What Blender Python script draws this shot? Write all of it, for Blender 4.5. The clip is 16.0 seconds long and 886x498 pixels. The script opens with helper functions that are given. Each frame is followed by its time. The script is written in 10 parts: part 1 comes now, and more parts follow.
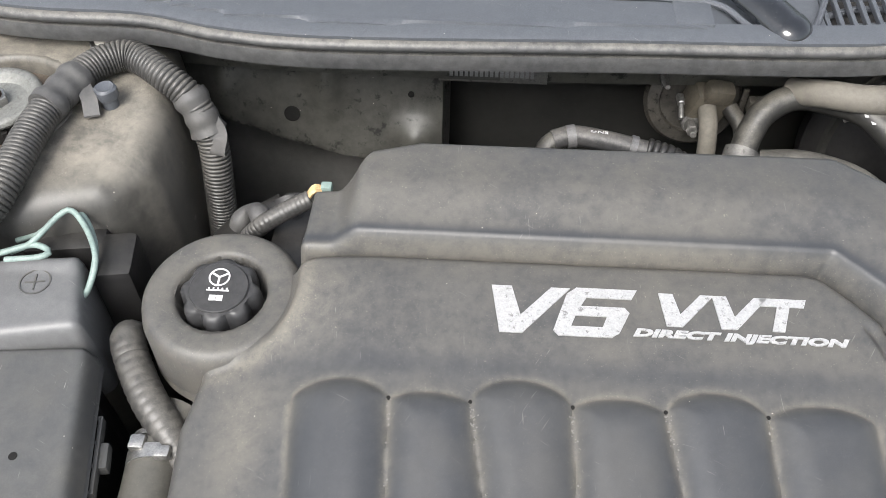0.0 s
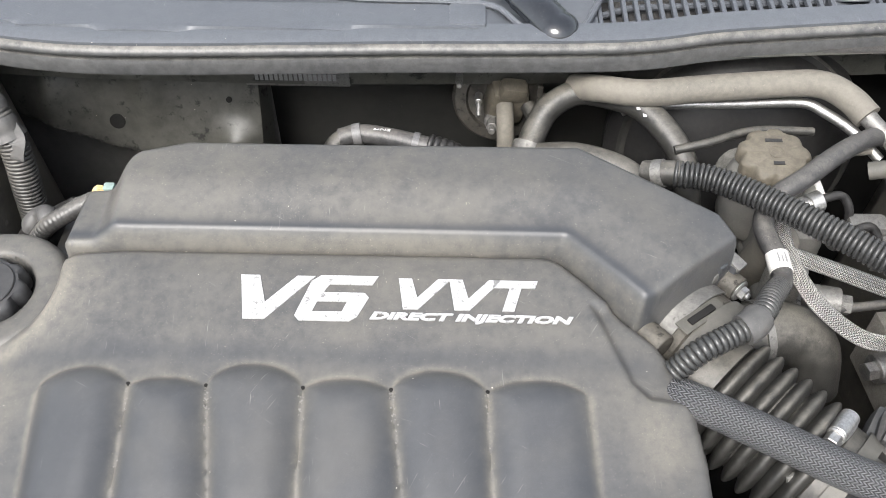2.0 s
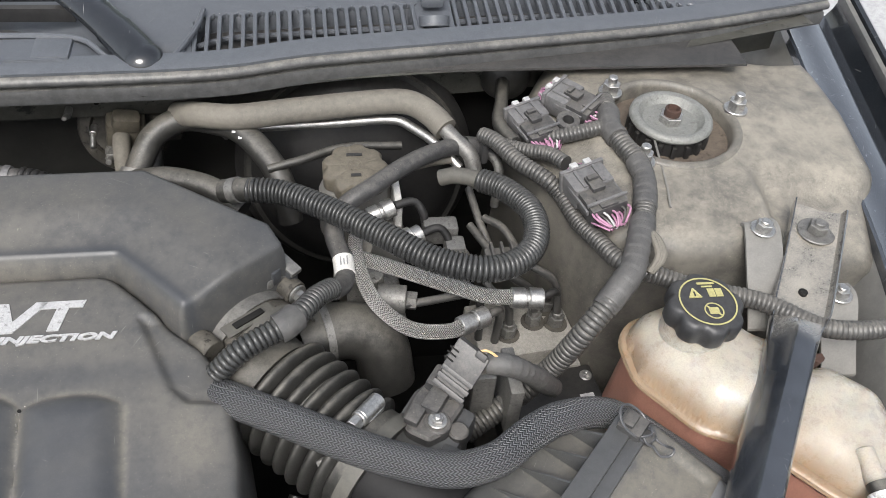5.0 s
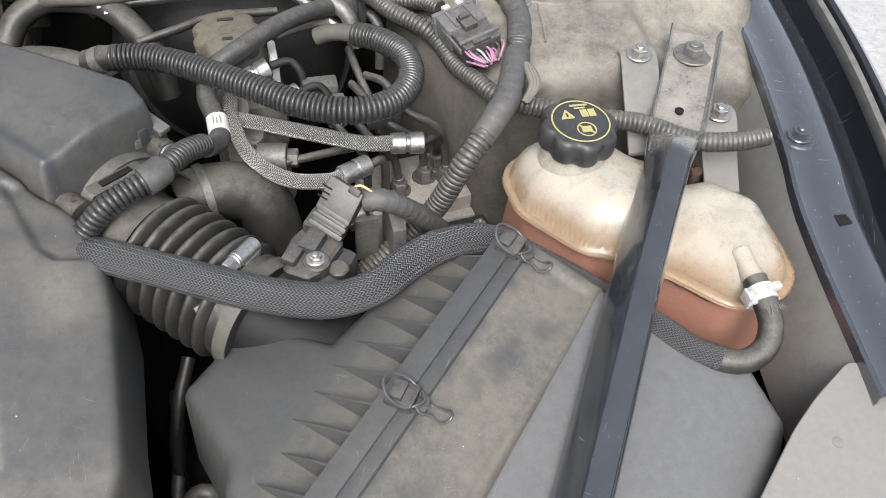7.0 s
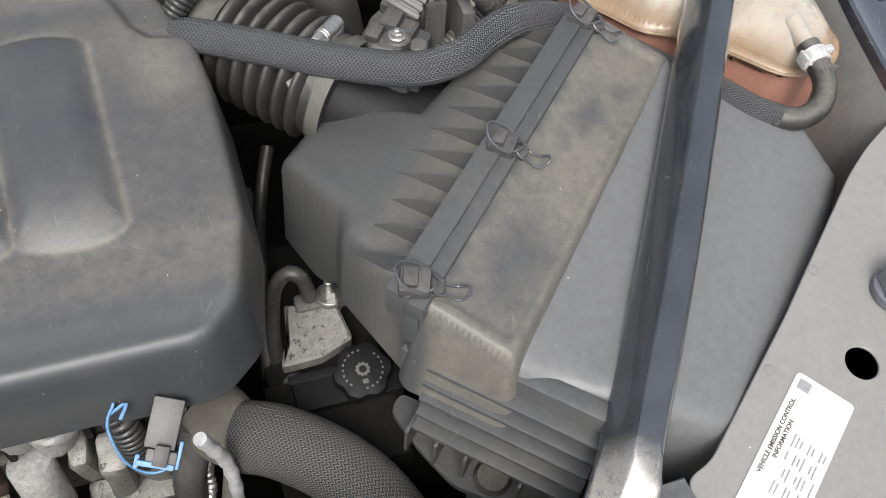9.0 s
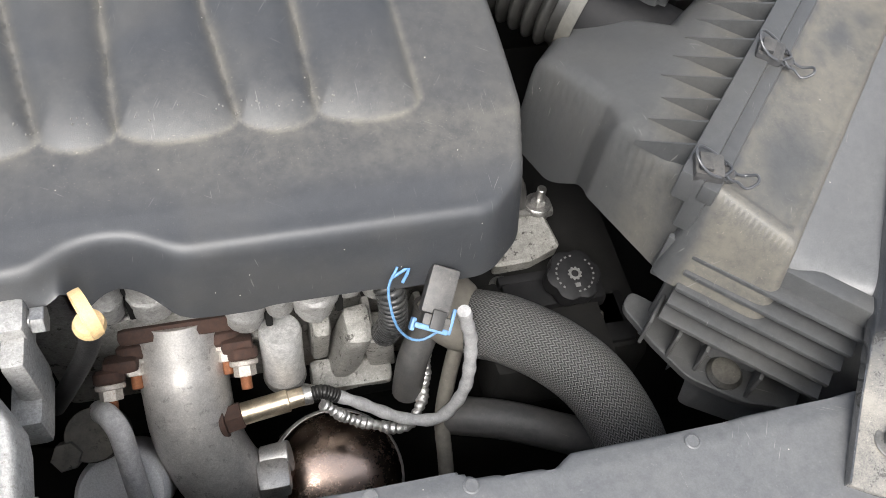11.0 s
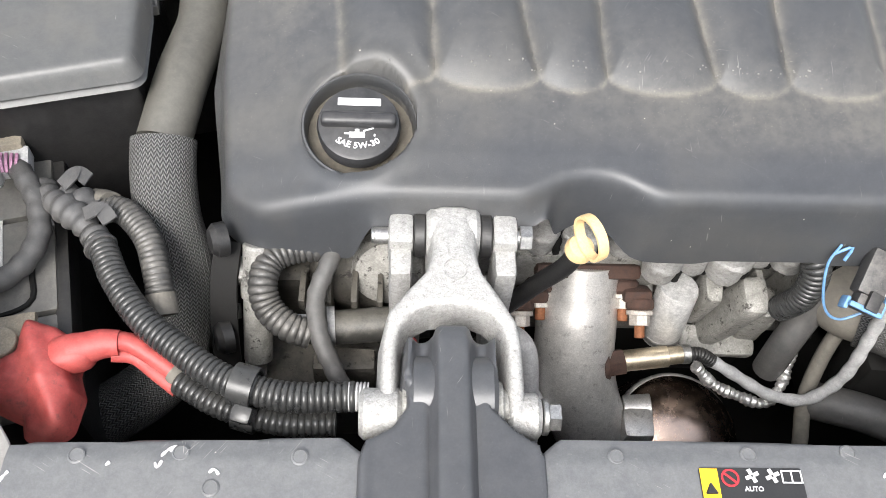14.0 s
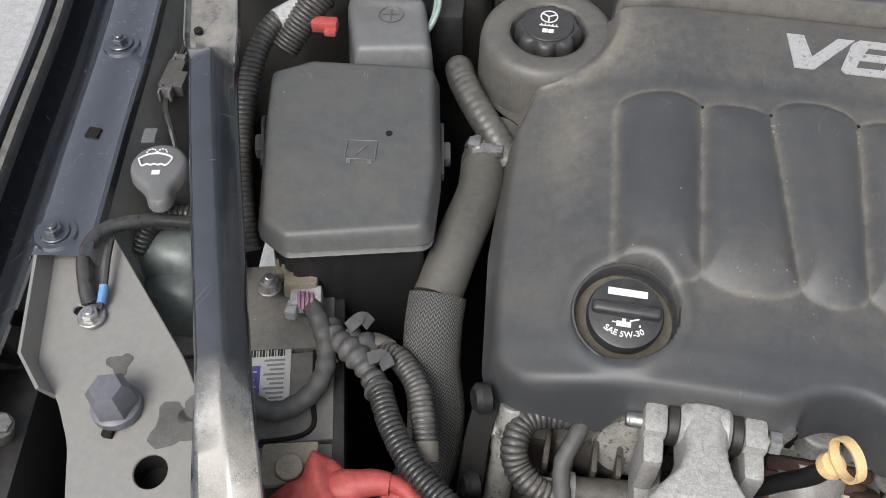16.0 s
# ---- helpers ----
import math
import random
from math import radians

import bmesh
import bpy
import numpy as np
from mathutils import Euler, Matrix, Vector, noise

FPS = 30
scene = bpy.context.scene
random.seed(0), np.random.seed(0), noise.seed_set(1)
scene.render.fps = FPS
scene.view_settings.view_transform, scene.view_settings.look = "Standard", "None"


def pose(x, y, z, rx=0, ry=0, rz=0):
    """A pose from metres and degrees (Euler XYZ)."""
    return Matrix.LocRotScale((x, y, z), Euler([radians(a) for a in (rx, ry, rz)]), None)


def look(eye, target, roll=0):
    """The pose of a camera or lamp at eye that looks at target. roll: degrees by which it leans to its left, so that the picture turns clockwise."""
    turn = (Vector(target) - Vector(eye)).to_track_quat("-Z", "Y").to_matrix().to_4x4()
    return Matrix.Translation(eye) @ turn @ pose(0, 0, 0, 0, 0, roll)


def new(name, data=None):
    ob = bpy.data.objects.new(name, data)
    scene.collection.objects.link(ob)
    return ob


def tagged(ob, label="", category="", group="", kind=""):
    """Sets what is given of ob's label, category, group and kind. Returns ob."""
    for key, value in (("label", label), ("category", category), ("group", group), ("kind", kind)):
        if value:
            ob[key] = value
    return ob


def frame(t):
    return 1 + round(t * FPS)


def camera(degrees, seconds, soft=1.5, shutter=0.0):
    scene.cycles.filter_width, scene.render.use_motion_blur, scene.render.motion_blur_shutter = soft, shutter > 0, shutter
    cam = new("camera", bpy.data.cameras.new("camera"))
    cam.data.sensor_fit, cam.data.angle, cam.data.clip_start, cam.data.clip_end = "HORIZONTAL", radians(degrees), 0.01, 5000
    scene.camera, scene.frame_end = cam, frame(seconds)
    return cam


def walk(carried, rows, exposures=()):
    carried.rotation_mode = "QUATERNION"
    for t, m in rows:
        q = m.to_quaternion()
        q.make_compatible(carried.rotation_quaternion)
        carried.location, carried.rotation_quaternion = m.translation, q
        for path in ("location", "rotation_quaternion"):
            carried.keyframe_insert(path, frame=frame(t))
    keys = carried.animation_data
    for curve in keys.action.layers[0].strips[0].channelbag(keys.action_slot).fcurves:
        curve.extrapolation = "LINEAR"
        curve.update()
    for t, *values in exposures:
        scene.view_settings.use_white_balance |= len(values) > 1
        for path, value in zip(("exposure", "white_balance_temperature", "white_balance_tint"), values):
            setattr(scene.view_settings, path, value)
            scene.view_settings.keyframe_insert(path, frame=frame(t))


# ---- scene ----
cam = camera(53.5, 16.0, soft=0.8)
PATH = [
    (0, (-0.171, 0.053, 1.454), (-0.246, 1.354, -0.063), 0.2),
    (0.5, (-0.127, 0.05, 1.454), (-0.188, 1.359, -0.058), 0.7),
    (1, (-0.08, 0.044, 1.458), (-0.136, 1.357, -0.049), 0.3),
    (1.5, (-0.033, 0.035, 1.465), (-0.08, 1.357, -0.035), 0.1),
    (2, (0.016, 0.025, 1.465), (-0.024, 1.353, -0.029), -0.1),
    (2.5, (0.066, 0.015, 1.47), (0.045, 1.358, -0.012), -0.2),
    (3, (0.111, 0.006, 1.473), (0.144, 1.365, 0.006), 0.9),
    (3.5, (0.152, -0.004, 1.485), (0.263, 1.362, 0.028), 2.6),
    (4, (0.198, -0.007, 1.49), (0.365, 1.374, 0.053), 4.0),
    (4.2, (0.211, -0.009, 1.491), (0.411, 1.38, 0.066), 4.8),
    (6.3, (0.311, -0.086, 1.449), (0.689, 1.261, 0.02), 4.6),
    (6.5, (0.316, -0.091, 1.441), (0.684, 1.231, -0.013), 4.2),
    (7, (0.319, -0.109, 1.42), (0.696, 1.168, -0.072), 3.8),
    (7.5, (0.309, -0.128, 1.403), (0.707, 1.084, -0.138), 4.3),
    (8, (0.281, -0.153, 1.391), (0.702, 0.997, -0.19), 5.1),
    (8.5, (0.241, -0.173, 1.384), (0.68, 0.928, -0.227), 5.7),
    (9, (0.192, -0.19, 1.377), (0.634, 0.899, -0.242), 6.1),
    (9.2, (0.172, -0.195, 1.376), (0.613, 0.885, -0.248), 6.3),
    (11.3, (-0.04, -0.219, 1.347), (0.365, 0.848, -0.295), 10.3),
    (11.5, (-0.058, -0.22, 1.347), (0.324, 0.847, -0.301), 10.0),
    (12, (-0.093, -0.22, 1.34), (0.252, 0.841, -0.32), 9.8),
    (12.5, (-0.133, -0.222, 1.342), (0.142, 0.851, -0.324), 8.4),
    (13, (-0.169, -0.224, 1.343), (0.065, 0.854, -0.325), 8.0),
    (13.5, (-0.205, -0.229, 1.345), (-0.022, 0.857, -0.325), 7.0),
    (14, (-0.243, -0.237, 1.348), (-0.146, 0.852, -0.327), 5.4),
    (14.5, (-0.285, -0.243, 1.356), (-0.339, 0.847, -0.319), 2.0),
    (15, (-0.313, -0.245, 1.373), (-0.47, 0.852, -0.292), -0.2),
    (15.5, (-0.331, -0.234, 1.406), (-0.536, 0.899, -0.229), -0.6),
    (16, (-0.34, -0.219, 1.438), (-0.578, 0.987, -0.139), -0.5),
]
EXPOSURE = [(0, 1.36), (1, 1.57), (2.5, 1.69), (3.5, 1.38), (4, 1.02), (6.5, 1.26), (7, 1.26), (8, 1.06), (8.5, 0.98), (9, 1.1), (11.5, 1.48), (12, 1.58), (13, 1.69), (14, 1.66), (14.5, 1.58), (15, 1.25), (15.5, 0.77), (16, 0.74)]
walk(cam, [(t, look(eye, target, roll)) for t, eye, target, roll in PATH], EXPOSURE)

# ---- light ----
world = bpy.data.worlds.new("overcast_sky")
scene.world = world
world.use_nodes = True
wn = world.node_tree
sky = wn.nodes.new("ShaderNodeTexSky")
sky.sky_type = 'NISHITA'
sky.sun_disc = False
sky.sun_elevation, sky.sun_rotation = radians(52), radians(200)
sky.air_density, sky.dust_density, sky.ozone_density = 1.0, 3.0, 1.0
grey = wn.nodes.new("ShaderNodeHueSaturation")
grey.inputs["Saturation"].default_value = 0.38
wn.links.new(sky.outputs[0], grey.inputs["Color"])
wn.links.new(grey.outputs[0], wn.nodes["Background"].inputs[0])
wn.nodes["Background"].inputs[1].default_value = 0.125
sun = new("sun", bpy.data.lights.new("sun", 'SUN'))
sun.data.energy, sun.data.angle, sun.data.color = 1.7, radians(30), (1.0, 0.975, 0.950)
sun.matrix_world = look((-1.2, -2.6, 5.0), (0, 0.3, 0.8))

# ---- building helpers ----
def thing(name, at, label, category, group="", kind=""):
    ob = new(name)
    ob.empty_display_size = 0.02
    ob.location = at
    return tagged(ob, label, category, group, kind)


def part(name, bm, material, parent=None, label="", sharp=38):
    me = bpy.data.meshes.new(name)
    bm.to_mesh(me)
    bm.free()
    for m in (material if isinstance(material, (list, tuple)) else (material,)):
        me.materials.append(m)
    me.polygons.foreach_set("use_smooth", [True] * len(me.polygons))
    me.set_sharp_from_angle(angle=radians(sharp))
    ob = new(name, me)
    if parent is not None:
        ob.parent = parent
        at = Vector(parent.location)
        up = parent.parent
        if up is not None:
            at = Vector((0, 0, 0))
            ob.matrix_parent_inverse = Matrix.Identity(4)
        else:
            ob.matrix_parent_inverse = Matrix.Translation(-at)
    if label:
        ob["label"] = label
    return ob


def merged(*bms):
    out = bms[0]
    for b in bms[1:]:
        me = bpy.data.meshes.new("tmp")
        b.to_mesh(me)
        b.free()
        out.from_mesh(me)
        bpy.data.meshes.remove(me)
    return out


def frame_to(p0, p1, twist=0.0):
    """Pose at p0 whose z axis points to p1."""
    d = Vector(p1) - Vector(p0)
    return Matrix.Translation(p0) @ d.to_track_quat('Z', 'Y').to_matrix().to_4x4() @ Matrix.Rotation(twist, 4, 'Z')


def box(c, s, b=0.003, m=None, seg=2):
    bm = bmesh.new()
    bmesh.ops.create_cube(bm, size=1.0)
    bmesh.ops.scale(bm, vec=s, verts=bm.verts)
    b = min(b, 0.45 * min(s))
    if b > 0:
        bmesh.ops.bevel(bm, geom=bm.edges[:], offset=b, segments=seg, profile=0.6, affect='EDGES')
    bmesh.ops.translate(bm, vec=c, verts=bm.verts)
    if m is not None:
        bm.transform(m)
    return bm


def lathe(prof, m, seg=32, lobes=0, depth=0.0):
    """Profile of (radius, height) turned about z; lobes: a scalloped rim on the widest rings."""
    bm = bmesh.new()
    rings = []
    rmax = max(r for r, _ in prof)
    for r, z in prof:
        ring = []
        for i in range(seg):
            a = 2 * math.pi * i / seg
            k = r
            if lobes and r > 0.8 * rmax:
                k = r * (1 - depth * (0.5 - 0.5 * math.cos(lobes * a)) ** 2)
            ring.append(bm.verts.new((k * math.cos(a), k * math.sin(a), z)))
        rings.append(ring)
    for a, b in zip(rings, rings[1:]):
        for i in range(seg):
            j = (i + 1) % seg
            bm.faces.new((a[i], a[j], b[j], b[i]))
    ringlike = prof[0] == prof[-1] or prof[0][0] == prof[1][0] or (prof[0][1] == prof[1][1] and prof[0][0] > 0)
    for ring, flip in () if ringlike else ((rings[0], True), (rings[-1], False)):
        if (ring[0].co - ring[seg // 2].co).length > 1e-5:
            bm.faces.new(ring[::-1] if flip else ring)
    if ringlike and prof[0] != prof[-1] and prof[-1][0] > 1e-6:
        for i in range(seg):
            j = (i + 1) % seg
            bm.faces.new((rings[-1][i], rings[-1][j], rings[0][j], rings[0][i]))
    bmesh.ops.remove_doubles(bm, verts=bm.verts, dist=1e-6)
    bmesh.ops.recalc_face_normals(bm, faces=bm.faces)
    bm.transform(m)
    return bm


def rough(bm, size=0.0012, scale=90.0, cuts=1, seed=0.0):
    """Uneven cast skin: the mesh is cut finer and pushed in and out along its normals."""
    bmesh.ops.subdivide_edges(bm, edges=bm.edges[:], cuts=cuts, use_grid_fill=True)
    bm.normal_update()
    for v in bm.verts:
        p = v.co * scale + Vector((seed, 0, 0))
        v.co += v.normal * size * (noise.noise(p) + 0.6 * noise.noise(p * 2.3))
    return bm


def dusted(amount, bm):
    """The mesh with a dust amount on all of it."""
    layer = bm.verts.layers.float.new("dust")
    for v in bm.verts:
        v[layer] = amount
    return bm


def cyl(p0, p1, r, r1=None, seg=24, b=0.0008):
    h = (Vector(p1) - Vector(p0)).length
    r1 = r if r1 is None else r1
    b = min(b, r * 0.4, r1 * 0.4, h * 0.4)
    return lathe([(r - b, 0), (r, b), (r1, h - b), (r1 - b, h)], frame_to(p0, p1), seg)


def hexnut(p0, p1, r, b=0.0006):
    return cyl(p0, p1, r, seg=6, b=b)


def bolt(p, axis=(0, 0, 1), r=0.006, h=0.005, washer=1.6):
    """A flanged hexagon bolt that stands on p."""
    p, a = Vector(p), Vector(axis).normalized()
    return merged(cyl(p, p + a * 0.0022, r * washer, seg=24), hexnut(p + a * 0.002, p + a * (0.002 + h), r),
                  cyl(p + a * (0.002 + h * 0.9), p + a * (0.0045 + h), r * 0.55, seg=14))


def spline(pts, step):
    """Points at even steps along a smooth curve through pts."""
    p = [Vector(q) for q in pts]
    p = [2 * p[0] - p[1]] + p + [2 * p[-1] - p[-2]]
    fine = []
    for i in range(1, len(p) - 2):
        a, b, c, d = p[i - 1:i + 3]
        for k in range(24):
            t = k / 24
            fine.append(0.5 * ((2 * b) + (c - a) * t + (2 * a - 5 * b + 4 * c - d) * t * t + (3 * b - a - 3 * c + d) * t ** 3))
    fine.append(p[-2])
    s = [0.0]
    for a, b in zip(fine, fine[1:]):
        s.append(s[-1] + (b - a).length)
    n = max(2, int(round(s[-1] / step)))
    xyz = np.array([tuple(f) for f in fine])
    want = np.linspace(0, s[-1], n + 1)
    out = np.stack([np.interp(want, s, xyz[:, k]) for k in range(3)], 1)
    return [Vector(o) for o in out], want


def tube(pts, r, seg=14, step=0.006, flat=None, cap=True):
    """A hose through pts; r: radius, or a function of the length along it. UV: metres along, metres round."""
    line, s = spline(pts, step)
    bm = bmesh.new()
    uv = bm.loops.layers.uv.new("UVMap")
    d0 = (line[1] - line[0]).normalized()
    side = d0.orthogonal().normalized()
    rings = []
    for i, c in enumerate(line):
        d = (line[min(i + 1, len(line) - 1)] - line[max(i - 1, 0)]).normalized()
        side = (side - d * side.dot(d)).normalized()
        up = d.cross(side)
        k = r(s[i], s[-1]) if callable(r) else r
        rings.append([bm.verts.new(c + (side * math.cos(a) + up * math.sin(a)) * k)
                      for a in (2 * math.pi * j / seg for j in range(seg))])
    rr = r(0, 1) if callable(r) else r
    for i in range(len(rings) - 1):
        for j in range(seg):
            n = (j + 1) % seg
            f = bm.faces.new((rings[i][j], rings[i][n], rings[i + 1][n], rings[i + 1][j]))
            for lp, (a, b) in zip(f.loops, ((i, j), (i, j + 1), (i + 1, j + 1), (i + 1, j))):
                lp[uv].uv = (s[a], b / seg * 2 * math.pi * rr)
    if cap:
        bm.faces.new(rings[0][::-1])
        bm.faces.new(rings[-1])
    return bm


def ribbed(r, pitch=0.0045, deep=0.10):
    """Radius of a split corrugated loom."""
    def f(s, length):
        u = 2 * ((s / pitch) % 1.0) - 1
        return r * (1 - deep * (1 - math.sqrt(max(0.0, 1 - u * u))))
    return f


def loom(pts, r, pitch=0.0045, deep=0.2, seg=16):
    return tube(pts, ribbed(r, pitch, deep), seg, pitch / 8)


def plate(pts, th, m=None, b=0.0008, holes=()):
    """A sheet with that outline (x, y), its top at z = 0, with round holes (x, y, r)."""
    bm = bmesh.new()
    loops = [pts] + [[(x + r * math.cos(a), y + r * math.sin(a)) for a in (2 * math.pi * k / 20 for k in range(20))] for x, y, r in holes]
    edges = []
    for lp in loops:
        vs = [bm.verts.new((x, y, 0)) for x, y in lp]
        edges += [bm.edges.new((vs[i], vs[(i + 1) % len(vs)])) for i in range(len(vs))]
    bmesh.ops.triangle_fill(bm, use_beauty=True, use_dissolve=True, edges=edges)
    faces = bm.faces[:]
    bmesh.ops.recalc_face_normals(bm, faces=faces)
    if faces and faces[0].normal.z < 0:
        bmesh.ops.reverse_faces(bm, faces=faces)
    ext = bmesh.ops.extrude_face_region(bm, geom=bm.faces[:])
    bmesh.ops.translate(bm, vec=(0, 0, -th), verts=[v for v in ext["geom"] if isinstance(v, bmesh.types.BMVert)])
    bmesh.ops.recalc_face_normals(bm, faces=bm.faces)
    if b > 0:
        rim = [e for e in bm.edges if len(e.link_faces) == 2 and e.calc_face_angle(0) > 1.0]
        bmesh.ops.bevel(bm, geom=rim, offset=b, segments=1, affect='EDGES')
    if m is not None:
        bm.transform(m)
    return bm


def rounded(pts, r, n=5):
    """The outline with its corners rounded."""
    out = []
    for i, p in enumerate(pts):
        p, a, b = Vector(p), Vector(pts[i - 1]), Vector(pts[(i + 1) % len(pts)])
        u, v = (a - p), (b - p)
        k = min(r, u.length * 0.45, v.length * 0.45)
        p0, p1 = p + u.normalized() * k, p + v.normalized() * k
        for j in range(n + 1):
            t = j / n
            q = p0 * (1 - t) ** 2 + p * 2 * t * (1 - t) + p1 * t * t
            out.append((q.x, q.y))
    return out


def sd_poly(pts, x, y, r=0.0):
    """Signed distance to a polygon with corners rounded by r (inside: minus)."""
    p = np.array(pts, float)
    d = np.full(x.shape, 1e9)
    inside = np.zeros(x.shape, bool)
    for i in range(len(p)):
        a, b = p[i - 1], p[i]
        ex, ey = b - a
        wx, wy = x - a[0], y - a[1]
        t = np.clip((wx * ex + wy * ey) / (ex * ex + ey * ey), 0, 1)
        d = np.minimum(d, np.hypot(wx - ex * t, wy - ey * t))
        cross = ((a[1] > y) != (b[1] > y)) & (x < (b[0] - a[0]) * (y - a[1]) / (b[1] - a[1] + 1e-12) + a[0])
        inside ^= cross
    return np.where(inside, -d, d) - r


def soft_min(a, b, k):
    h = np.clip(0.5 + 0.5 * (b - a) / k, 0, 1)
    return b + (a - b) * h - k * h * (1 - h)


def step01(x, a, b):
    t = np.clip((x - a) / (b - a), 0, 1)
    return t * t * (3 - 2 * t)


def moulded(x0, x1, y0, y1, step, sdf, top, edge, wall, bottom, stain=None, lip=0.0):
    """A moulded cover: its top surface top(x, y) inside sdf < 0, an edge rounded by `edge`, and walls
    leaning out by `wall` down to the height bottom(x, y). stain: a dust amount written to the mesh."""
    nx, ny = int((x1 - x0) / step) + 1, int((y1 - y0) / step) + 1
    X, Y = np.meshgrid(np.linspace(x0, x1, nx), np.linspace(y0, y1, ny), indexing="ij")
    sd = sdf(X, Y)
    lim = wall
    e = 0.0015
    gx, gy = (sdf(X + e, Y) - sdf(X - e, Y)) / (2 * e), (sdf(X, Y + e) - sdf(X, Y - e)) / (2 * e)
    g = np.maximum(np.hypot(gx, gy), 1e-3)
    out = sd > lim
    pull = np.where(out & (sd < lim + 1.6 * step), sd - lim, 0)
    Xc, Yc = X - gx / g * pull, Y - gy / g * pull
    sdc = np.where(pull > 0, lim, sd)
    keep = sd < lim + 1.6 * step
    T = top(Xc, Yc)
    q = np.clip((sdc + edge) / edge, 0, 1)
    Z = T - edge * (1 - np.sqrt(np.maximum(0, 1 - q * q)))
    B = bottom(Xc, Yc) if callable(bottom) else bottom + 0 * Xc
    w = np.clip(sdc / wall, 0, 1)
    Z = np.where(sdc > 0, (T - edge) * (1 - w) + B * w, Z)
    idx = -np.ones(X.shape, int)
    verts, tone = [], []
    for i, j in zip(*np.nonzero(keep)):
        idx[i, j] = len(verts)
        verts.append((Xc[i, j], Yc[i, j], Z[i, j]))
    a, b, c, d = idx[:-1, :-1], idx[1:, :-1], idx[1:, 1:], idx[:-1, 1:]
    ok = (a >= 0) & (b >= 0) & (c >= 0) & (d >= 0) & ~((sd[:-1, :-1] > lim) & (sd[1:, :-1] > lim) & (sd[1:, 1:] > lim) & (sd[:-1, 1:] > lim))
    me = bpy.data.meshes.new("tmp")
    me.from_pydata(verts, [], np.stack([a[ok], b[ok], c[ok], d[ok]], 1).tolist())
    bm = bmesh.new()
    bm.from_mesh(me)
    bpy.data.meshes.remove(me)
    bmesh.ops.delete(bm, geom=[v for v in bm.verts if not v.link_faces], context='VERTS')
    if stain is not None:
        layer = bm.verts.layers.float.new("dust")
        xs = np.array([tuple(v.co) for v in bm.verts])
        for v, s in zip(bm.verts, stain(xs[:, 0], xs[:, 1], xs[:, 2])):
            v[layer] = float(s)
    return bm


def sweep(profile, path, closed=False):
    """Profile of (sideways, up) carried along a path; sideways is to the right of the way."""
    bm = bmesh.new()
    rings = []
    P = [Vector(p) for p in path]
    for i, p in enumerate(P):
        d = P[min(i + 1, len(P) - 1)] - P[max(i - 1, 0)]
        side = Vector((d.y, -d.x, 0)).normalized()
        rings.append([bm.verts.new(p + side * u + Vector((0, 0, v))) for u, v in profile])
    n = len(profile)
    for a, b in zip(rings, rings[1:]):
        for j in range(n if closed else n - 1):
            k = (j + 1) % n
            bm.faces.new((a[j], a[k], b[k], b[j]))
    if closed:
        bm.faces.new(rings[0])
        bm.faces.new(rings[-1][::-1])
    bmesh.ops.recalc_face_normals(bm, faces=bm.faces)
    return bm


def letters(text, size, m, shear=0.0, bold=0.0, wide=1.0, extrude=0.0006, drape=None, lift=0.0008, gap=1.0, arc=0.0):
    """Raised or printed letters as one mesh; drape: a height function to lie on; arc: radius to bend round."""
    cu = bpy.data.curves.new("letters", 'FONT')
    cu.body, cu.size, cu.shear, cu.offset, cu.space_character = text, size, shear, bold, gap
    cu.extrude, cu.align_x, cu.align_y, cu.resolution_u = extrude, 'CENTER', 'CENTER', 3
    ob = bpy.data.objects.new("letters", cu)
    scene.collection.objects.link(ob)
    dg = bpy.context.evaluated_depsgraph_get()
    me = bpy.data.meshes.new_from_object(ob.evaluated_get(dg))
    bpy.data.objects.remove(ob)
    bpy.data.curves.remove(cu)
    bm = bmesh.new()
    bm.from_mesh(me)
    bpy.data.meshes.remove(me)
    for v in bm.verts:
        v.co.x *= wide
        if arc:
            a, q = v.co.x / arc, arc + v.co.y
            v.co.x, v.co.y = q * math.sin(a), q * math.cos(a) - arc
    bm.transform(m)
    if drape is not None:
        co = np.array([tuple(v.co) for v in bm.verts])
        base = drape(co[:, 0], co[:, 1])
        low = co[:, 2].min()
        for v, h, z in zip(bm.verts, base, co[:, 2]):
            v.co.z = float(h) + lift + (z - low)
    return bm


def resting(x, y, z, pitch=0.0, roll=0.0, turn=0.0):
    """A pose in a sloped surface: pitch leans the front down."""
    return Matrix.Translation((x, y, z)) @ Matrix.Rotation(radians(turn), 4, 'Z') @ Matrix.Rotation(radians(pitch), 4, 'X') @ Matrix.Rotation(radians(roll), 4, 'Y')

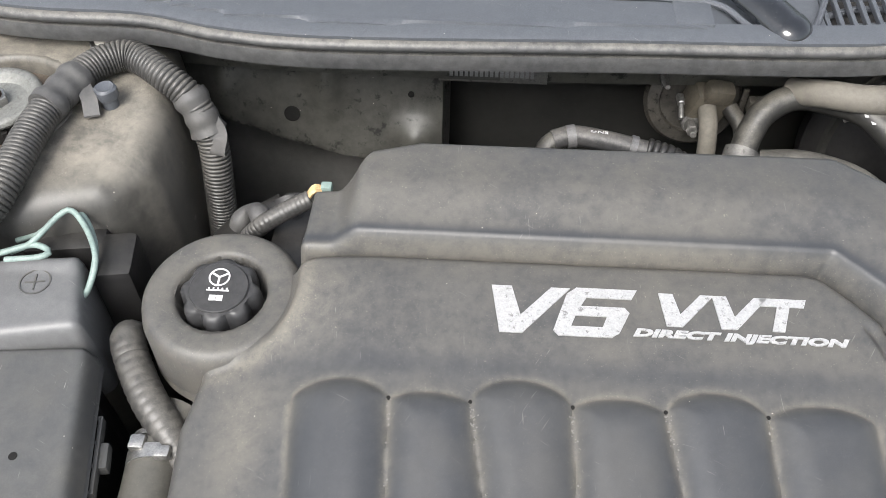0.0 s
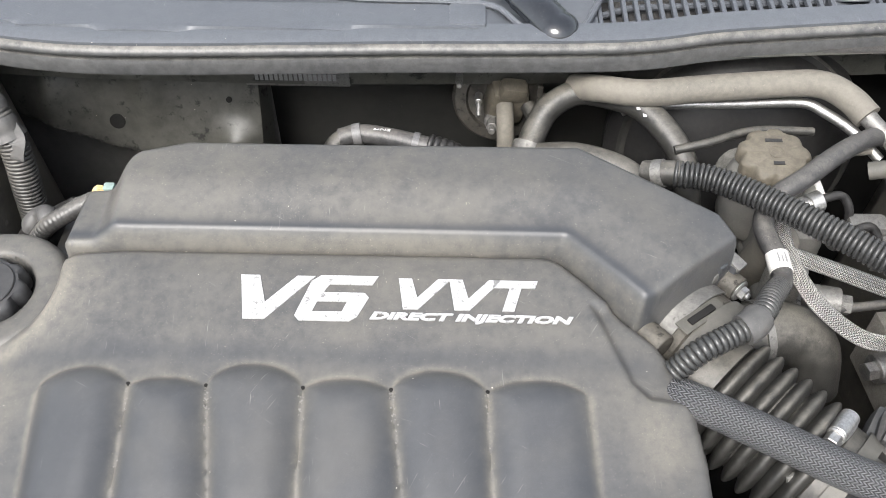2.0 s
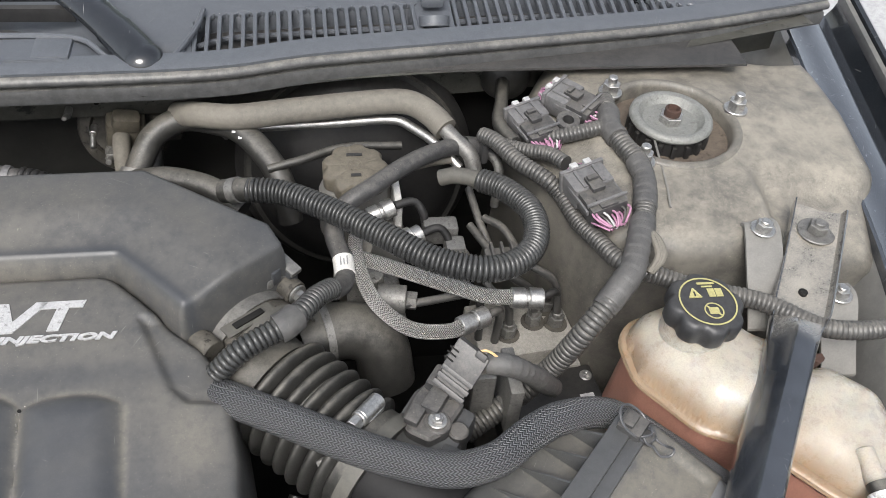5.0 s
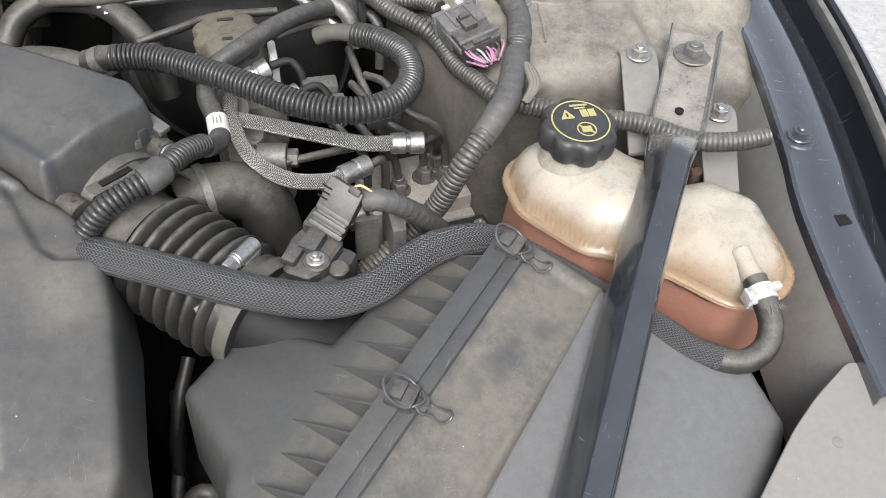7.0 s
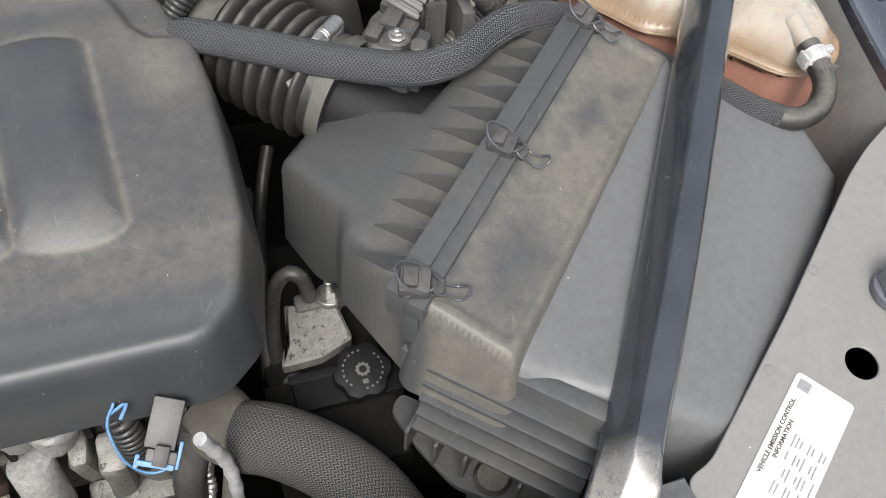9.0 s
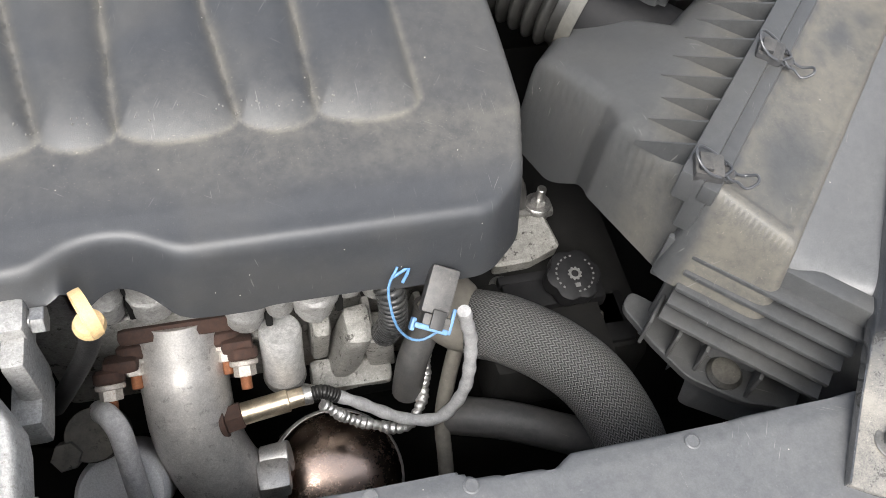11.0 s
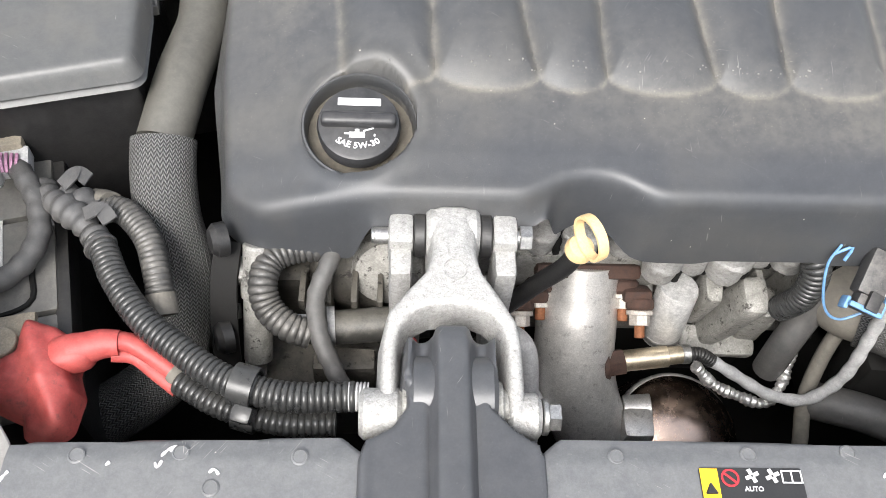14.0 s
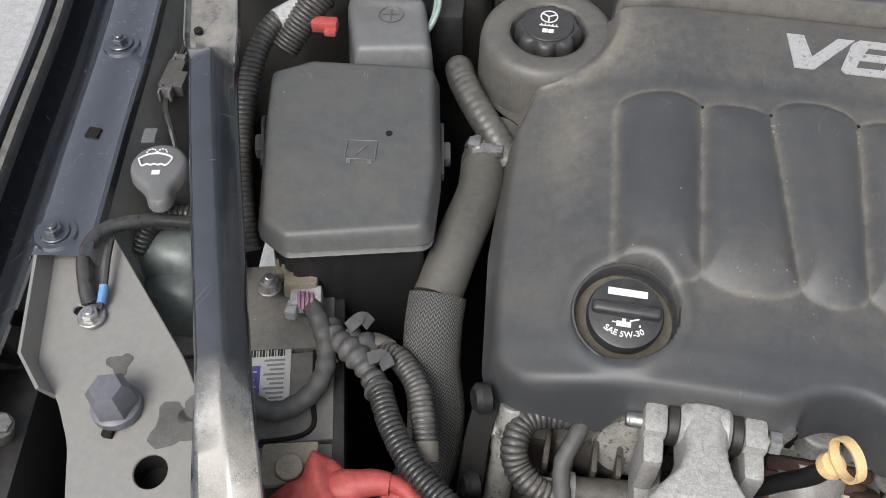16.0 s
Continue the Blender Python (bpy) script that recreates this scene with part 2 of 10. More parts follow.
# ---- materials ----
def material(name, base, rough=0.6, metal=0.0, dust=None, amount=0.0, big=7.0, mid=45.0, grain=700.0, bump=0.15,
             vary=0.25, spec=0.5, fleck=0.0, spots=None, spot_amount=0.0, attr=0.0, coat=0.0, film=0.0, scratch=0.0, dust_shading=0.0, coat_rough=0.12):
    """A surface with a base colour that varies, dust in patches, fine grain and rough spots."""
    m = bpy.data.materials.new(name)
    m.use_nodes = True
    nt = m.node_tree
    N, L = nt.nodes, nt.links
    bsdf = N["Principled BSDF"]
    at = N.new("ShaderNodeTexCoord").outputs["Object"]

    def noise_at(scale, detail=4.0, ruff=0.6):
        n = N.new("ShaderNodeTexNoise")
        n.inputs["Scale"].default_value, n.inputs["Detail"].default_value, n.inputs["Roughness"].default_value = scale, detail, ruff
        L.new(at, n.inputs["Vector"])
        return n.outputs["Fac"]

    def maths(op, a, b, clamp=False):
        n = N.new("ShaderNodeMath")
        n.operation, n.use_clamp = op, clamp
        for i, v in enumerate((a, b)):
            if isinstance(v, (int, float)):
                n.inputs[i].default_value = v
            else:
                L.new(v, n.inputs[i])
        return n.outputs[0]

    def ramp(v, lo, hi):
        n = N.new("ShaderNodeMapRange")
        n.interpolation_type = 'SMOOTHSTEP'
        n.inputs[1].default_value, n.inputs[2].default_value = lo, hi
        L.new(v, n.inputs[0])
        return n.outputs[0]

    def mix(f, a, b):
        n = N.new("ShaderNodeMix")
        n.data_type = 'RGBA'
        for sock, v in ((n.inputs[0], f), (n.inputs[6], a), (n.inputs[7], b)):
            if isinstance(v, (int, float)):
                sock.default_value = v
            elif isinstance(v, tuple):
                sock.default_value = (*v, 1)
            else:
                L.new(v, sock)
        return n.outputs[2]

    n1, n2, n3 = noise_at(big * 1.4, 10, 0.72), noise_at(mid * 1.5, 9, 0.74), noise_at(grain, 3, 0.7)
    col = mix(ramp(n2, 0.34, 0.66), tuple(c * (1 - vary) for c in base), tuple(c * (1 + vary) for c in base))
    col = mix(maths('MULTIPLY', ramp(n3, 0.36, 0.64), 0.3), col, tuple(c * 0.4 for c in base))
    r = maths('ADD', maths('MULTIPLY', maths('SUBTRACT', n2, 0.5), 0.25), rough)
    if dust is not None:
        f = maths('MULTIPLY', ramp(maths('ADD', maths('MULTIPLY', n1, 0.4), maths('ADD', maths('MULTIPLY', n2, 0.38), maths('MULTIPLY', n3, 0.22))), 0.30, 0.70), amount)
        speck = maths('MULTIPLY', ramp(noise_at(grain * 0.45, 4, 0.6), 0.62, 0.70), min(0.5, amount * 1.1))
        f = maths('MAXIMUM', f, speck)
        if dust_shading:
            # dust weighted to upward normals, also painting tops lighter and steep sides darker
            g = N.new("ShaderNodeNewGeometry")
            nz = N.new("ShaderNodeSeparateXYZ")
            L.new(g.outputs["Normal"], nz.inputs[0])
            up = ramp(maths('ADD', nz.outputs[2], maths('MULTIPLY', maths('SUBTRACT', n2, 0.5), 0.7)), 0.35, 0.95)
            f = maths('MULTIPLY', f, maths('ADD', maths('MULTIPLY', up, dust_shading * 1.3), 1 - dust_shading), True)
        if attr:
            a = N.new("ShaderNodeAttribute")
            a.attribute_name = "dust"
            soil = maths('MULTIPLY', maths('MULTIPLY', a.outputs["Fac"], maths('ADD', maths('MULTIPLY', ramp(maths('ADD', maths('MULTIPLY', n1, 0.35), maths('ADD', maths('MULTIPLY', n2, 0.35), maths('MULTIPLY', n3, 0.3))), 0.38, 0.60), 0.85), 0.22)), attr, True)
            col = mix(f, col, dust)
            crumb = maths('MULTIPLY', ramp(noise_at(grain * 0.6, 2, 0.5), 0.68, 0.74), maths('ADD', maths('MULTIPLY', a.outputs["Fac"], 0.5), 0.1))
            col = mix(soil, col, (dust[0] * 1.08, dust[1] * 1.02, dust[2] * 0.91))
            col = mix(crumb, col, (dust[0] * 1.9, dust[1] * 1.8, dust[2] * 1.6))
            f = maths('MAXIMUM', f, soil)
        else:
            col = mix(f, col, dust)
        r = maths('ADD', r, maths('MULTIPLY', f, 0.25), True)
    if film:
        # thin brownish film of old dirt in broad soft patches
        f = maths('MULTIPLY', ramp(noise_at(7.0, 6, 0.6), 0.44, 0.66), film)
        col = mix(f, col, (dust[0] * 1.0, dust[1] * 0.93, dust[2] * 0.80))
        r = maths('ADD', r, maths('MULTIPLY', f, 0.3), True)
    if spots is not None:
        f = maths('MULTIPLY', ramp(noise_at(mid * 1.7, 6, 0.7), 0.56, 0.66), spot_amount)
        col = mix(f, col, spots)
        r = maths('ADD', r, maths('MULTIPLY', f, 0.2), True)
    if fleck:
        v = N.new("ShaderNodeTexVoronoi")
        v.inputs["Scale"].default_value = 120.0
        L.new(at, v.inputs["Vector"])
        pick = N.new("ShaderNodeSeparateColor")
        L.new(v.outputs["Color"], pick.inputs[0])
        f = maths('MULTIPLY', maths('MULTIPLY', maths('LESS_THAN', v.outputs["Distance"], 0.06), maths('GREATER_THAN', pick.outputs[0], 1 - fleck)), 0.8)
        col = mix(f, col, (0.62, 0.58, 0.5))
    if scratch:
        # short pale scratches in two directions, kept in few places
        for turn in (0.5, -1.0, 1.5):
            spin = N.new("ShaderNodeMapping")
            spin.inputs["Rotation"].default_value = (0, 0, turn)
            L.new(at, spin.inputs["Vector"])
            mp_ = N.new("ShaderNodeMapping")
            mp_.inputs["Scale"].default_value = (46, 1000, 46)
            L.new(spin.outputs[0], mp_.inputs["Vector"])
            n = N.new("ShaderNodeTexNoise")
            n.inputs["Scale"].default_value, n.inputs["Detail"].default_value = 1.0, 1.0
            L.new(mp_.outputs[0], n.inputs["Vector"])
            f = maths('MULTIPLY', ramp(n.outputs["Fac"], 0.72, 0.77), ramp(noise_at(17.0 + 5 * turn, 3, 0.6), 0.54, 0.64))
            col = mix(maths('MULTIPLY', f, scratch), col, (0.36, 0.345, 0.32))
    L.new(col, bsdf.inputs["Base Color"])
    L.new(r, bsdf.inputs["Roughness"])
    bsdf.inputs["Metallic"].default_value = metal
    bsdf.inputs["Specular IOR Level"].default_value = spec
    if coat:
        bsdf.inputs["Coat Weight"].default_value = coat
        bsdf.inputs["Coat Roughness"].default_value = coat_rough
    if bump:
        b = N.new("ShaderNodeBump")
        b.inputs["Strength"].default_value, b.inputs["Distance"].default_value = min(1.0, bump * 1.7), 0.0006
        L.new(maths('ADD', maths('MULTIPLY', n3, 0.8), maths('MULTIPLY', n2, 0.7)), b.inputs["Height"])
        L.new(b.outputs[0], bsdf.inputs["Normal"])
    return m


def braided(name, base, thread, rough=0.55, metal=0.0, pitch=0.0052, round_=0.0040, bump=0.9):
    """Woven sleeve: crossing strands laid along the hose's own length and girth."""
    m = material(name, base, rough, metal, bump=0)
    nt = m.node_tree
    N, L = nt.nodes, nt.links
    bsdf = N["Principled BSDF"]
    uv = N.new("ShaderNodeUVMap")
    sep = N.new("ShaderNodeSeparateXYZ")
    L.new(uv.outputs[0], sep.inputs[0])

    def maths(op, a, b=0.0):
        n = N.new("ShaderNodeMath")
        n.operation = op
        for i, v in enumerate((a, b)):
            if isinstance(v, (int, float)):
                n.inputs[i].default_value = v
            else:
                L.new(v, n.inputs[i])
        return n.outputs[0]
    u = maths('MULTIPLY', sep.outputs[0], 2 * math.pi / pitch)
    zigzag = maths('ABSOLUTE', maths('SUBTRACT', maths('FRACT', maths('DIVIDE', sep.outputs[1], round_)), 0.5))
    h = maths('SINE', maths('ADD', u, maths('MULTIPLY', zigzag, 4.0 * math.pi)))
    h = maths('ADD', maths('MULTIPLY', h, 0.5), 0.5)
    h = maths('MULTIPLY', h, maths('ADD', maths('MULTIPLY', maths('MINIMUM', zigzag, maths('SUBTRACT', 0.5, zigzag)), 2.4), 0.5))
    mixn = N.new("ShaderNodeMix")
    mixn.data_type = 'RGBA'
    L.new(h, mixn.inputs[0])
    mixn.inputs[6].default_value = (*[c * 0.45 for c in base], 1)
    mixn.inputs[7].default_value = (*thread, 1)
    L.new(mixn.outputs[2], bsdf.inputs["Base Color"])
    b = N.new("ShaderNodeBump")
    b.inputs["Strength"].default_value, b.inputs["Distance"].default_value = bump, 0.0012
    L.new(h, b.inputs["Height"])
    L.new(b.outputs[0], bsdf.inputs["Normal"])
    return m


TAN = (0.20, 0.19, 0.170)
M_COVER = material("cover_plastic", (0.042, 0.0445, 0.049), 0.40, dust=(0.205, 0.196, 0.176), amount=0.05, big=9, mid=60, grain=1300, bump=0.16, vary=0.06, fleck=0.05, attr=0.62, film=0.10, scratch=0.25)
M_LID = material("airbox_plastic", (0.064, 0.0655, 0.067), 0.42, dust=(0.180, 0.172, 0.152), amount=0.08, big=12, mid=80, grain=1200, bump=0.18, vary=0.1, fleck=0.04, attr=0.72, film=0.08, scratch=0.35)
M_BOX = material("grey_plastic", (0.125, 0.127, 0.129), 0.40, dust=(0.23, 0.218, 0.192), amount=0.12, big=8, mid=80, grain=1100, bump=0.12, vary=0.07, fleck=0.03, scratch=0.3)
M_BLACK = material("black_plastic", (0.010, 0.010, 0.011), 0.42, dust=(0.13, 0.12, 0.10), amount=0.22, mid=90, bump=0.2, dust_shading=0.5)
M_CAP = material("cap_plastic", (0.024, 0.0245, 0.027), 0.42, dust=(0.14, 0.13, 0.11), amount=0.18, mid=90, bump=0.1, dust_shading=0.35)
M_CONN = material("connector_plastic", (0.030, 0.031, 0.034), 0.42, dust=(0.23, 0.21, 0.18), amount=0.42, mid=110, bump=0.15, dust_shading=0.6)
M_CONNGREY = material("pale_connector_plastic", (0.10, 0.10, 0.105), 0.42, dust=(0.24, 0.225, 0.20), amount=0.35, mid=120, bump=0.12)
M_LOOM = material("loom_plastic", (0.022, 0.023, 0.024), 0.28, dust=(0.20, 0.19, 0.165), amount=0.22, mid=90, bump=0.06, vary=0.1, dust_shading=0.6)
M_LOOM_DUST = material("dusty_loom_plastic", (0.034, 0.034, 0.034), 0.34, dust=(0.22, 0.205, 0.178), amount=0.5, mid=90, bump=0.08, vary=0.1, dust_shading=0.7)
M_RUBBER = material("hose_rubber", (0.020, 0.020, 0.019), 0.42, dust=(0.20, 0.185, 0.155), amount=0.5, mid=60, bump=0.25, dust_shading=0.8)
M_RUBBER_TAN = material("dusty_hose_rubber", (0.115, 0.106, 0.09), 0.7, dust=(0.235, 0.216, 0.178), amount=0.5, mid=90, bump=0.3, vary=0.12)
M_HOSE_GREY = material("grey_brown_rubber", (0.070, 0.067, 0.059), 0.55, dust=(0.155, 0.146, 0.122), amount=0.4, mid=90, bump=0.2, vary=0.12)
M_WING = material("dusty_inner_wing", (0.145, 0.144, 0.137), 0.42, dust=(0.25, 0.24, 0.215), amount=0.3, big=7, mid=40, bump=0.1, vary=0.1, fleck=0.04)
# darker than the firewall's base: the recess's shade is in the colour
M_RECESS = material("recess_shade_tone", (0.024, 0.0245, 0.023), 0.5, dust=(0.08, 0.077, 0.068), amount=0.4, big=7, mid=30, bump=0.1, vary=0.12)
M_PAN = material("rusty_mount_pan", (0.075, 0.055, 0.040), 0.7, dust=(0.17, 0.145, 0.115), amount=0.5, mid=90, grain=900, bump=0.6, vary=0.3, spots=(0.02, 0.016, 0.013), spot_amount=0.6)
M_RING = material("speckled_mount_metal", (0.23, 0.235, 0.222), 0.5, metal=0.35, dust=(0.19, 0.18, 0.155), amount=0.4, mid=140, grain=600, bump=0.5, vary=0.2, spots=(0.09, 0.085, 0.075), spot_amount=0.5)
M_HEX = material("grey_blue_plastic", (0.115, 0.118, 0.138), 0.36, dust=(0.25, 0.24, 0.22), amount=0.2, mid=90, bump=0.06, vary=0.08)
M_JET = material("jet_black_plastic", (0.008, 0.008, 0.009), 0.6, spec=0.25, dust=(0.05, 0.047, 0.04), amount=0.12, mid=90, bump=0.08)
M_DIMPRINT = material("dim_grey_print", (0.13, 0.13, 0.125), 0.6, bump=0.05, vary=0.15)
M_BRACE = material("glossy_black_brace", (0.020, 0.024, 0.031), 0.20, spec=1.0, dust=(0.27, 0.262, 0.245), amount=0.02, big=10, mid=30, grain=900, bump=0.008, coat=1.0, fleck=0.015, attr=0.9, scratch=0.25, coat_rough=0.06)
M_BOTTLE = material("teal_grey_bottle", (0.085, 0.105, 0.102), 0.35, dust=(0.17, 0.165, 0.145), amount=0.3, mid=50, bump=0.06)
M_TAPE = material("cloth_tape", (0.058, 0.058, 0.060), 0.5, dust=(0.2, 0.185, 0.155), amount=0.3, mid=80, grain=1500, bump=0.25, vary=0.15, scratch=0.3)
M_SEAL = material("seal_rubber", (0.050, 0.051, 0.053), 0.40, dust=(0.27, 0.255, 0.22), amount=0.5, big=9, mid=60, bump=0.12, dust_shading=0.75)
M_COWL = material("cowl_plastic", (0.078, 0.085, 0.097), 0.42, dust=(0.17, 0.17, 0.165), amount=0.12, big=9, mid=70, bump=0.14, vary=0.08, fleck=0.06, scratch=0.3)
M_BODY = material("dusty_body_steel", (0.165, 0.160, 0.148), 0.52, dust=(0.25, 0.236, 0.208), amount=0.3, big=8, mid=60, bump=0.12, vary=0.08, fleck=0.03)
M_FIREWALL = material("firewall_steel", (0.050, 0.050, 0.044), 0.34, dust=(0.125, 0.12, 0.105), amount=0.4, big=10, mid=30, bump=0.25, vary=0.25, fleck=0.06, spots=(0.006, 0.006, 0.006), spot_amount=0.85)
M_TIE = material("tie_bar_steel", (0.205, 0.199, 0.188), 0.40, dust=(0.28, 0.268, 0.245), amount=0.2, big=6, mid=110, grain=1500, bump=0.08, vary=0.05, fleck=0.04, scratch=0.2)
M_TIE_BLACK = material("tie_bar_cover", (0.105, 0.108, 0.113), 0.44, dust=(0.27, 0.26, 0.235), amount=0.22, big=6, mid=90, bump=0.14, vary=0.08, fleck=0.05, scratch=0.55)
M_PAINT = material("black_paint", (0.006, 0.008, 0.011), 0.16, spec=0.6, dust=(0.19, 0.185, 0.17), amount=0.05, big=10, mid=60, grain=900, bump=0.015, coat=0.6, fleck=0.08, attr=0.9, scratch=0.5, coat_rough=0.05)
M_FENDER = material("fender_paint", (0.024, 0.030, 0.040), 0.22, spec=0.9, dust=(0.19, 0.195, 0.20), amount=0.12, big=9, mid=80, bump=0.015, coat=1.0, vary=0.08, fleck=0.04, scratch=0.3, coat_rough=0.07)
M_STRUT = material("strut_black", (0.046, 0.048, 0.053), 0.32, spec=0.7, dust=(0.21, 0.20, 0.18), amount=0.12, big=9, mid=60, bump=0.05, vary=0.06, scratch=0.4, dust_shading=0.2)
M_CAST = material("cast_aluminium", (0.41, 0.405, 0.39), 0.46, metal=0.3, dust=(0.29, 0.275, 0.245), amount=0.4, mid=170, grain=700, bump=1.3, vary=0.25, spots=(0.14, 0.13, 0.115), spot_amount=0.5)
M_CASTDARK = material("stained_cast_aluminium", (0.34, 0.335, 0.315), 0.45, metal=0.3, dust=(0.14, 0.125, 0.10), amount=0.6, mid=80, grain=700, bump=1.2, vary=0.35, spots=(0.025, 0.022, 0.018), spot_amount=0.8)
M_STEEL = material("zinc_steel", (0.50, 0.495, 0.48), 0.34, metal=0.9, dust=(0.26, 0.235, 0.2), amount=0.3, mid=140, bump=0.25)
M_DULL = material("dull_steel", (0.20, 0.198, 0.19), 0.5, metal=0.6, dust=(0.2, 0.185, 0.16), amount=0.4, mid=120, bump=0.3, spots=(0.05, 0.048, 0.045), spot_amount=0.5)
M_EXHAUST = material("exhaust_steel", (0.66, 0.65, 0.63), 0.36, metal=0.65, dust=(0.36, 0.31, 0.25), amount=0.3, big=14, mid=60, bump=0.12, vary=0.15, spots=(0.05, 0.04, 0.035), spot_amount=0.35, scratch=0.4)
M_CAT = material("heat_tinted_steel", (0.60, 0.47, 0.40), 0.20, metal=1.0, dust=(0.70, 0.48, 0.34), amount=0.4, big=10, mid=20, bump=0.03, vary=0.2)
M_RUST = material("rusted_iron", (0.036, 0.020, 0.015), 0.8, dust=(0.085, 0.040, 0.026), amount=0.5, mid=110, grain=800, bump=1.0, vary=0.4)
M_RUSTBOLT = material("rusty_bolt", (0.27, 0.10, 0.04), 0.65, metal=0.25, dust=(0.11, 0.045, 0.022), amount=0.5, mid=170, bump=0.7)
M_NUT = material("weathered_zinc_nut", (0.50, 0.485, 0.45), 0.45, metal=0.35, dust=(0.22, 0.13, 0.08), amount=0.45, mid=190, bump=0.5)
M_BRASS = material("bronzed_steel", (0.62, 0.52, 0.37), 0.32, metal=0.9, dust=(0.5, 0.46, 0.4), amount=0.5, mid=90, bump=0.1)
M_ENGINE = material("grimy_engine_metal", (0.055, 0.052, 0.046), 0.5, metal=0.25, dust=(0.17, 0.152, 0.122), amount=0.55, mid=60, grain=600, bump=1.0, vary=0.35, dust_shading=0.35, spots=(0.008, 0.007, 0.006), spot_amount=0.85)
# near-black for black parts, and for shade painted into gaps, wells and holes
M_DARK = material("black_parts_and_gap_shade", (0.007, 0.007, 0.007), 0.75, spec=0.25, dust=(0.03, 0.028, 0.024), amount=0.35, mid=40, bump=0.3)
M_WHITE = material("white_print", (0.72, 0.72, 0.72), 0.5, dust=(0.5, 0.47, 0.42), amount=0.35, mid=90, bump=0.05, vary=0.06)
M_BADGE = material("silver_badge_paint", (0.50, 0.50, 0.50), 0.36, metal=0.4, dust=(0.36, 0.34, 0.30), amount=0.35, mid=140, bump=0.25, vary=0.1, spots=(0.13, 0.125, 0.12), spot_amount=0.7)
M_YELLOW = material("yellow_print", (0.40, 0.37, 0.15), 0.55, dust=(0.16, 0.15, 0.12), amount=0.35, mid=160, bump=0.05, vary=0.12)
M_AMBER = material("amber_warning_print", (0.85, 0.5, 0.02), 0.5, bump=0.05, vary=0.05)
M_REDPRINT = material("red_print", (0.55, 0.03, 0.04), 0.5, bump=0.05, vary=0.05)
M_BLACKPRINT = material("black_print", (0.02, 0.02, 0.02), 0.5, bump=0.05, vary=0.1)
M_GREYPRINT = material("grey_print", (0.25, 0.25, 0.25), 0.5, bump=0.05, vary=0.1)
M_PURPLE = material("purple_print", (0.13, 0.11, 0.38), 0.5, bump=0.05, vary=0.1)
M_PAPER = material("label_paper", (0.66, 0.65, 0.62), 0.55, dust=(0.45, 0.42, 0.37), amount=0.35, mid=80, bump=0.05, vary=0.05)
M_RED = material("red_rubber", (0.40, 0.045, 0.042), 0.48, dust=(0.34, 0.13, 0.11), amount=0.5, big=22, mid=60, bump=0.2, spots=(0.13, 0.05, 0.045), spot_amount=0.55)
M_CAPTAN = material("grimed_cap", (0.088, 0.077, 0.058), 0.6, dust=(0.17, 0.15, 0.115), amount=0.5, mid=90, bump=0.4)
M_MOD = material("dusty_aluminium", (0.36, 0.345, 0.315), 0.55, metal=0.15, dust=(0.25, 0.225, 0.185), amount=0.55, mid=90, bump=0.4)
M_CAN = material("bright_sensor_can", (0.66, 0.655, 0.64), 0.34, metal=0.45, dust=(0.5, 0.48, 0.44), amount=0.3, mid=120, grain=600, bump=0.5)
M_FUSE = material("fuse_box_plastic", (0.074, 0.076, 0.077), 0.40, dust=(0.20, 0.185, 0.158), amount=0.2, big=8, mid=60, grain=1100, bump=0.1, vary=0.07, fleck=0.04, scratch=0.6, film=0.18)
M_TOWER = material("dusty_tower_paint", (0.036, 0.036, 0.035), 0.40, dust=(0.245, 0.237, 0.220), amount=0.05, big=7, mid=40, grain=1400, bump=0.05, vary=0.06, fleck=0.05, attr=0.92, scratch=0.3)
M_DIP = material("cream_plastic", (0.72, 0.50, 0.25), 0.42, dust=(0.55, 0.38, 0.2), amount=0.3, mid=90, bump=0.05, vary=0.08)
M_TEAL = material("teal_wire", (0.21, 0.30, 0.275), 0.42, dust=(0.27, 0.265, 0.24), amount=0.4, bump=0.05)
M_BLUE = material("blue_plastic", (0.06, 0.22, 0.46), 0.4, dust=(0.26, 0.33, 0.40), amount=0.5, mid=120, bump=0.05)
M_PINK = material("pink_wire", (0.36, 0.16, 0.27), 0.5, dust=(0.42, 0.30, 0.33), amount=0.4, mid=160, bump=0.05)
M_GREYWIRE = material("grey_sleeve", (0.42, 0.42, 0.42), 0.55, dust=(0.35, 0.33, 0.3), amount=0.3, mid=90, bump=0.2)
M_FOIL = material("foil_wrap", (0.80, 0.79, 0.77), 0.36, metal=0.8, dust=(0.5, 0.47, 0.42), amount=0.25, mid=160, grain=400, bump=0.8)
M_LEAF = material("dry_leaf", (0.34, 0.15, 0.06), 0.7, dust=(0.2, 0.1, 0.05), amount=0.6, mid=120, bump=0.3)
M_GROUND = material("worn_asphalt", (0.40, 0.40, 0.40), 0.9, dust=(0.27, 0.27, 0.275), amount=0.7, big=3, mid=30, grain=220, bump=1.0, vary=0.25)
M_SCREENMESH = material("grille_mesh", (0.02, 0.021, 0.022), 0.6, dust=(0.12, 0.11, 0.1), amount=0.5, mid=90, grain=600, bump=0.8)
M_GASKET = material("grey_battery_top", (0.125, 0.121, 0.112), 0.48, dust=(0.25, 0.235, 0.205), amount=0.6, big=9, mid=90, bump=0.25, vary=0.15, fleck=0.3)
M_CORR = material("corroded_lead", (0.36, 0.33, 0.27), 0.6, metal=0.3, dust=(0.24, 0.18, 0.11), amount=0.6, mid=140, bump=0.8)
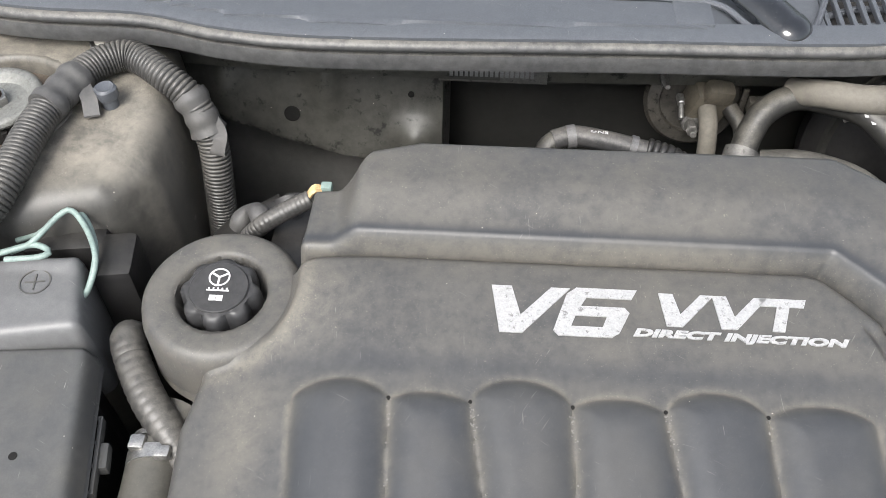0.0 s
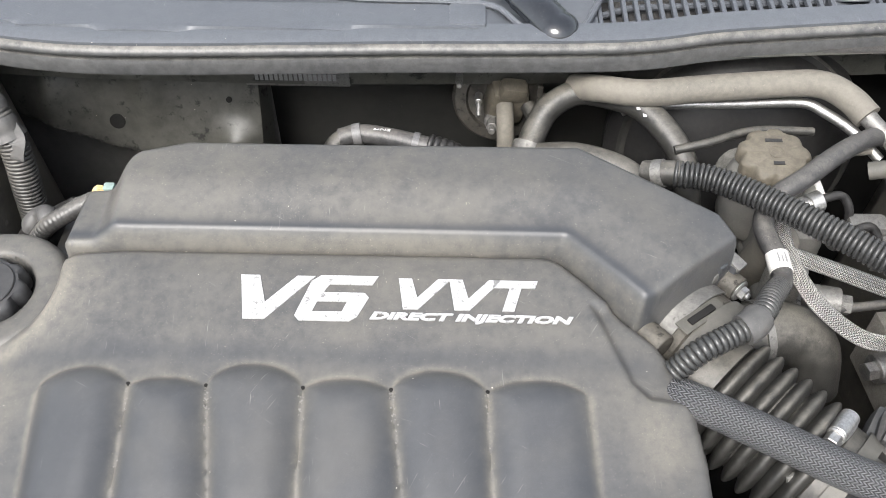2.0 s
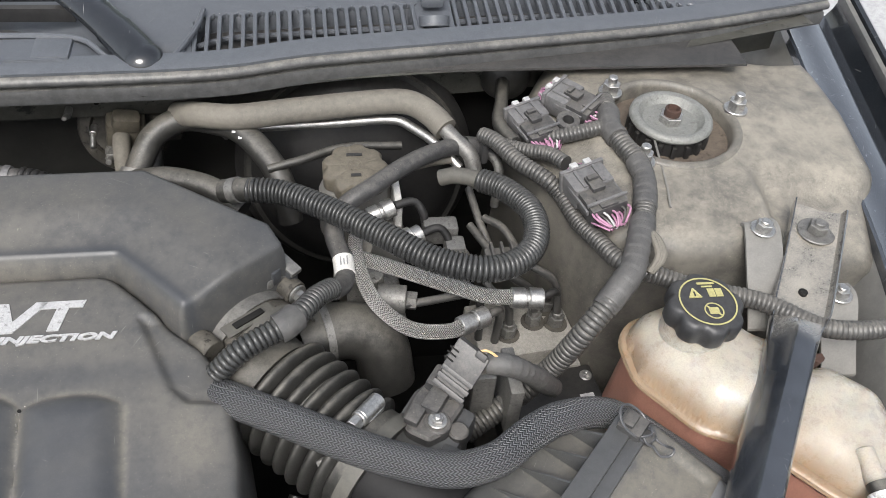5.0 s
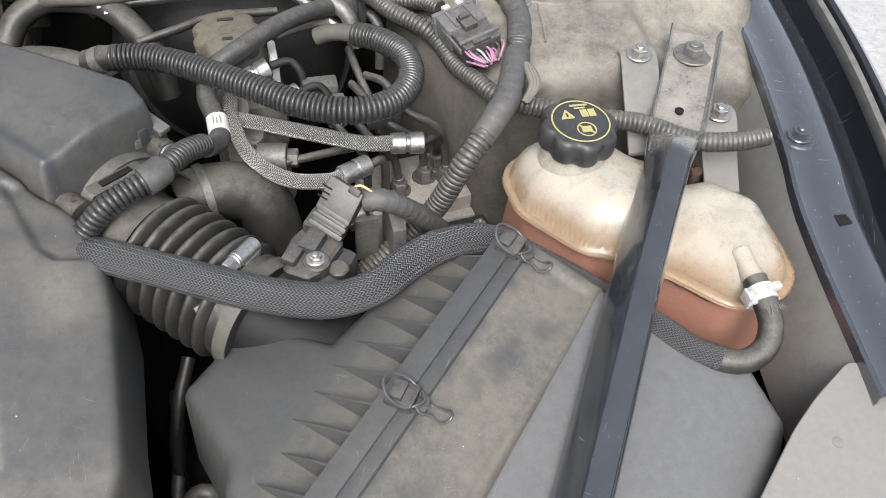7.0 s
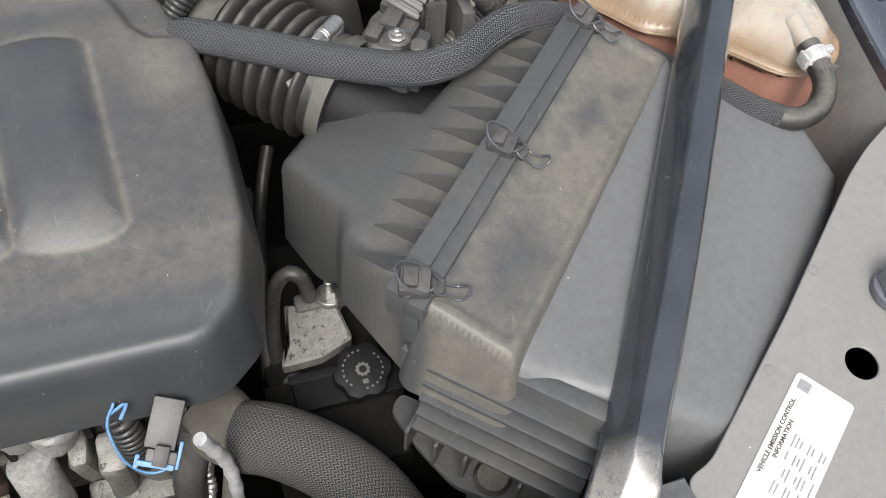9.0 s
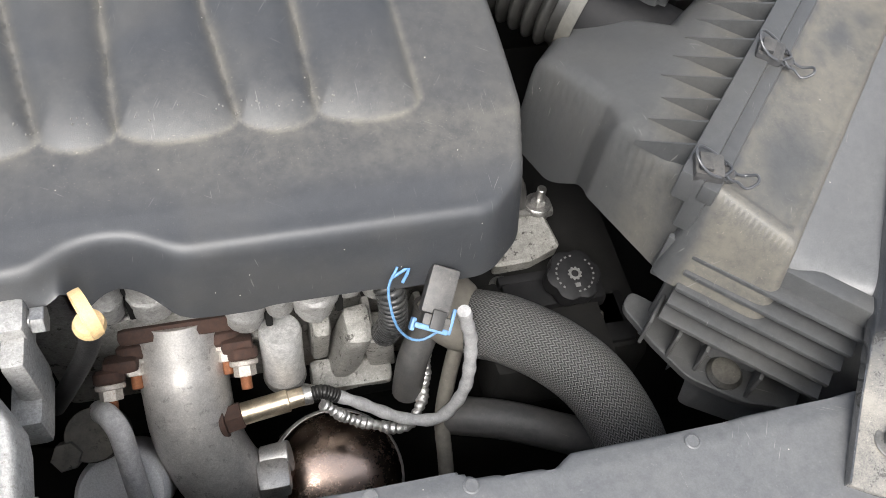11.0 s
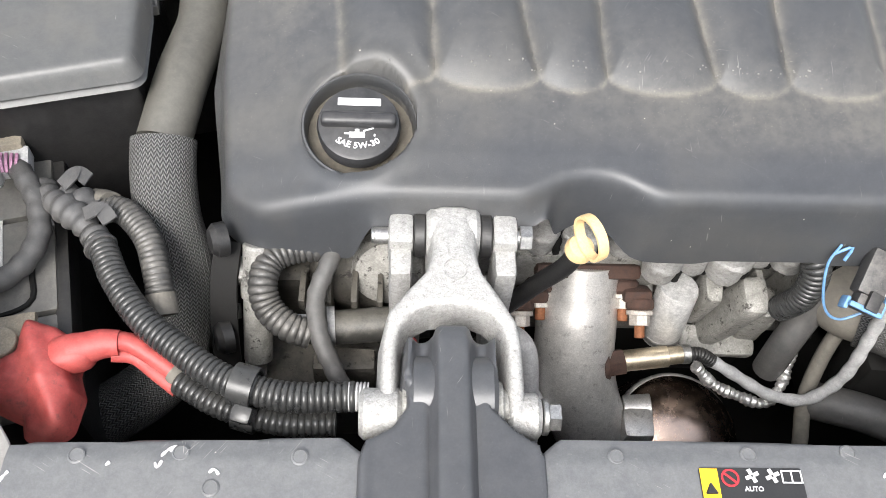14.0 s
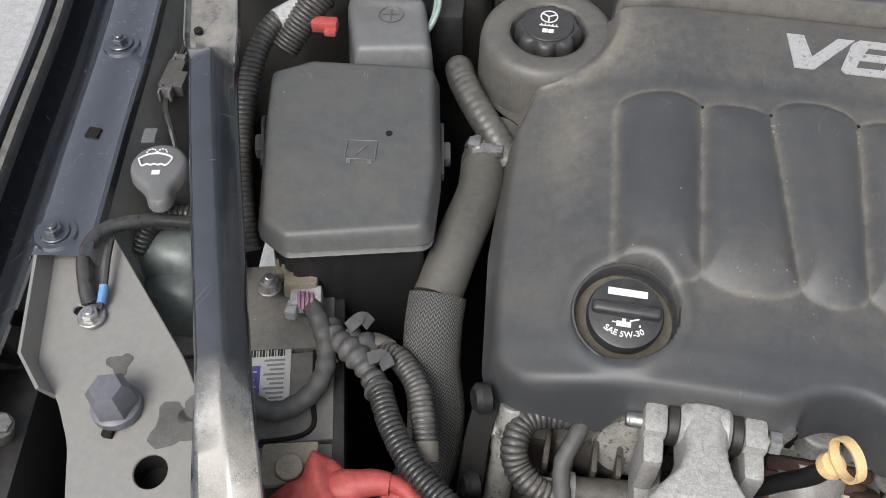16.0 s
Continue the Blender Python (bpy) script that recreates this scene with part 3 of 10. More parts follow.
M_BRAID = braided("braided_sleeve", (0.012, 0.012, 0.014), (0.16, 0.162, 0.168), rough=0.4, pitch=0.0030, round_=0.0044)
M_BRAIDBIG = braided("woven_heat_sleeve", (0.016, 0.016, 0.016), (0.21, 0.207, 0.198), rough=0.5, pitch=0.0033, round_=0.0046)
M_STEELBRAID = braided("steel_braid", (0.16, 0.15, 0.135), (0.85, 0.83, 0.78), rough=0.32, metal=0.7, pitch=0.0022, round_=0.0030)


def glass_material(name, tint, rough=0.02):
    m = bpy.data.materials.new(name)
    m.use_nodes = True
    b = m.node_tree.nodes["Principled BSDF"]
    b.inputs["Base Color"].default_value = (*tint, 1)
    b.inputs["Roughness"].default_value = rough
    b.inputs["Transmission Weight"].default_value = 0.9
    return m


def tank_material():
    """Translucent plastic, cream above and turning amber down towards the welded seam."""
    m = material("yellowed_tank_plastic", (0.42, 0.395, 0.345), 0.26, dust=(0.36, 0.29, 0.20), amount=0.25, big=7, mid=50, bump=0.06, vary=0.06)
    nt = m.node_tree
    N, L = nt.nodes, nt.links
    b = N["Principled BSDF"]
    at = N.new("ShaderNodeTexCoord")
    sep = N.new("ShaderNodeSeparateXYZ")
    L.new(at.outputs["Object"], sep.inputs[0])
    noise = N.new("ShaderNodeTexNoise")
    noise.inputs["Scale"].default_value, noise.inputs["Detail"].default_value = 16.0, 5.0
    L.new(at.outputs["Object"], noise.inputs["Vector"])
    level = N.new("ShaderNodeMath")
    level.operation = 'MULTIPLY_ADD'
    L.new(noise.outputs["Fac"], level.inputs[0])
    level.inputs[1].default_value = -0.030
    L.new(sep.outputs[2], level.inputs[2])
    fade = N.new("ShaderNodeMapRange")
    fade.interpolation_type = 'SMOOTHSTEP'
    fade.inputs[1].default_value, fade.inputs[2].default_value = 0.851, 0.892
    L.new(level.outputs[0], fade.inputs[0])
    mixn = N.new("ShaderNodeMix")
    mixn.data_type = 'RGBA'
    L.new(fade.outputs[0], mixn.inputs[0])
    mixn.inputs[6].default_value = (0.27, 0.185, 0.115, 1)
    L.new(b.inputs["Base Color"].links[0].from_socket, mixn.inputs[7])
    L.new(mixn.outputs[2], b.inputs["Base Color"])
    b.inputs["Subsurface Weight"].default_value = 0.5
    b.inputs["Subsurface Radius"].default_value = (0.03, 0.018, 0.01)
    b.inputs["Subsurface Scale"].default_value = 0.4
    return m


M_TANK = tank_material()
M_COOLANT = material("pink_coolant_tank", (0.34, 0.165, 0.125), 0.34, dust=(0.40, 0.22, 0.15), amount=0.3, big=10, mid=60, bump=0.04, vary=0.06)
M_SCREEN = glass_material("windscreen_glass", (0.5, 0.56, 0.54))

# ---- ground and car body ----
bm = bmesh.new()
bmesh.ops.create_grid(bm, x_segments=8, y_segments=8, size=60)
tagged(part("ground", bm, M_GROUND), "weathered grey asphalt under and beside the car", "ground", kind="structure")


def mirrored(path, s):
    return [(s * x, y, z) for x, y, z in path]


def car_side(s, path):
    """Inner wing, bolted flange, rain gutter and outer skin of one side."""
    side = thing("front_wing", path[2], "dark painted front wing with a bolted flange and a black seal", "car wing", group="front wings")
    fine, _ = spline(path, 0.03)
    flip = lambda prof: [(s * (u * 0.95 if u > 0 else u), v) for u, v in prof]
    rear = [p for p in fine if p.y > 0.125]
    part("inner_wing", sweep(flip([(-0.036, -0.10), (-0.030, -0.070), (-0.020, -0.036), (-0.004, -0.006)]), rear), M_WING, side, "dusty grey inner wing")
    # near black to paint the dark gap below the inner wing
    part("lower_wing", sweep(flip([(0.02, -0.62), (0.018, -0.3), (0.010, -0.13), (-0.035, -0.101)]), fine), M_DARK, side, "lower inner wing painted near black for the gap's shade")
    part("flange", sweep(flip([(-0.006, -0.009), (-0.005, 0.0015), (-0.002, 0.0028), (0.0, 0.0015), (0.020, 0.0020), (0.042, 0.003), (0.047, 0.000), (0.050, -0.010)]), rear), M_FENDER, side, "dark blue-grey painted flange")
    part("gutter", sweep(flip([(0.049, -0.008), (0.052, -0.018), (0.078, -0.020), (0.085, -0.008), (0.089, 0.005)]), fine), M_PAINT, side)
    part("wing_seal", sweep(flip([(0.088, 0.0), (0.087, 0.007), (0.090, 0.013), (0.096, 0.014), (0.100, 0.009), (0.100, 0.0)]), fine, True), M_SEAL, side, "black rubber wing seal")
    part("skin", sweep(flip([(0.098, 0.0), (0.103, 0.013), (0.108, 0.015), (0.116, 0.009), (0.136, -0.02), (0.160, -0.10), (0.170, -0.3), (0.168, -0.62)]), fine), M_PAINT, side, "black painted outer skin")
    return side


RIGHT = [(0.700, -0.30, 0.84), (0.722, -0.08, 0.858), (0.740, 0.10, 0.870), (0.770, 0.31, 0.884), (0.794, 0.403, 0.893), (0.822, 0.53, 0.902), (0.848, 0.70, 0.91), (0.89, 0.95, 0.92)]
LEFT = [(-0.655, -0.30, 0.84), (-0.680, -0.08, 0.858), (-0.703, 0.12, 0.875), (-0.731, 0.28, 0.886), (-0.752, 0.40, 0.893), (-0.782, 0.55, 0.903), (-0.80, 0.70, 0.91), (-0.85, 0.95, 0.92)]
wing_r = car_side(1, RIGHT)
wing_l = car_side(-1, LEFT)
for wing, x, y, z in ((wing_r, 0.809, 0.411, 0.895), (wing_r, 0.835, 0.62, 0.909), (wing_l, -0.772, 0.385, 0.895), (wing_l, -0.738, 0.165, 0.8815)):
    part("wing_pad", lathe([(0.019, -0.002), (0.017, 0.001), (0, 0.0012)], Matrix.Translation((x, y, z)), 28), M_FENDER, wing, "raised painted pad")
    part("wing_bolt", bolt((x, y, z + 0.001), r=0.0075, h=0.006), M_FENDER, wing, "dark painted hexagon bolt")
for wing, x, y, z in ((wing_r, 0.800, 0.312, 0.8868), (wing_l, -0.752, 0.273, 0.8888)):
    part("square_hole", box((x, y, z), (0.012, 0.012, 0.002), 0.0015), M_DARK, wing, "square punched hole")

# added near-black floor and panel that paint the shade of deep gaps
tagged(part("undertray", box((0.03, 0.35, 0.26), (1.5, 1.2, 0.02), 0.005), M_DARK), "added near-black floor for the shade deep in the bay", "undertray", kind="structure")
tagged(part("radiator_panel", box((0.02, -0.10, 0.52), (1.36, 0.03, 0.52), 0.005), M_DARK), "near-black panel filling the gap behind the front support", "radiator panel", kind="structure")

# firewall
wall = thing("firewall", (0, 0.83, 0.3), "dusty dark steel firewall with a black recess and small punched holes", "firewall", kind="structure")
# near-black lower panel and darkened recess paint the depth's shade
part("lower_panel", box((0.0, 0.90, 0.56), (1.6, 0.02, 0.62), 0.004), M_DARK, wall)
part("recess_panel", box((0.0, 0.885, 0.78), (0.56, 0.014, 0.30), 0.004), M_RECESS, wall, "dark brown recess with its shade in the colour")
part("side_panel", box((-0.40, 0.845, 0.72), (0.38, 0.010, 0.26), 0.004), M_WING, wall, "dusty lower panel beside the tower")
part("flange", sweep([(0.0, -0.07), (0.006, -0.066), (0.006, -0.012), (0.014, 0.0), (0.06, 0.002)], spline([(0.86, 0.885, 0.955), (0.60, 0.835, 0.945), (0.3, 0.805, 0.945), (0.0, 0.788, 0.945), (-0.30, 0.785, 0.945), (-0.55, 0.80, 0.945), (-0.80, 0.84, 0.95)], 0.03)[0][::-1]), M_FIREWALL, wall, "dusty stepped firewall flange")


def fw_top(x, y):
    z = 0.012 * np.exp(-((x + 0.345) / 0.018) ** 2 - ((y - 0.05) / 0.055) ** 2) + 0.012 * np.exp(-((x + 0.455) / 0.02) ** 2 - ((y - 0.03) / 0.05) ** 2)
    z = z + 0.016 * np.exp(-((x + 0.245) / 0.022) ** 2 - ((y + 0.015) / 0.02) ** 2)
    z = z + 0.008 * np.sin(9 * x + 2)
    return z


m_fw = Matrix.Translation((0, 0.795, 0.80)) @ Matrix.Rotation(radians(72), 4, 'X')
bmw = moulded(-0.62, -0.20, -0.09, 0.11, 0.005, lambda x, y: sd_poly([(-0.60, 0.05), (-0.52, 0.02), (-0.462, 0.000), (-0.40, -0.026), (-0.328, -0.044), (-0.27, -0.052), (-0.23, -0.048), (-0.216, -0.03), (-0.216, 0.10), (-0.605, 0.10)], x, y, 0.004), fw_top, 0.006, 0.004, -0.03)
bmw.transform(m_fw)
left_panel = part("left_panel", bmw, M_FIREWALL, wall)
for px, py, pr in ((-0.385, 0.004, 0.009), (-0.25, 0.035, 0.0035), (-0.30, 0.06, 0.003), (-0.27, 0.075, 0.003), (-0.42, 0.06, 0.003), (-0.235, 0.075, 0.003)):
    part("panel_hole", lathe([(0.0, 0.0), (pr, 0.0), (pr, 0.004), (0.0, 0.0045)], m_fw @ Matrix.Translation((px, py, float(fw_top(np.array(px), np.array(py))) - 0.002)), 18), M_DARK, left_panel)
part("number_plate_strip", box((-0.162, 0.7795, 0.889), (0.112, 0.002, 0.026), 0.0006), M_DULL, wall, "stamped grey steel strip")
for k in range(17):
    part("stamped_mark", box((-0.205 + 0.0052 * k, 0.778, 0.888), (0.0034, 0.0008, 0.0085), 0), M_GREYPRINT, wall, "pale stamped bar")
for x, z in ((-0.20, 0.918), (-0.05, 0.905), (0.04, 0.90), (0.08, 0.91)):
    part("dark_rivet", lathe([(0.0035, 0), (0.0025, 0.002), (0, 0.0025)], frame_to((x, 0.780, z), (x, 0.7, z)), 12), M_DARK, wall)
part("stud", merged(cyl((0.011, 0.78, 0.893), (0.011, 0.765, 0.893), 0.004), cyl((0.011, 0.767, 0.893), (0.011, 0.753, 0.899), 0.0028)), M_DULL, wall, "threaded steel stud")
part("stud", merged(cyl((0.032, 0.78, 0.868), (0.032, 0.766, 0.868), 0.004), cyl((0.032, 0.767, 0.868), (0.032, 0.752, 0.860), 0.0028)), M_STEEL, wall, "threaded steel stud")

# hood seal along the top of the firewall
SEAL = [(-0.86, 0.80, 0.952), (-0.634, 0.745, 0.955), (-0.496, 0.736, 0.957), (-0.411, 0.716, 0.958), (-0.305, 0.709, 0.958), (-0.049, 0.719, 0.958), (0.164, 0.727, 0.958), (0.273, 0.748, 0.958), (0.454, 0.772, 0.957), (0.695, 0.808, 0.955), (0.90, 0.86, 0.952)]
seal_line = spline(SEAL, 0.012)[0]
seal = thing("hood_seal", (0, 0.72, 0.95), "long dusty black rubber hood seal along the firewall", "seal", kind="structure")
part("bulb", sweep([(0.0085 * math.cos(a), 0.0115 + 0.0060 * math.sin(a)) for a in (2 * math.pi * k / 16 for k in range(16))], seal_line, True), M_SEAL, seal)
part("cowl_edge", sweep([(-0.022, 0.016), (-0.004, 0.0175), (0.002, 0.0175), (0.002, 0.0205), (-0.006, 0.0235), (-0.022, 0.0235)], seal_line, True), M_COWL, seal, "grey edge of the cowl over the seal")
part("lower_lip", sweep([(-0.014, 0.004), (-0.002, 0.0045), (0.0035, 0.002), (0.0055, -0.003), (0.0045, -0.014), (0.001, -0.0165), (-0.012, -0.016)], seal_line, True), M_SEAL, seal, "dust-covered lower lip of the seal")

# cowl
cowl = thing("cowl_panel", (0, 0.80, 0.96), "grey plastic cowl panel below the windscreen", "cowl panel", kind="structure")


def cowl_top(x, y):
    z = 0.966 + 0.11 * np.maximum(0, y - 0.80)
    well = step01(-x, -0.06, 0.02) * step01(y, 0.776, 0.792)
    z = z + 0.018 * step01(-x, -0.085, -0.02) * (1 - step01(y, 0.77, 0.79)) - 0.012 * well
    z = z - 0.030 * np.exp(-(((x - 0.102) / 0.030) ** 2 + ((y - 0.756) / 0.024) ** 2) ** 2)
    z = z - 0.018 * np.exp(-(((x + 0.07) / 0.03) ** 2 + ((y - 0.835) / 0.016) ** 2) ** 2)
    return z


def cowl_sd(x, y):
    front = np.interp(x, [-0.86, -0.634, -0.496, -0.411, -0.305, -0.049, 0.164, 0.273, 0.454, 0.695, 0.9], [0.81, 0.756, 0.747, 0.727, 0.72, 0.73, 0.738, 0.759, 0.783, 0.818, 0.87])
    d = np.maximum(np.maximum(front - y, y - 0.885 - 0.10 * np.maximum(0, x - 0.4)), np.abs(x) - 0.88)
    for gx0, gx1 in GRILLES:
        yl, yh = grille_y(x)
        d = np.maximum(d, -np.maximum(np.maximum(gx0 - x, x - gx1), np.maximum(yl - y, y - yh)))
    return d


GRILLES = ((0.150, 0.386), (0.434, 0.735))


def grille_y(x):
    lo = np.interp(x, [0.13, 0.27, 0.385, 0.45, 0.60, 0.74], [0.750, 0.766, 0.778, 0.790, 0.806, 0.825])
    hi = np.interp(x, [0.13, 0.16, 0.27, 0.385, 0.45, 0.55, 0.64, 0.74], [0.775, 0.835, 0.845, 0.852, 0.865, 0.872, 0.868, 0.838])
    return lo, hi


shell = part("shell", moulded(-0.88, 0.88, 0.71, 0.96, 0.006, cowl_sd, cowl_top, 0.004, 0.003, 0.945), M_COWL, cowl)
part("mesh_backing", box((0.44, 0.82, 0.948), (0.64, 0.13, 0.003), 0), M_SCREENMESH, cowl, "fine dark grille mesh")
for gx0, gx1 in GRILLES:
    n = int(round((gx1 - gx0) / 0.0125))
    w = (gx1 - gx0) / n / 2
    for k in range(n + 1):
        x = gx0 + (gx1 - gx0) * k / n
        lo, hi = grille_y(np.array(x))
        lo, hi = float(lo) - 0.004, float(hi) + 0.004
        p0, p1 = Vector((x, lo, float(cowl_top(np.array(x), np.array(lo))) + 0.0005)), Vector((x, hi, float(cowl_top(np.array(x), np.array(hi))) + 0.0005))
        run = (p1 - p0).length
        along = (p1 - p0).normalized()
        up = Vector((1, 0, 0)).cross(along)
        mm = Matrix(((1, along.x, up.x, p0.x), (0, along.y, up.y, p0.y), (0, along.z, up.z, p0.z), (0, 0, 0, 1)))
        waist = 0.0022
        flare = [(w - (w - waist) * math.sin(q * math.pi / 8), 0.0075 - (w - waist) * math.cos(q * math.pi / 8)) for q in range(5)]
        side = [(w, 0.0)] + flare + [(u, run - v) for u, v in reversed(flare)] + [(w, run)]
        part("grille_slat", plate(side + [(-u, v) for u, v in reversed(side)], 0.006, mm, 0.0006), M_COWL, cowl)
    for f in (0.33, 0.67):
        pts = [(x, float(grille_y(np.array(x))[0]) * (1 - f) + float(grille_y(np.array(x))[1]) * f, 0.957) for x in np.linspace(gx0, gx1, 8)]
        part("cross_rib", tube(pts, 0.0035, 8, 0.02), M_COWL, cowl)
part("step_tab", box((0.018, 0.757, 0.974), (0.036, 0.040, 0.022), 0.003), M_COWL, cowl)
part("rim", tube([(-0.85, 0.80, 0.984), (-0.62, 0.785, 0.985), (-0.42, 0.775, 0.985), (-0.22, 0.795, 0.985), (-0.10, 0.778, 0.985), (0.0, 0.775, 0.985), (0.045, 0.770, 0.983), (0.07, 0.748, 0.976), (0.10, 0.737, 0.968), (0.125, 0.745, 0.970), (0.15, 0.80, 0.974), (0.158, 0.838, 0.976)], 0.0032, 8, 0.01), M_COWL, cowl)
part("jet_boss", merged(cyl((0.407, 0.815, 0.965), (0.407, 0.822, 0.975), 0.017), box((0.407, 0.858, 0.984), (0.026, 0.05, 0.014), 0.005)), M_COWL, cowl, "round moulded boss")

# windscreen and wiper
glass = part("windscreen", box((0, 0.45, 0), (1.5, 0.9, 0.005), 0.001, Matrix.Translation((0.0, 0.885, 0.965)) @ Matrix.Rotation(radians(32), 4, 'X')), M_SCREEN)
tagged(glass, "dark tinted sloping windscreen glass", "windscreen", kind="structure")
glass.visible_shadow = False
tagged(part("dashboard", box((0.0, 1.25, 0.90), (1.4, 0.75, 0.04), 0.01), M_DARK), "black dashboard top seen through the windscreen", "dashboard", kind="structure")
wiper = thing("windscreen_wiper", (0.098, 0.763, 0.95), "glossy black windscreen wiper arm parked on the cowl", "wiper")
part("pivot_post", cyl((0.098, 0.763, 0.938), (0.098, 0.763, 0.968), 0.011), M_BLACK, wiper)
arm_line = spline([(0.104, 0.744, 0.976), (0.088, 0.765, 0.981), (0.066, 0.794, 0.986), (0.040, 0.826, 0.991), (0.022, 0.846, 0.994)], 0.006)[0]
arch = lambda w, h: [(w * math.cos(math.pi * k / 12), h * math.sin(math.pi * k / 12) ** 0.8) for k in range(13)]
part("arm", sweep(arch(0.0195, 0.013), arm_line, True), M_PAINT, wiper, sharp=60)
part("pivot_cap", merged(sweep(arch(0.0208, 0.0150), arm_line[:9], True), lathe([(0.0208, -0.004), (0.0208, 0.0), (0.0195, 0.007), (0.015, 0.0115), (0.007, 0.0145), (0, 0.0150)], resting(0.104, 0.744, 0.976, 8), 32)), M_PAINT, wiper, "glossy black rounded pivot cap", sharp=60)
part("long_arm", sweep(arch(0.010, 0.010), spline([(0.050, 0.842, 0.990), (0.0, 0.842, 0.990), (-0.12, 0.842, 0.990), (-0.30, 0.852, 0.99), (-0.5, 0.862, 0.992)], 0.012)[0], True), M_PAINT, wiper)
part("blade", sweep([(-0.006, -0.008), (-0.004, 0.006), (0.004, 0.006), (0.006, -0.008)], spline([(0.03, 0.824, 0.982), (-0.1, 0.825, 0.984), (-0.3, 0.836, 0.986), (-0.52, 0.846, 0.988)], 0.02)[0], True), M_BLACK, wiper, "matt black wiper blade")
# black disc painting the shade at the bottom of the pivot well
part("pivot_well_shade", lathe([(0.030, 0.006), (0.027, 0.002), (0, 0.0)], Matrix.Translation((0.102, 0.748, 0.944)), 28), M_DARK, cowl, "black disc painting the shade in the pivot well")
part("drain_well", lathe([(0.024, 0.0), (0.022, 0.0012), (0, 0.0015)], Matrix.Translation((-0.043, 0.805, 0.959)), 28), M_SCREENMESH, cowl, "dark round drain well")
wiper2 = thing("windscreen_wiper", (0.66, 0.86, 0.95), "glossy black wiper pivot beside the grille", "wiper")
part("pivot_cap", lathe([(0.022, -0.03), (0.026, 0.0), (0.025, 0.010), (0.014, 0.016), (0, 0.017)], resting(0.665, 0.885, 0.975, 8), 28), M_PAINT, wiper2)
part("arm", tube([(0.66, 0.885, 0.985), (0.60, 0.91, 0.99), (0.5, 0.915, 0.995), (0.35, 0.91, 0.995)], 0.010, 10, 0.02), M_PAINT, wiper2)


# ---- strut towers ----
def tower(s, cx, cy, outline, level):
    t = thing("strut_tower", (cx, cy, 0.5), "dusty grey-brown steel strut tower with a round mount", "strut tower", group="strut towers")

    def top(x, y):
        d = np.hypot(x - cx, y - cy)
        z = level + 0.02 * (y - cy) - 0.012 * np.clip((s * (x - cx) - 0.08) / 0.1, 0, 1)
        z = z - 0.030 * (1 - step01(d, 0.064, 0.070)) + 0.001 * np.exp(-((d - 0.075) / 0.007) ** 2)
        if s > 0:
            z = z - 0.14 * np.maximum(0, y - cy - 0.03) - 0.35 * np.maximum(0, 0.56 - x)
        z = z - 0.020 * step01(s * x, 0.690, 0.715) * (1 - step01(y, 0.56, 0.60))
        return z - 0.16 * np.maximum(0, -(y - cy) - 0.10) ** 1.15
    xs = [p[0] for p in outline]
    ys = [p[1] for p in outline]
    # dust plus painted shade: thinner on the walls and the left tower's front
    body = part("dome", moulded(min(xs) - 0.06, max(xs) + 0.06, min(ys) - 0.06, max(ys) + 0.06, 0.005, lambda x, y: sd_poly(outline, x, y, 0.018), top, 0.03, 0.022, 0.45, lambda x, y, z: (0.45 + 0.55 * (1 - step01(sd_poly(outline, x, y, 0.018), -0.024, -0.002))) * (1 if s > 0 else 0.25 + 0.75 * step01(y, 0.535, 0.60))), M_TOWER, t, "dusty dome with its walls painted darker")
    at = Matrix.Translation((cx, cy, level))
    part("pan", lathe([(0.068, -0.016), (0.060, -0.022), (0.044, -0.0225), (0, -0.0225)], at, 48), M_PAN, t, "rusty grimy bottom of the opening")
    part("opening_lip", dusted(0.6, lathe([(0.0655, -0.022), (0.0662, -0.004), (0.0680, 0.0012), (0.0710, 0.0024), (0.0745, 0.0018), (0.0775, -0.0010), (0.0765, -0.006), (0.0655, -0.022)], at, 72)), M_TOWER, t, "pressed lip round the mount", sharp=60)
    part("cushion", lathe([(0.040, -0.024), (0.0405, -0.016), (0.039, -0.002), (0.032, 0.000), (0.02, -0.006), (0, -0.006)], at, 48), M_BLACK, t, "black rubber strut cushion")
    for k in range(18):
        a = 2 * math.pi * k / 18
        part("cushion_rib", box((0.0405, 0, -0.011), (0.007, 0.0055, 0.018), 0.0015, at @ Matrix.Rotation(a, 4, 'Z')), M_BLACK, t)
    part("mount_ring", lathe([(0.0420, 0.001), (0.0440, 0.004), (0.0435, 0.007), (0.0415, 0.009), (0.0375, 0.0095), (0.0345, 0.0085), (0.0325, 0.005), (0.0270, -0.001), (0.0225, -0.003), (0, -0.003)], at, 48), M_RING, t, "speckled grey metal strut mount ring")
    part("centre_nut", merged(hexnut((cx, cy, level - 0.003), (cx, cy, level + 0.009), 0.0125), cyl((cx, cy, level - 0.004), (cx, cy, level), 0.0175)), M_STEEL, t, "bright steel centre nut")
    part("rod_end", lathe([(0.0085, 0), (0.0085, 0.013), (0.0065, 0.014), (0.0050, 0.009), (0, 0.009)], at @ Matrix.Translation((0, 0, 0.003)), 20), M_RUST, t, "rusty threaded rod end")
    return t, body, top


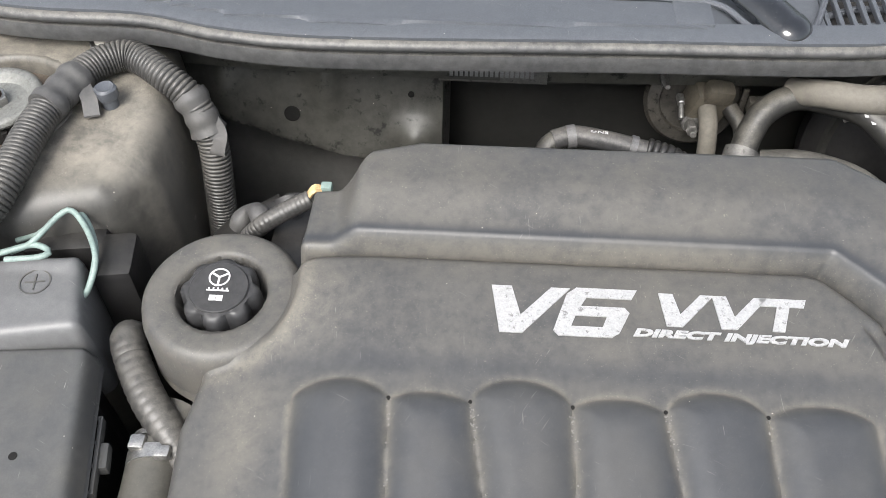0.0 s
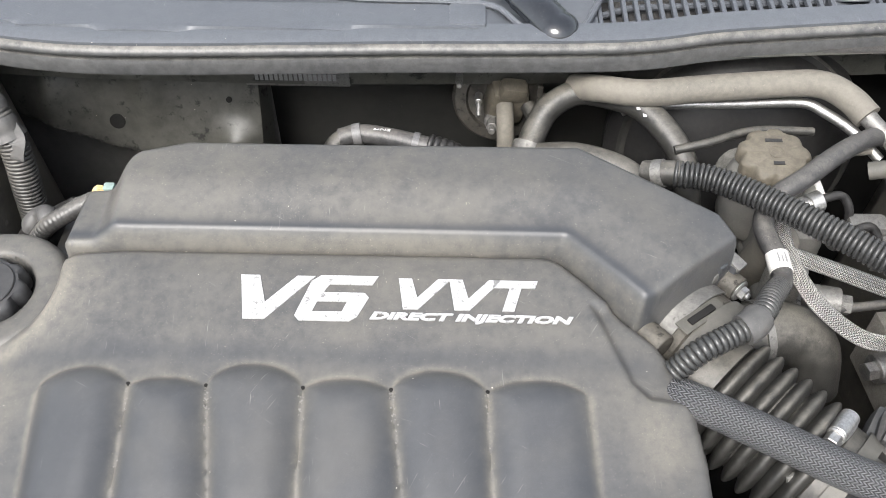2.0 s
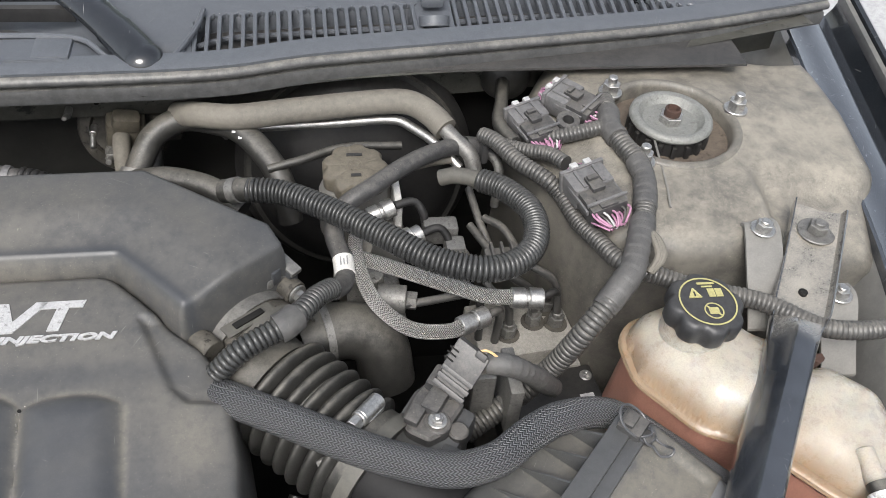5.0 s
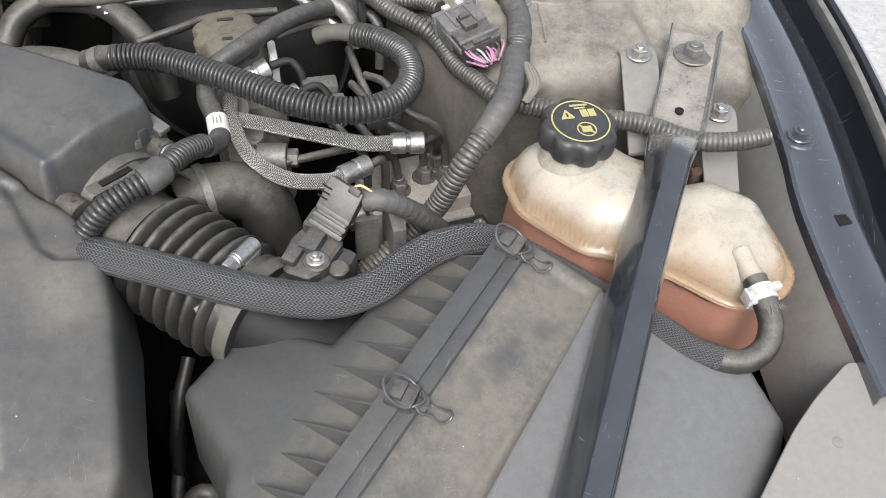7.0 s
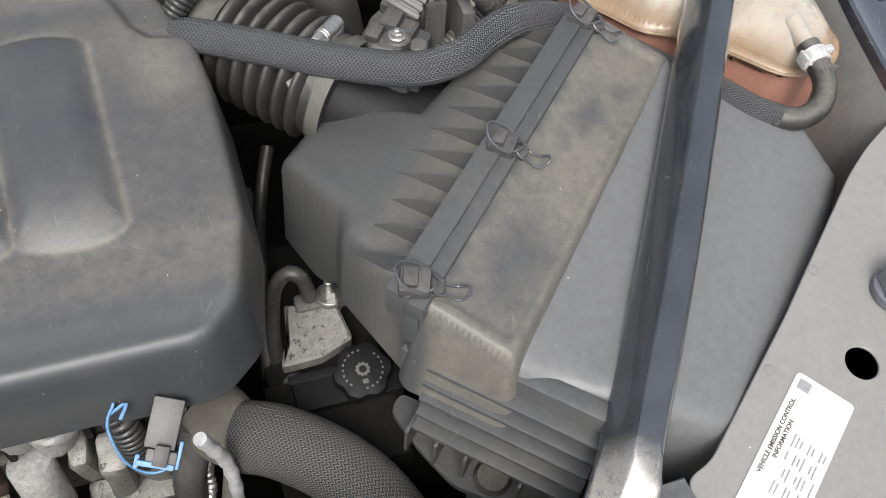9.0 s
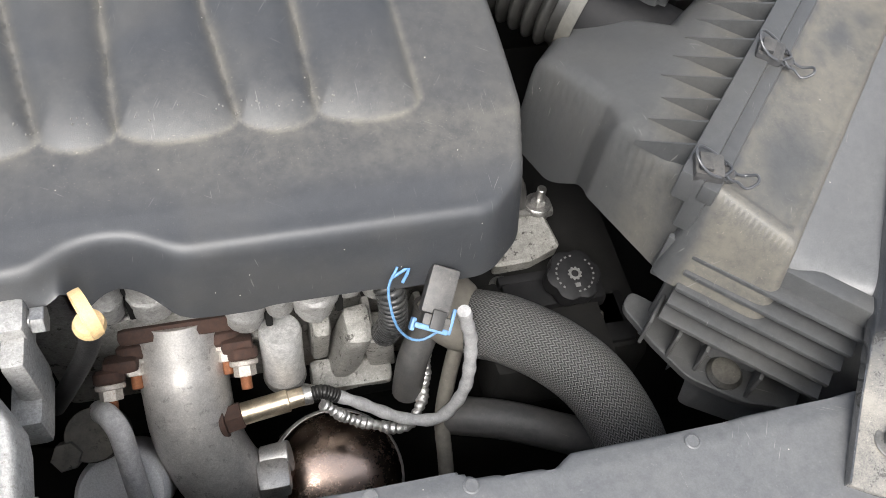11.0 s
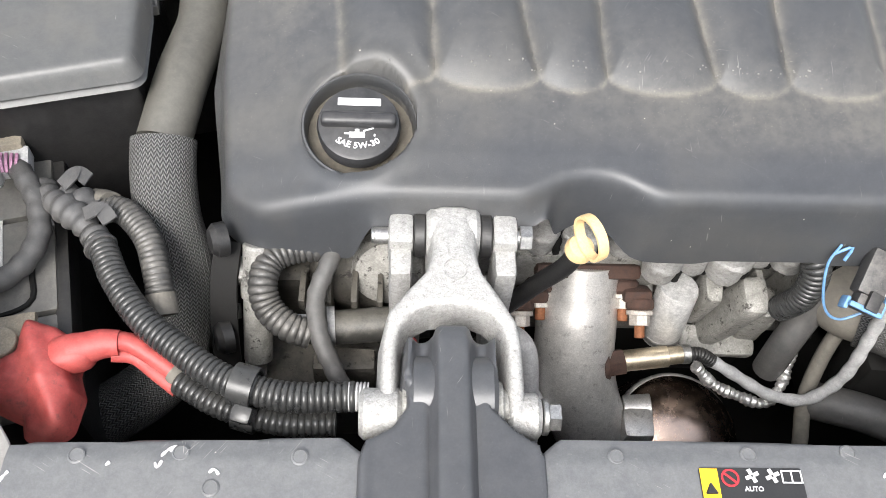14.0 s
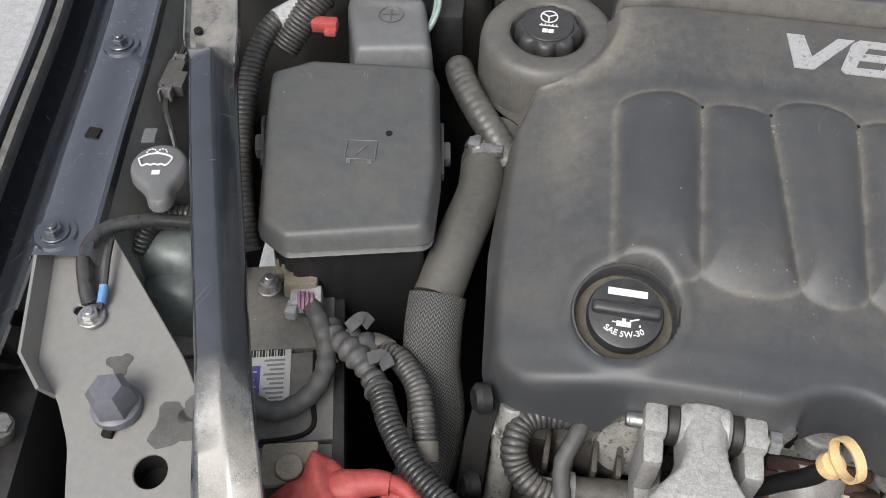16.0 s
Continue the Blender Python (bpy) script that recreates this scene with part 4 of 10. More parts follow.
tw_r, _, top_r = tower(1, 0.638, 0.664, [(0.505, 0.61), (0.545, 0.525), (0.60, 0.505), (0.80, 0.505), (0.835, 0.60), (0.86, 0.80), (0.55, 0.80), (0.50, 0.72)], 0.942)
tw_l, _, top_l = tower(-1, -0.620, 0.658, [(-0.475, 0.60), (-0.495, 0.565), (-0.56, 0.545), (-0.77, 0.55), (-0.80, 0.68), (-0.82, 0.82), (-0.56, 0.82), (-0.495, 0.76), (-0.478, 0.68)], 0.925)
for t, tp, spots in ((tw_r, top_r, ((0.717, 0.679), (0.588, 0.718), (0.588, 0.601))), (tw_l, top_l, ((-0.548, 0.752),))):
    for x, y in spots:
        z = float(tp(np.array(x), np.array(y)))
        part("mount_nut", merged(cyl((x, y, z - 0.002), (x, y, z + 0.003), 0.013), hexnut((x, y, z + 0.003), (x, y, z + 0.013), 0.0095), cyl((x, y, z + 0.012), (x, y, z + 0.021), 0.005)), M_STEEL, t, "zinc-plated flange nut")
x, y = -0.513, 0.662
z = float(top_l(np.array(x), np.array(y)))
part("plastic_rivet", merged(cyl((x, y, z - 0.002), (x, y, z + 0.014), 0.0075), lathe([(0.0095, 0), (0.0105, 0.002), (0.0105, 0.010), (0.008, 0.012), (0, 0.008)], Matrix.Translation((x, y, z + 0.010)), 24, 4, 0.10)), M_COWL, tw_l, "grey plastic push rivet")

# ---- engine cover ----
LOBE_TOP = [-0.300, -0.228, -0.170, -0.098, -0.033, 0.038, 0.112]
LOBE_LOW = [-0.288, -0.220, -0.144, -0.092, -0.010, 0.046, 0.122]
LOBE_RISE = [0.018, 0.010, 0.022, 0.012, 0.020, 0.014]


def lobe_field(x, y):
    """Height of the six runner bulges, and how near a point lies to the creases between them."""
    h = np.zeros(np.shape(x))
    crease = np.full(np.shape(x), 1.0)
    t = np.clip((y - 0.226) / 0.15, -0.4, 1.4)
    for i in range(6):
        a = LOBE_LOW[i] + (LOBE_TOP[i] - LOBE_LOW[i]) * t
        b = LOBE_LOW[i + 1] + (LOBE_TOP[i + 1] - LOBE_LOW[i + 1]) * t
        u = (2 * x - a - b) / (b - a)
        cap = np.sqrt(np.clip(1 - u * u, 0, 1))
        hi = 0.372 + LOBE_RISE[i] * cap
        lo = 0.224 - 0.014 * cap
        inside = (np.abs(u) < 1)
        end = np.minimum(hi - y, (y - lo) * 0.48)
        edge = np.minimum((1 - np.abs(u)) * (b - a) / 2, end)
        rise = 0.0105 * np.clip(1 - (1 - np.clip(edge / 0.026, 0, 1)) ** 2.6, 0, 1) * np.clip(1 - 0.25 * np.abs(u) ** 2, 0, 1)
        h = np.where(inside & (end > 0), np.maximum(h, rise), h)
        trim = np.minimum((1 - np.abs(u)) * (b - a) / 2, np.minimum(hi - y, (y - lo) * 1.5))
        near = np.where(inside | (np.abs(u) < 1.12), np.abs(trim), 1.0)
        crease = np.minimum(crease, near)
    return h, crease


def cover_base(x, y):
    z = np.interp(y, [0.05, 0.10, 0.16, 0.226, 0.30, 0.376, 0.43, 0.47, 0.51, 0.60], [0.832, 0.846, 0.8635, 0.8785, 0.896, 0.9125, 0.923, 0.9295, 0.932, 0.934])
    z = z - 0.019 * (np.maximum(0, -0.25 - x) / 0.079) ** 1.3 * (1 - 0.55 * step01(y, 0.40, 0.47))
    z = z - 0.010 * (np.maximum(0, x - 0.12) / 0.08) ** 1.6 * step01(y, 0.2, 0.36)
    return z


def cover_top(x, y):
    z = cover_base(x, y)
    h, _ = lobe_field(x, y)
    z = z + h
    side = sd_poly([(0.118, 0.450), (0.134, 0.414), (0.145, 0.388), (0.158, 0.376), (0.24, 0.374), (0.24, 0.47)], x, y)
    z = z - 0.006 * (1 - step01(side, -0.006, 0.003))
    # raised round boss with the filler cap's well
    d = np.hypot(x + 0.371, y - 0.470)
    boss = 0.902 - 0.10 * (0.47 - y) * 0.5
    z = np.where(d < 0.075, z + (boss - z) * (1 - step01(d, 0.052, 0.068)), z)
    z = z - 0.022 * (1 - step01(d, 0.0325, 0.0365))
    # well round the oil cap
    d = np.hypot(x + 0.2738, y - 0.1870)
    z = z + 0.002 * np.exp(-((d - 0.047) / 0.006) ** 2) - 0.036 * (1 - step01(d, 0.0375, 0.0410))
    # front brow and the notch for the dipstick
    z = z + 0.0008 * np.exp(-((y - 0.135) / 0.008) ** 2) * (1 - step01(np.abs(x + 0.10), 0.25, 0.29))
    return z


OUTLINE = [(-0.342, 0.163), (-0.335, 0.158), (0.145, 0.160), (0.158, 0.172), (0.168, 0.22), (0.166, 0.33), (0.158, 0.385), (0.146, 0.402), (0.125, 0.418), (0.078, 0.464), (-0.290, 0.463), (-0.338, 0.42), (-0.354, 0.36), (-0.352, 0.25)]


def cover_sd(x, y):
    d = sd_poly(OUTLINE, x, y, 0.032)
    d = soft_min(d, np.hypot(x + 0.371, y - 0.470) - 0.058, 0.012)
    notch = np.hypot((x + 0.107) / 1.35, y - 0.108) - 0.036
    return -soft_min(-d, notch, 0.010)


def cover_bottom(x, y):
    z = 0.786 + 0.04 * step01(y, 0.17, 0.25) + 0.02 * step01(y, 0.35, 0.45)
    front = 1 - step01(y, 0.16, 0.20)
    lift = step01(x, -0.282, -0.262) * (1 - step01(x, -0.140, -0.125))
    lift2 = 0.35 * step01(x, -0.02, 0.0) * (1 - step01(x, 0.07, 0.09))
    return z + 0.042 * np.maximum(lift, 0) * front + 0.012 * lift2 * front + 0.028 * np.exp(-((x + 0.105) / 0.03) ** 2) * front


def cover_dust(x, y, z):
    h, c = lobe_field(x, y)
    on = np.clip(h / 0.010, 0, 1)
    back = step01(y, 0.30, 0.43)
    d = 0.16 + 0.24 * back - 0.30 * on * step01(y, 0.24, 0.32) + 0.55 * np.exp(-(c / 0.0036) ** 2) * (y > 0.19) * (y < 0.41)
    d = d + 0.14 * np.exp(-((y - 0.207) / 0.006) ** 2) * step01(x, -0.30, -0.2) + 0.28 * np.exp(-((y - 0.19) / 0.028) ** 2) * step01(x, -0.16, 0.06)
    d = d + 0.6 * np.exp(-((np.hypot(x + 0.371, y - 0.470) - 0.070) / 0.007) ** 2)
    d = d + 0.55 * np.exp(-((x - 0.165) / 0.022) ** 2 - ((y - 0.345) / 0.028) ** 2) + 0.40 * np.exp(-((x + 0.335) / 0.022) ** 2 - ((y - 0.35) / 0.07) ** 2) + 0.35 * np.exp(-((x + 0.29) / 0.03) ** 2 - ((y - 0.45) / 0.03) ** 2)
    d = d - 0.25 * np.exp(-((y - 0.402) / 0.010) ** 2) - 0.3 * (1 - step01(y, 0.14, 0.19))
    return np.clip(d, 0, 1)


cover = thing("engine_cover", (-0.09, 0.30, 0.80), "dusty dark grey plastic engine cover with six moulded bulges", "engine cover")
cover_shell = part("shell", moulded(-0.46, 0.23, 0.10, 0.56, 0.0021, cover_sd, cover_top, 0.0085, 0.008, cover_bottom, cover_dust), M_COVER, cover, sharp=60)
rim = []
for k in range(150):
    a = radians(178 + 176 * k / 149)
    lo, hi = 0.05, 0.45
    for _ in range(26):
        mid = 0.5 * (lo + hi)
        inside = float(cover_sd(np.array(-0.09 + mid * math.cos(a)), np.array(0.30 + mid * math.sin(a)))) < 0
        lo, hi = (mid, hi) if inside else (lo, mid)
    x, y = -0.09 + (lo + 0.0038) * math.cos(a), 0.30 + (lo + 0.0038) * math.sin(a)
    rim.append((x, y, float(cover_bottom(np.array(x), np.array(y))) + 0.001))
part("lower_rim", dusted(0.75, tube(rim, 0.0019, 8, 0.004)), M_COVER, cover, "thin dusty rim along the lower edge")
part("filler_collar", dusted(0.55, lathe([(0.0670, -0.055), (0.0655, -0.014), (0.0635, -0.005), (0.0590, 0.0006), (0.0540, 0.0018), (0.0410, 0.0010), (0.0370, -0.0004), (0.0358, -0.005), (0.0352, -0.024)], resting(-0.371, 0.470, 0.9025, 3), 72)), M_COVER, cover, "round moulded collar of the filler", sharp=60)



def stamp(loops, x0, y0, sx, sy, lean):
    """A glyph from outlines in a unit square (first the outer, then holes), laid on the cover."""
    bm = bmesh.new()
    edges = []
    for lp in loops:
        vs = []
        for i, (u, v) in enumerate(lp):
            u2, v2 = lp[(i + 1) % len(lp)]
            for k in range(3):
                a, b = u + (u2 - u) * k / 3, v + (v2 - v) * k / 3
                vs.append(bm.verts.new((x0 + sx * a + lean * sy * b, y0 + sy * b, 0)))
        edges += [bm.edges.new((vs[i], vs[(i + 1) % len(vs)])) for i in range(len(vs))]
    bmesh.ops.triangle_fill(bm, use_beauty=True, edges=edges)
    ext = bmesh.ops.extrude_face_region(bm, geom=bm.faces[:])
    up = [g for g in ext["geom"] if isinstance(g, bmesh.types.BMVert)]
    bmesh.ops.translate(bm, vec=(0, 0, 0.0009), verts=up)
    bmesh.ops.recalc_face_normals(bm, faces=bm.faces)
    for v in bm.verts:
        v.co.z += float(cover_base(np.array(v.co.x), np.array(v.co.y)))
    return bm


G_V = [[(0.0, 1.0), (0.27, 1.0), (0.42, 0.38), (0.80, 1.0), (1.06, 1.0), (0.46, 0.0), (0.16, 0.0)]]
G_6 = [[(0.22, 1.0), (1.06, 1.0), (1.00, 0.80), (0.38, 0.80), (0.32, 0.62), (0.92, 0.62), (1.0, 0.52), (0.90, 0.10), (0.80, 0.0), (0.08, 0.0), (0.0, 0.10), (0.10, 0.86)], [(0.27, 0.42), (0.23, 0.20), (0.66, 0.20), (0.70, 0.42)]]
G_T = [[(0.0, 1.0), (1.05, 1.0), (1.0, 0.76), (0.68, 0.76), (0.56, 0.0), (0.28, 0.0), (0.40, 0.76), (-0.02, 0.76)]]
SIL = "raised silver letter of the cover's badge"
for g, x0, y0, sx, sy, lean, name in ((G_V, -0.160, 0.4305, 0.056, 0.0385, 0.06, "V"), (G_6, -0.112, 0.4300, 0.054, 0.0400, 0.16, "6"), (G_V, -0.034, 0.4415, 0.039, 0.0270, 0.06, "V"), (G_V, 0.006, 0.4415, 0.039, 0.0270, 0.06, "V"), (G_T, 0.040, 0.4415, 0.033, 0.0270, 0.10, "T")):
    part("badge_letter", stamp(g, x0, y0, sx, sy, lean), M_BADGE, cover, "raised silver letter " + name + " of the badge")
bmt = letters("DIRECT INJECTION", 0.012, Matrix.Identity(4), 0.25, 0.00062, 1.0, 0.0006, None)
cx = [v.co.x for v in bmt.verts]
cy = [v.co.y for v in bmt.verts]
for v in bmt.verts:
    f, g = (v.co.x - min(cx)) / (max(cx) - min(cx)), (v.co.y - min(cy)) / (max(cy) - min(cy))
    v.co.x, v.co.y = -0.053 + 0.157 * f, 0.4302 - 0.0008 * f + 0.0082 * g
    v.co.z += 0.0009 + float(cover_base(np.array(v.co.x), np.array(v.co.y)))
part("lettering", bmt, M_BADGE, cover, "raised silver lettering reading DIRECT INJECTION")

# clip holes and crumbs of dirt in the creases
for i in (1, 2, 3, 4, 5):
    x = LOBE_TOP[i]
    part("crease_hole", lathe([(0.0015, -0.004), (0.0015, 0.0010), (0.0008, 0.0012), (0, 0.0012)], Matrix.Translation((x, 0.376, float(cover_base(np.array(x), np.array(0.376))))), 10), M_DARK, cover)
rng = random.Random(4)
crumbs = bmesh.new()
for k in range(150):
    i = rng.choice((1, 2, 3, 4, 5, 2, 4))
    low = rng.random() < 0.35
    t = rng.uniform(-0.01, 0.05) if low else 1 - rng.expovariate(9)
    x = LOBE_LOW[i] + (LOBE_TOP[i] - LOBE_LOW[i]) * t + rng.gauss(0, 0.0012 if not low else 0.02)
    y = 0.226 + 0.15 * t + rng.gauss(0, 0.001)
    if abs(t) > 1.2 or y > 0.379 or y < 0.218:
        continue
    z = float(cover_top(np.array(x), np.array(y)))
    b = bmesh.new()
    bmesh.ops.create_icosphere(b, subdivisions=1, radius=rng.uniform(0.0004, 0.0009))
    bmesh.ops.translate(b, vec=(x, y, z + 0.0002), verts=b.verts)
    merged(crumbs, b)
tagged(part("grit", crumbs, M_BODY), "pale grit caught in the creases of the cover", "grit", kind="stuff")

# steering fluid cap
ps = thing("steering_fluid_cap", (-0.371, 0.470, 0.885), "black scalloped power steering fluid cap with white symbols", "filler cap")
mp = resting(-0.371, 0.470, 0.884, 4)
part("grip", lathe([(0.026, 0), (0.0315, 0.002), (0.0325, 0.008), (0.0315, 0.022), (0.029, 0.025), (0.026, 0.026), (0, 0.0265)], mp, 64, 8, 0.16), M_CAP, ps)
part("face", lathe([(0.0235, 0.025), (0.0235, 0.0272), (0.0228, 0.028), (0, 0.028)], mp, 40), M_CAP, ps)


def ring_mark(r, w, h=0.0004):
    return [(r, 0), (r, h), (r + w, h), (r + w, 0)]


sym = mp @ Matrix.Translation((0, 0, 0.0281))
wheel = lathe(ring_mark(0.0072, 0.0013), sym @ Matrix.Translation((-0.001, 0.009, 0)), 36)
for a in (90, 210, 330):
    wheel = merged(wheel, box((0.004, 0, 0.0002), (0.008, 0.0016, 0.0004), 0, sym @ Matrix.Translation((-0.001, 0.009, 0)) @ Matrix.Rotation(radians(a + 180), 4, 'Z')))
part("wheel_symbol", wheel, M_WHITE, ps, "white steering wheel symbol")
part("level_symbol", merged(box((0, -0.0035, 0.0002), (0.018, 0.0012, 0.0004), 0, sym), *[box((x, -0.002, 0.0002), (0.0012, 0.002, 0.0004), 0, sym) for x in (-0.007, -0.0035, 0, 0.0035, 0.007)]), M_WHITE, ps, "white fluid level symbol")
part("book_symbol", merged(box((-0.0028, -0.0105, 0.0002), (0.005, 0.005, 0.0004), 0, sym), box((0.0028, -0.0105, 0.0002), (0.005, 0.005, 0.0004), 0, sym)), M_WHITE, ps, "white handbook symbol")

# oil filler cap
oil = thing("oil_filler_cap", (-0.2735, 0.182, 0.86), "black round oil filler cap with a raised grip bar", "filler cap")
mo0 = resting(-0.2738, 0.1875, 0.852, 14)
mo = resting(-0.2745, 0.1850, 0.8535, 14) @ Matrix.Scale(0.86, 4)
part("disc", lathe([(0.030, 0), (0.0345, 0.002), (0.0350, 0.012), (0.0335, 0.0165), (0.031, 0.0175), (0, 0.0178)], mo, 48), M_CAP, oil)
part("grip_bar", box((0, 0.001, 0.020), (0.0625, 0.0115, 0.013), 0.0045, mo, 3), M_CAP, oil)
part("brand_bar", box((0, 0.0190, 0.0180), (0.036, 0.0070, 0.0006), 0.0002, mo, 1), M_WHITE, oil, "plain white bar in place of a brand name")
part("lettering", letters("SAE 5W-30", 0.0078, mo @ Matrix.Translation((0, -0.0215, 0.0181)), 0, 0.00018, 1.0, 0.0002, arc=-0.030), M_WHITE, oil, "white lettering reading SAE 5W-30")
om = mo @ Matrix.Translation((0, -0.0115, 0.0181))
part("oil_can_symbol", merged(box((-0.001, 0, 0), (0.013, 0.0052, 0.0004), 0, om), box((-0.001, 0.004, 0), (0.0035, 0.0025, 0.0004), 0, om), box((0.0095, 0.0018, 0), (0.009, 0.0014, 0.0004), 0, om @ Matrix.Rotation(0.35, 4, 'Z')), box((-0.0095, 0.001, 0), (0.004, 0.0012, 0.0004), 0, om), box((0.0135, 0.000, 0), (0.0014, 0.0022, 0.0004), 0, om)), M_WHITE, oil, "white oil can symbol")
part("well_rim", lathe([(0.0388, -0.006), (0.0396, 0.0092), (0.0406, 0.0106), (0.0420, 0.0104), (0.0428, 0.0088), (0.0428, -0.006), (0.0388, -0.006)], mo0, 64), M_COVER, oil, "rim round the cap")
part("well_floor", lathe([(0.0, -0.010), (0.030, -0.010), (0.0388, -0.006)], mo0, 48), M_CAPTAN, oil, "dirty dark gap round the cap")

# intake duct behind the cover
FRONT = [(-0.31, 0.4955), (0.097, 0.4965), (0.152, 0.4375)]


def front_dist(x, y):
    d = np.full(np.shape(x), 1e9)
    for a, b in zip(FRONT, FRONT[1:]):
        ex, ey = b[0] - a[0], b[1] - a[1]
        t = np.clip(((x - a[0]) * ex + (y - a[1]) * ey) / (ex * ex + ey * ey), 0, 1)
        d = np.minimum(d, np.hypot(x - a[0] - ex * t, y - a[1] - ey * t))
    return d


def duct_top(x, y):
    d = front_dist(x, y)
    end = step01(x, -0.288, -0.262)
    z = 0.933 + 0.015 * np.clip(d / 0.008, 0, 1) ** 0.8 * end + 0.013 * step01(d, 0.007, 0.06) * end
    return z - 0.006 * step01(-y, -0.53, -0.47) * step01(x, 0.14, 0.2) - 0.004 * step01(x, 0.19, 0.235)


def duct_sd(x, y):
    return sd_poly([(-0.306, 0.4990), (0.0965, 0.5000), (0.153, 0.4425), (0.170, 0.452), (0.232, 0.500), (0.222, 0.520), (0.200, 0.532), (0.115, 0.592), (-0.22, 0.590), (-0.258, 0.578), (-0.272, 0.560), (-0.304, 0.556)], x, y, 0.0035)


def duct_dust(x, y, z):
    d = front_dist(x, y)
    return np.clip(0.46 - 0.46 * np.exp(-((d - 0.0105) / 0.0045) ** 2) + 0.2 * (1 - step01(d, 0.003, 0.007)) - 0.15 * step01(d, 0.07, 0.1) - 0.15 * step01(x, -0.05, 0.15), 0, 1)


duct = thing("intake_duct", (-0.06, 0.53, 0.88), "dusty dark plastic intake duct with a bent outlet", "intake duct")
part("shell", moulded(-0.34, 0.26, 0.42, 0.62, 0.0022, duct_sd, duct_top, 0.0065, 0.004, lambda x, y: 0.885 + 0 * x, duct_dust), M_COVER, duct, sharp=60)
# black strip added to paint the dark gap between duct and cover
part("seam_gap_shade", tube([(-0.306, 0.4985, 0.9190), (-0.2, 0.4985, 0.9215), (0.0, 0.4990, 0.9225), (0.085, 0.4995, 0.9225), (0.0985, 0.4978, 0.9225), (0.108, 0.489, 0.9225), (0.130, 0.4665, 0.9215), (0.1535, 0.4425, 0.9205)], 0.0022, 8, 0.006), M_DARK, duct, "black strip painting the dark seam behind the cover")
mouth = frame_to((0.186, 0.486, 0.874), (0.2046, 0.4644, 0.874))
part("mouth_ring", lathe([(0.046, -0.012), (0.053, -0.012), (0.0545, -0.006), (0.0545, 0.006), (0.052, 0.010), (0.046, 0.010), (0.046, -0.012)], mouth, 44), M_COVER, duct, "round outlet collar")
for p in ((0.222, 0.497, 0.921), (0.236, 0.503, 0.914)):
    part("mouth_lug", box((0, 0, 0), (0.010, 0.022, 0.016), 0.003, resting(*p, 0, 0, 42)), M_COVER, duct)

# ---- right side of the bay: air box, coolant tank, brakes ----
FA = radians(46.5)
BOXM = Matrix.Translation((0.296, 0.099, 0.0)) @ Matrix.Rotation(FA, 4, 'Z')      # x along the lid's flange, -y to its lower side


def in_box(x, y):
    dx, dy = x - 0.296, y - 0.099
    return dx * math.cos(FA) + dy * math.sin(FA), dx * math.sin(FA) - dy * math.cos(FA)


def lid_top(x, y):
    u, v = in_box(x, y)
    z = 0.8825 + 0.06 * np.clip(v + 0.06, 0, 0.06) + 0.28 * np.minimum(v + 0.06, 0) - 0.4 * np.minimum(0, v + 0.06) ** 2
    return z


LID = [(0.300, 0.106), (0.500, 0.317), (0.478, 0.352), (0.447, 0.366), (0.392, 0.312), (0.352, 0.280), (0.292, 0.334), (0.243, 0.283), (0.272, 0.206), (0.270, 0.180)]
airbox = thing("air_filter_box", (0.45, 0.17, 0.55), "dusty black plastic air filter box with wire clips", "air filter box")
lid = part("lid", moulded(0.21, 0.53, 0.06, 0.40, 0.003, lambda x, y: sd_poly(LID, x, y, 0.006), lid_top, 0.014, 0.004, lambda x, y: 0.745 + 0.045 * (1 - step01(y, 0.18, 0.24)) + 0 * x,
                          lambda x, y, z: np.clip(0.55 * np.exp(-((in_box(x, y)[1] + 0.03) / 0.025) ** 2), 0, 1)), M_LID, airbox, sharp=60)
part("lid_flange", box((0.150, 0.011, 0.8935), (0.318, 0.018, 0.028), 0.003, BOXM), M_LID, airbox, "raised flange along the lid")
part("body_flange", box((0.152, -0.0030, 0.8970), (0.326, 0.012, 0.016), 0.002, BOXM), M_LID, airbox)


def panel_top(x, y):
    u, v = in_box(x, y)
    return 0.899 - 0.24 * np.maximum(v, 0) + 0.0025 * (1 - step01(np.minimum(np.minimum(u - 0.006, 0.312 - u), np.minimum(v - 0.012, 0.066 - v)), 0.0, 0.003))


def panel_dust(x, y, z):
    u, v = in_box(x, y)
    u = u + 0.004 * np.sin(160 * v) + 0.003 * np.sin(90 * v + 60 * u)
    v = v + 0.003 * np.sin(130 * u) + 0.002 * np.sin(310 * u)
    spot = lambda a, b, ra, rb: np.exp(-(((u - a) / ra) ** 2 + ((v - b) / rb) ** 2) ** 1.5)
    clean = np.maximum(np.maximum(0.9 * spot(0.215, 0.038, 0.020, 0.013), 0.6 * spot(0.182, 0.028, 0.012, 0.007)), np.maximum(0.7 * spot(0.262, 0.050, 0.014, 0.010), 0.95 * spot(0.058, 0.042, 0.046, 0.022)))
    return np.clip(0.8 * step01(v, 0.004, 0.016) * (1 - clean), 0, 1)


corner = lambda u, v: tuple((BOXM @ Vector((u, -v, 0))).xy)
PANEL = [corner(-0.002, 0.006), corner(0.322, 0.006), corner(0.322, 0.070), corner(-0.002, 0.070)]
part("filter_panel", moulded(0.27, 0.60, 0.03, 0.34, 0.003, lambda x, y: sd_poly(PANEL, x, y, 0.003), panel_top, 0.006, 0.012, lambda x, y: 0.80 + 0 * x,
                             panel_dust), M_LID, airbox, "dust-stained filter panel", sharp=60)


